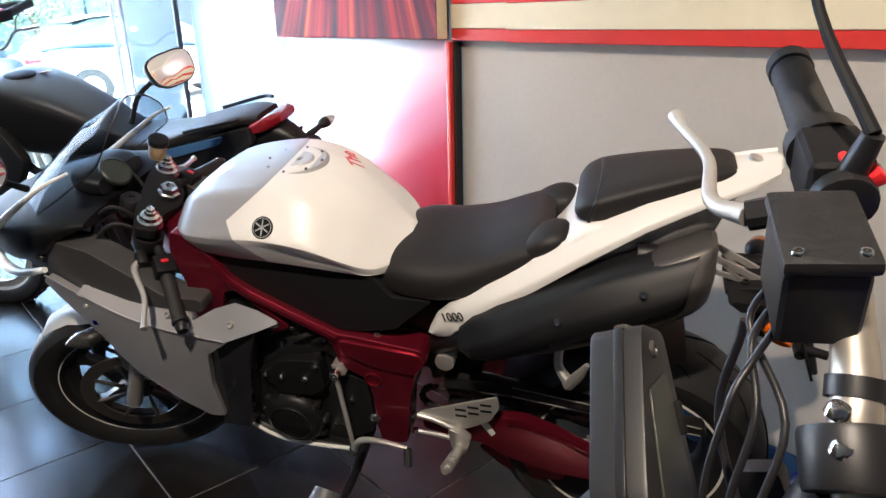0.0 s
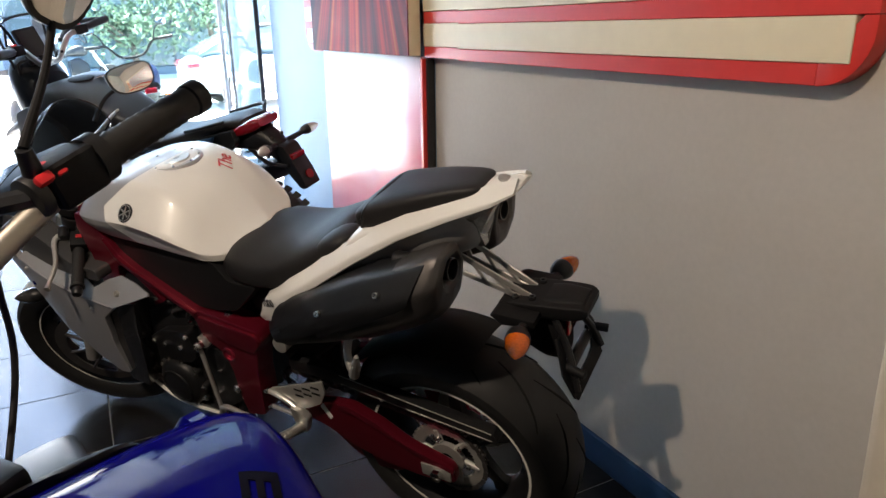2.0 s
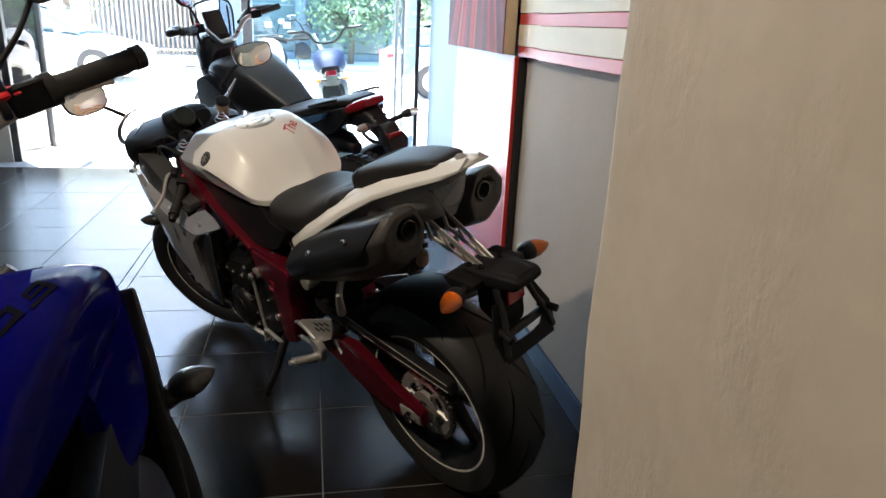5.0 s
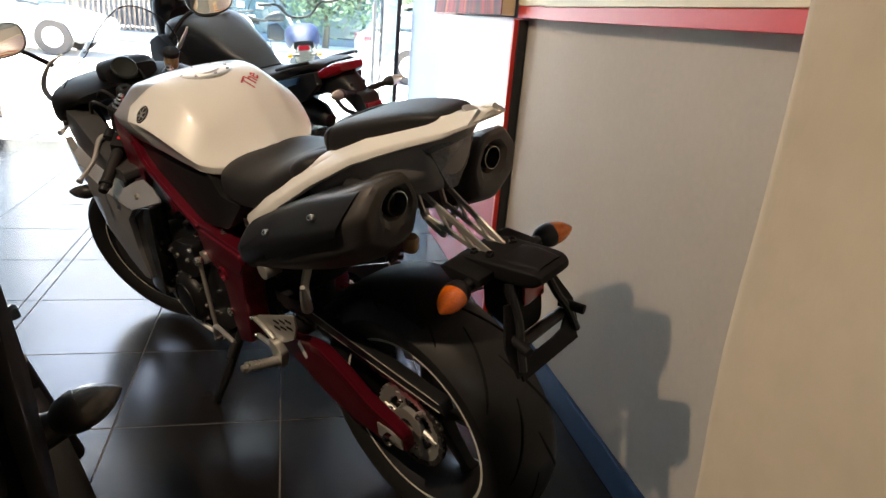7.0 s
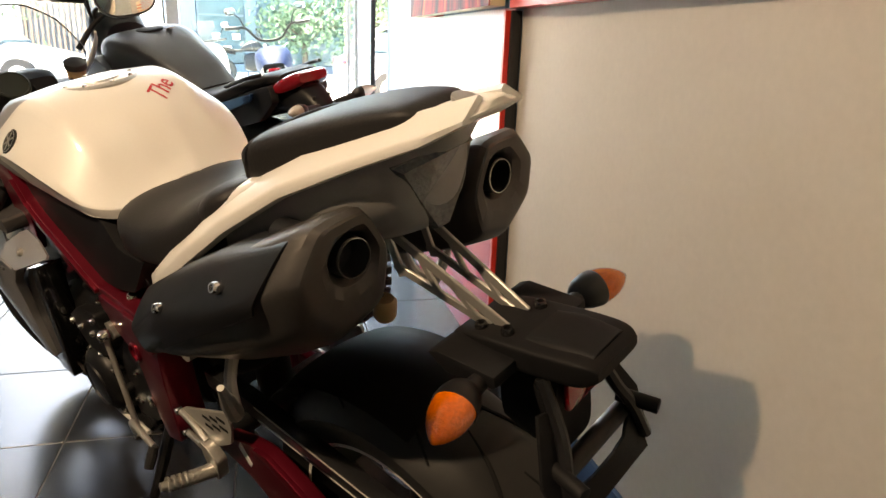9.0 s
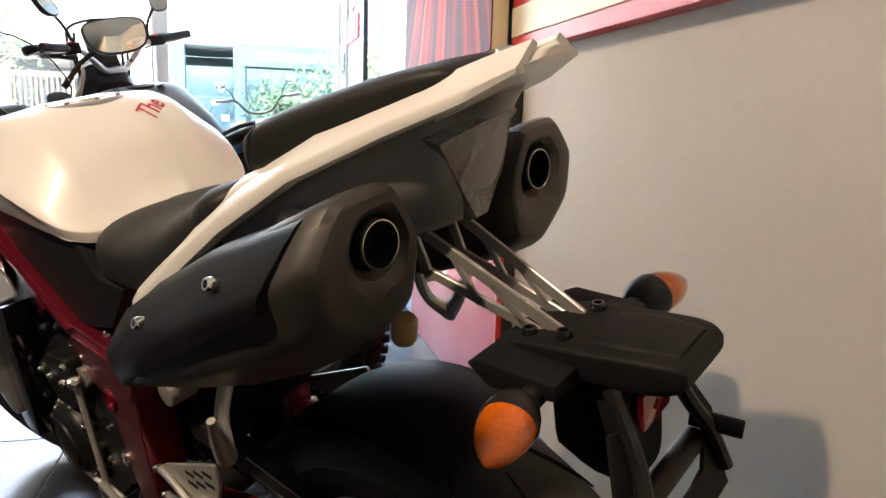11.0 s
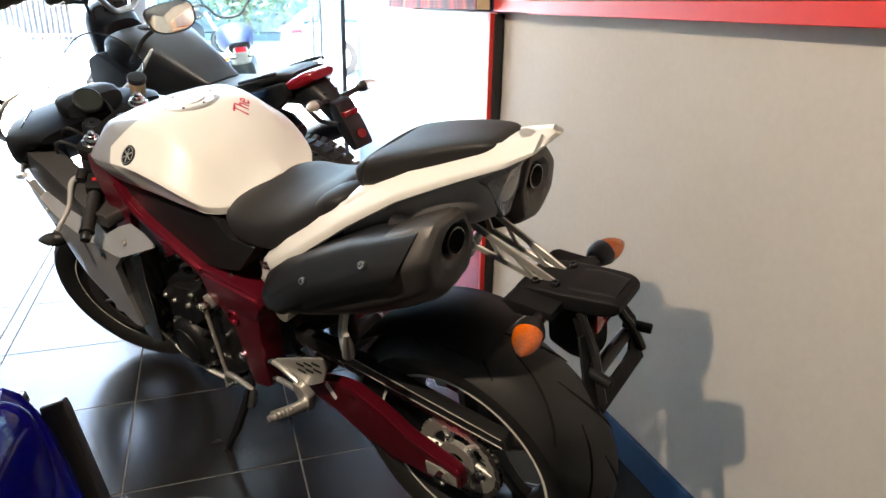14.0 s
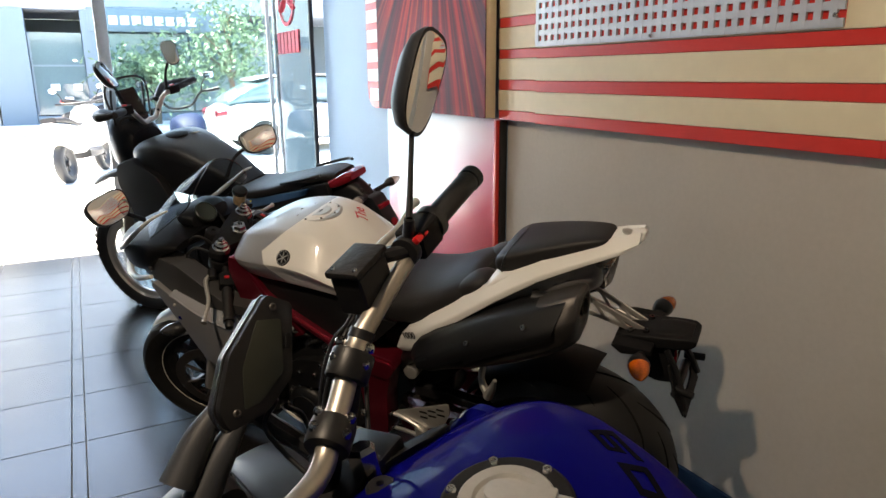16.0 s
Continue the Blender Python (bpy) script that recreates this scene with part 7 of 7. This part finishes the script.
    part("navigation_rail", tube([(1.15, -0.11, 1.20), (1.14, -0.11, 1.40), (1.14, 0.11, 1.40), (1.15, 0.11, 1.20)], 0.006, 8), "black", bike)
    for k in range(3):
        part("cable", tube([(1.02, 0.05 - 0.06 * k, 1.24), (1.12, 0.10 - 0.1 * k, 1.22), (1.14, 0.08 - 0.08 * k, 1.08), (1.06, 0.05 - 0.05 * k, 0.98)], 0.007, 8), "rubber", bike)
    part("engine", hull([(1.02, 0.36, 0.62, 0.14), (0.88, 0.30, 0.74, 0.17), (0.70, 0.30, 0.78, 0.17), (0.55, 0.36, 0.66, 0.13)], per=3, n=24, top=5, low=5), "engine", bike)
    part("exhaust", tube([(0.60, -0.17, 0.40), (0.40, -0.19, 0.48), (0.10, -0.20, 0.62), (-0.18, -0.20, 0.74)], [0.03, 0.035, 0.05, 0.052], 16), "engine", bike)
    part("grab_rail", tube([(0.05, 0.13, 0.97), (-0.12, 0.145, 1.01), (-0.18, 0.12, 1.02)], 0.007, 10), "black", bike)
    part("grab_rail", tube([(0.05, -0.13, 0.97), (-0.12, -0.145, 1.01), (-0.18, -0.12, 1.02)], 0.007, 10), "black", bike)
    part("side_stand", tube([(0.66, 0.14, 0.36), (0.72, 0.24, 0.14), (0.74, 0.262, 0.056)], 0.012, 10), "black", bike)
    part("shock_linkage", tube([(0.40, 0, 0.75), (0.34, 0, 0.42)], 0.035, 12), "black", bike)
    for s in (-1, 1):
        part("passenger_peg_bracket", tube([(0.35, s * 0.12, 0.72), (0.16, s * 0.16, 0.62), (0.22, s * 0.17, 0.56)], 0.012, 8), "black", bike)


def build_street_bike(m, paint, label):
    bike = thing("parked_motorcycle", label, "motorcycle", m, group="motorcycles outside the window")
    wheel(bike, Matrix.Translation((0, 0, 0.31)), 0.31, 0.16, 0.21, 0.09, tape=False)
    wheel(bike, Matrix.Translation((1.38, 0, 0.30)), 0.30, 0.12, 0.21, 0.078, tape=False, name="front_wheel")
    part("tank", hull([(0.94, 0.84, 0.98, 0.12), (0.84, 0.80, 1.05, 0.17), (0.70, 0.80, 1.05, 0.17), (0.55, 0.80, 0.98, 0.13), (0.44, 0.80, 0.88, 0.08)], per=3, n=24), paint, bike)
    part("seat", hull([(0.48, 0.78, 0.84, 0.10), (0.30, 0.77, 0.83, 0.13), (0.10, 0.80, 0.88, 0.12), (-0.10, 0.84, 0.92, 0.09)], per=3, n=20, top=4, low=4), "seat", bike)
    part("tail", hull([(0.30, 0.70, 0.80, 0.09), (0.05, 0.76, 0.86, 0.09), (-0.20, 0.84, 0.90, 0.05)], per=3, n=16), "black_matte", bike)
    part("tail_light", box(-0.225, -0.19, -0.05, 0.05, 0.84, 0.885, 0.006), "red_lens", bike)
    part("engine", hull([(0.92, 0.34, 0.62, 0.14), (0.74, 0.30, 0.76, 0.17), (0.52, 0.36, 0.70, 0.12)], per=3, n=20, top=5, low=5), "engine", bike)
    bars = part("handlebar", tube([(0.82, 0.38, 1.25), (0.90, 0.22, 1.24), (0.97, 0.10, 1.12), (0.97, -0.10, 1.12), (0.90, -0.22, 1.24), (0.82, -0.38, 1.25)], 0.013, 12), "black_matte", bike)
    for s in (-1, 1):
        part("fork_leg", cyl((1.02, s * 0.095, 0.98), (1.38, s * 0.085, 0.30), 0.026), "alloy", bike)
        rear_mirror(bars, (0.89, s * 0.22, 1.24), (0.91, s * 0.26, 1.34), (0.89, s * 0.33, 1.40), (-1, 0, 0.3), 0.055, 0.035)
        part("grip", cyl((0.862, s * 0.27, 1.245), (0.818, s * 0.40, 1.252), 0.018, bev=0.003), "rubber", bars)
        indicator(bike, (-0.16, s * 0.05, 0.80), (-0.17, s * 0.12, 0.80), 0.02, "orange", axis=(-0.8, s * 0.6, 0))
    part("headlamp", hull([(1.06, 0.82, 1.00, 0.09), (1.16, 0.84, 0.98, 0.07)], per=2, n=18), "black_gloss", bike)
    part("side_stand", tube([(0.60, 0.14, 0.34), (0.66, 0.23, 0.03)], 0.012, 8), "black", bike)
    return bike


def build_scooter(m, paint, label):
    sc = thing("scooter", label, "scooter", m)
    wheel(sc, Matrix.Translation((0, 0, 0.27)), 0.27, 0.14, 0.17, 0.09, tape=False)
    wheel(sc, Matrix.Translation((1.45, 0, 0.27)), 0.27, 0.12, 0.17, 0.08, tape=False, name="front_wheel")
    part("rear_body", hull([(0.55, 0.35, 0.72, 0.16), (0.30, 0.40, 0.78, 0.20), (0.0, 0.48, 0.82, 0.18), (-0.30, 0.62, 0.84, 0.10)], per=3, n=24), paint, sc)
    part("seat", hull([(0.62, 0.74, 0.79, 0.12), (0.35, 0.74, 0.80, 0.16), (0.10, 0.79, 0.88, 0.15), (-0.22, 0.83, 0.90, 0.10)], per=3, n=20, top=4, low=4), "seat", sc)
    part("floor_board", hull([(1.05, 0.28, 0.40, 0.18), (0.80, 0.27, 0.38, 0.20), (0.50, 0.28, 0.42, 0.18)], per=2, n=16, top=4, low=4), "black", sc)
    part("front_shield", hull([(1.02, 0.38, 0.98, 0.20), (1.14, 0.40, 1.02, 0.24), (1.30, 0.46, 0.96, 0.20), (1.44, 0.56, 0.80, 0.10)], per=3, n=24), paint, sc)
    bars = part("handlebar", tube([(1.00, 0.34, 1.06), (1.06, 0.12, 1.05), (1.06, -0.12, 1.05), (1.00, -0.34, 1.06)], 0.018, 12), "black", sc)
    for s in (-1, 1):
        rear_mirror(bars, (1.04, s * 0.22, 1.06), (1.05, s * 0.27, 1.18), (1.03, s * 0.34, 1.26), (-1, 0, 0), 0.06, 0.04)
    part("windscreen", loft([[(1.22 - 0.02 * abs(k), 0.045 * k, 1.0) for k in range(-4, 5)], [(1.10 - 0.02 * abs(k), 0.042 * k, 1.34) for k in range(-4, 5)]], closed=False, caps=False), "screen", sc)
    part("side_stand", tube([(0.55, 0.12, 0.30), (0.56, 0.20, 0.02)], 0.012, 8), "black", sc)


def build_car(m, label):
    car = thing("parked_car", label, "car", m, group="parked cars on the street")
    part("body", hull([(2.10, 0.32, 0.62, 0.62), (1.95, 0.25, 0.72, 0.80), (1.2, 0.22, 0.86, 0.86), (0.6, 0.22, 0.92, 0.88), (-0.8, 0.22, 0.95, 0.88), (-1.7, 0.25, 0.95, 0.84), (-2.05, 0.34, 0.80, 0.70)], per=4, n=32, top=4, low=5, shoulder=0.6), "car_silver", car, "silver car body")
    part("cabin", hull([(1.05, 0.86, 0.93, 0.74), (0.55, 0.88, 1.28, 0.66), (0.1, 0.90, 1.42, 0.62), (-0.8, 0.90, 1.42, 0.62), (-1.4, 0.90, 1.25, 0.64), (-1.85, 0.90, 0.98, 0.66)], per=4, n=28, top=5, low=5), "shop_glass", car, "dark car windows")
    part("roof", hull([(0.45, 1.33, 1.39, 0.56), (0.1, 1.41, 1.45, 0.58), (-0.8, 1.41, 1.45, 0.58), (-1.3, 1.33, 1.38, 0.56)], per=3, n=24, top=4, low=4), "car_silver", car)
    for x in (1.3, -1.25):
        for s in (-1, 1):
            w = part("wheel", lathe([(0.0001, -0.09), (0.18, -0.09), (0.19, -0.06), (0.19, 0.06), (0.18, 0.09), (0.0001, 0.09)], (x, s * 0.78, 0.32), (0, 1, 0), 24), "alloy", car)
            part("tyre", lathe([(0.19, -0.10), (0.30, -0.10), (0.32, -0.07), (0.32, 0.07), (0.30, 0.10), (0.19, 0.10)], (x, s * 0.78, 0.32), (0, 1, 0), 32, closed=True), "rubber", w)
    for s in (-1, 1):
        part("headlight", hull([(2.05, 0.60, 0.68, 0.13, s * 0.55), (1.88, 0.62, 0.72, 0.14, s * 0.62)], per=2, n=14), "clear_lens", car)
        part("tail_lamp", hull([(-2.06, 0.70, 0.82, 0.12, s * 0.58), (-1.90, 0.70, 0.84, 0.12, s * 0.66)], per=2, n=14), "red_lens", car)
        part("wing_mirror", hull([(0.85, 0.92, 1.02, 0.05, s * 0.94), (0.72, 0.90, 1.04, 0.07, s * 0.95)], per=2, n=12), "car_silver", car)


def build_tree(x, y, h, seed):
    rng = random.Random(seed)
    t = thing("street_tree", "leafy green street tree with thin trunk", "tree", Matrix.Translation((x, y, 0.11 if x < -18.6 else -0.03)), group="trees along the street")
    part("trunk", tube([(0, 0, 0), (0.04, 0.03, h * 0.3), (0.0, -0.03, h * 0.55), (0.05, 0.0, h * 0.8)], [0.10, 0.08, 0.06, 0.03], 10), "bark", t)
    for k in range(7):
        a, z = rng.uniform(0, 6.28), h * rng.uniform(0.40, 0.7)
        part("limb", tube([(0, 0, z), (0.4 * math.cos(a), 0.4 * math.sin(a), z + 0.25), (0.9 * math.cos(a), 0.9 * math.sin(a), z + 0.6)], [0.035, 0.025, 0.01], 7), "bark", t)
    vs, fs = [], []
    for k in range(2600):
        c = Vector((rng.gauss(0, 0.62), rng.gauss(0, 0.62), h * 0.72 + rng.gauss(0, 0.20) * h))
        if noise.noise(c * 1.7) < -0.12:
            continue
        u = Vector((rng.uniform(-1, 1), rng.uniform(-1, 1), rng.uniform(-1, 1))).normalized()
        w = u.orthogonal().normalized()
        s = rng.uniform(0.05, 0.10)
        i = len(vs)
        vs += [c - u * s, c + w * s * 0.5, c + u * s, c - w * s * 0.5 + u.cross(w) * s * 0.2]
        fs.append((i, i + 1, i + 2, i + 3))
    me = bpy.data.meshes.new("crown")
    me.from_pydata(vs, [], fs)
    me.materials.append(M["leaf"])
    ob = new("crown", me)
    ob.parent = t
    tagged(ob, kind="stuff")


def build_street():
    structure("ground", box(-60, -5.22, -60, 60, -0.15, -0.02), "street", "pale sunlit street paving", "ground")
    structure("pavement", box(-24.0, -18.6, -50, 50, -0.02, 0.13, 0.01), "street", "raised pavement before the shops opposite", "pavement")
    h = thing("shop_building", "grey building across the street with a dark glazed shopfront", "building", Matrix.Translation((-21.0, 0, 0.13)))
    part("upper_wall", box(-4, 0.0, -1.2, 12, 3.05, 9.0, 0.02), "facade", h)
    part("column", box(-0.5, 0.10, -1.45, -0.62, 0, 3.05, 0.01), "shop_blue", h, "blue-grey column")
    part("column", box(-0.5, 0.10, 0.72, 1.05, 0, 3.05, 0.01), "shop_blue", h)
    part("column", box(-0.5, 0.10, 6.0, 6.5, 0, 3.05, 0.01), "shop_blue", h)
    part("back_wall", box(-4.2, -4.0, -1.45, 12, 0, 3.05), "shop_blue", h)
    part("side_wall", box(-4.0, -0.5, -1.45, -1.3, 0, 3.05), "shop_blue", h)
    part("plinth", box(-0.3, 0.12, -0.6, 6.0, 0, 0.22, 0.01), "shop_blue", h)
    for y0, y1 in ((-0.60, 0.70), (1.07, 3.5), (3.56, 5.98)):
        win = part("shop_window", box(-0.12, -0.06, y0, y1, 0.25, 2.45), "shop_glass", h, "dark shop window glass")
        part("window_frame", box(-0.06, -0.02, y0, y0 + 0.05, 0.25, 2.45), "shop_blue", win)
        part("window_frame", box(-0.06, -0.02, y0, y1, 1.55, 1.60), "shop_blue", win)
    sign = thing("shop_sign", "dark blue shop sign with white block lettering", "sign", Matrix.Translation((-20.86, 2.55, 2.93)))
    part("board", box(-0.04, 0.0, -1.65, 1.9, -0.30, 0.32, 0.01), "shop_blue", sign)
    for k in range(8):
        part("bar", box(0.001, 0.02, -1.12 + 0.30 * k, -0.90 + 0.30 * k, -0.12, 0.12), "sign_white", sign, "white letter block")
    for y, z in ((-0.20, 0.9), (0.1, 0.55), (0.35, 0.9)):
        part("display_shelf", box(-0.03, 0.02, y, y + 0.22, z, z + 0.18, 0.01), "sign_white", h)
    g = thing("corner_building", "pale building with a brown slatted gate", "building", Matrix.Translation((-21.0, 0, 0.13)))
    part("wall", box(-4, 0.05, -14, -1.5, 2.45, 9.0, 0.02), "facade_light", g)
    part("pier", box(-0.5, 0.06, -2.15, -1.5, 0, 2.45, 0.01), "facade_light", g)
    part("pier", box(-0.5, 0.06, -6.0, -5.1, 0, 2.45, 0.01), "facade_light", g)
    part("dark_room", box(-4.0, -3.8, -14, -1.5, 0, 2.45), "facade", g)
    gate = part("gate", box(-0.08, -0.02, -5.1, -2.15, 1.95, 2.1, 0.005), "brown", g, "brown slatted metal gate")
    for k in range(22):
        part("slat", box(-0.07, -0.03, -5.06 + 0.134 * k, -5.0 + 0.134 * k, 0.02, 1.95, 0.004), "brown", gate)
    f = thing("far_building", "pale far building closing the street", "building", Matrix.Translation((-21.0, 0, 0.13)))
    part("wall", box(-4, 0.0, 12.2, 34, 0, 10.0, 0.02), "facade_light", f)
    for k in range(5):
        for j in range(3):
            part("window", box(-0.02, 0.03, 13.5 + 4 * k, 15.3 + 4 * k, 1.2 + 2.9 * j, 2.9 + 2.9 * j), "shop_glass", f)
    # the first two trees stand in for greenery reflected in the shop glass
    build_tree(-19.4, 2.3, 1.9, 1)
    build_tree(-18.7, 4.2, 2.9, 2)
    build_tree(-16.0, 9.5, 4.6, 3)
    build_tree(-17.0, -4.5, 4.4, 4)
    build_car(pose(-12.5, 4.6, -0.02, 0, 0, 92), "silver car parked along the street")
    build_car(pose(-14.0, -4.2, -0.02, 0, 0, 88), "silver car parked before the gate")
    build_street_bike(pose(-5.60, 1.45, -0.02, -8, 0, 179), "blue_dark", "dark blue naked motorcycle parked behind the glass")
    build_street_bike(pose(-17.8, 0.25, 0.13 - 0.15, -8, 0, 100), "black", "small dark motorcycle across the street")
    build_scooter(pose(-6.6, -1.9, -0.02, -6, 0, 250), "silver", "grey scooter parked at the door")
    build_scooter(pose(-9.5, 0.15, -0.02, -6, 0, 160), "white", "white scooter standing in the sun")


def build_tiles():
    """Square slate tiles with pale joints; a narrow row runs along the room."""
    size, joint = 0.4649, 0.0038
    floor = bpy.data.objects["floor"]
    ys = []
    yy = 1.1448
    while yy < 2.1:
        ys.append((yy, min(yy + size, 2.07)))
        yy += size
    yy = 1.1448
    for k in range(2):
        ys.append((yy - size, yy))
        yy -= size
    ys.append((yy - 0.050, yy))
    yy -= 0.050
    while yy > -3.4:
        ys.append((max(yy - size, -3.4), yy))
        yy -= size
    cache = {}
    for y0, y1 in ys:
        x = -0.7465 - 9 * size
        while x < 3.2:
            x0, x1 = x, min(x + size, 3.2)
            x += size
            w, d = round(x1 - x0 - joint, 4), round(y1 - y0 - joint, 4)
            if (w, d) not in cache:
                bm = box(-w / 2, w / 2, -d / 2, d / 2, -0.008, 0.0, 0.0012, 1)
                cache[w, d] = mesh_of(bm, "tile", M["tile"])
            ob = new("tile", cache[w, d])
            ob.parent = floor
            ob.location = ((x0 + x1) / 2, (y0 + y1) / 2, 0.0)


build_blue_naked_bike()
build_adventure_bike()
build_street()
build_tiles()
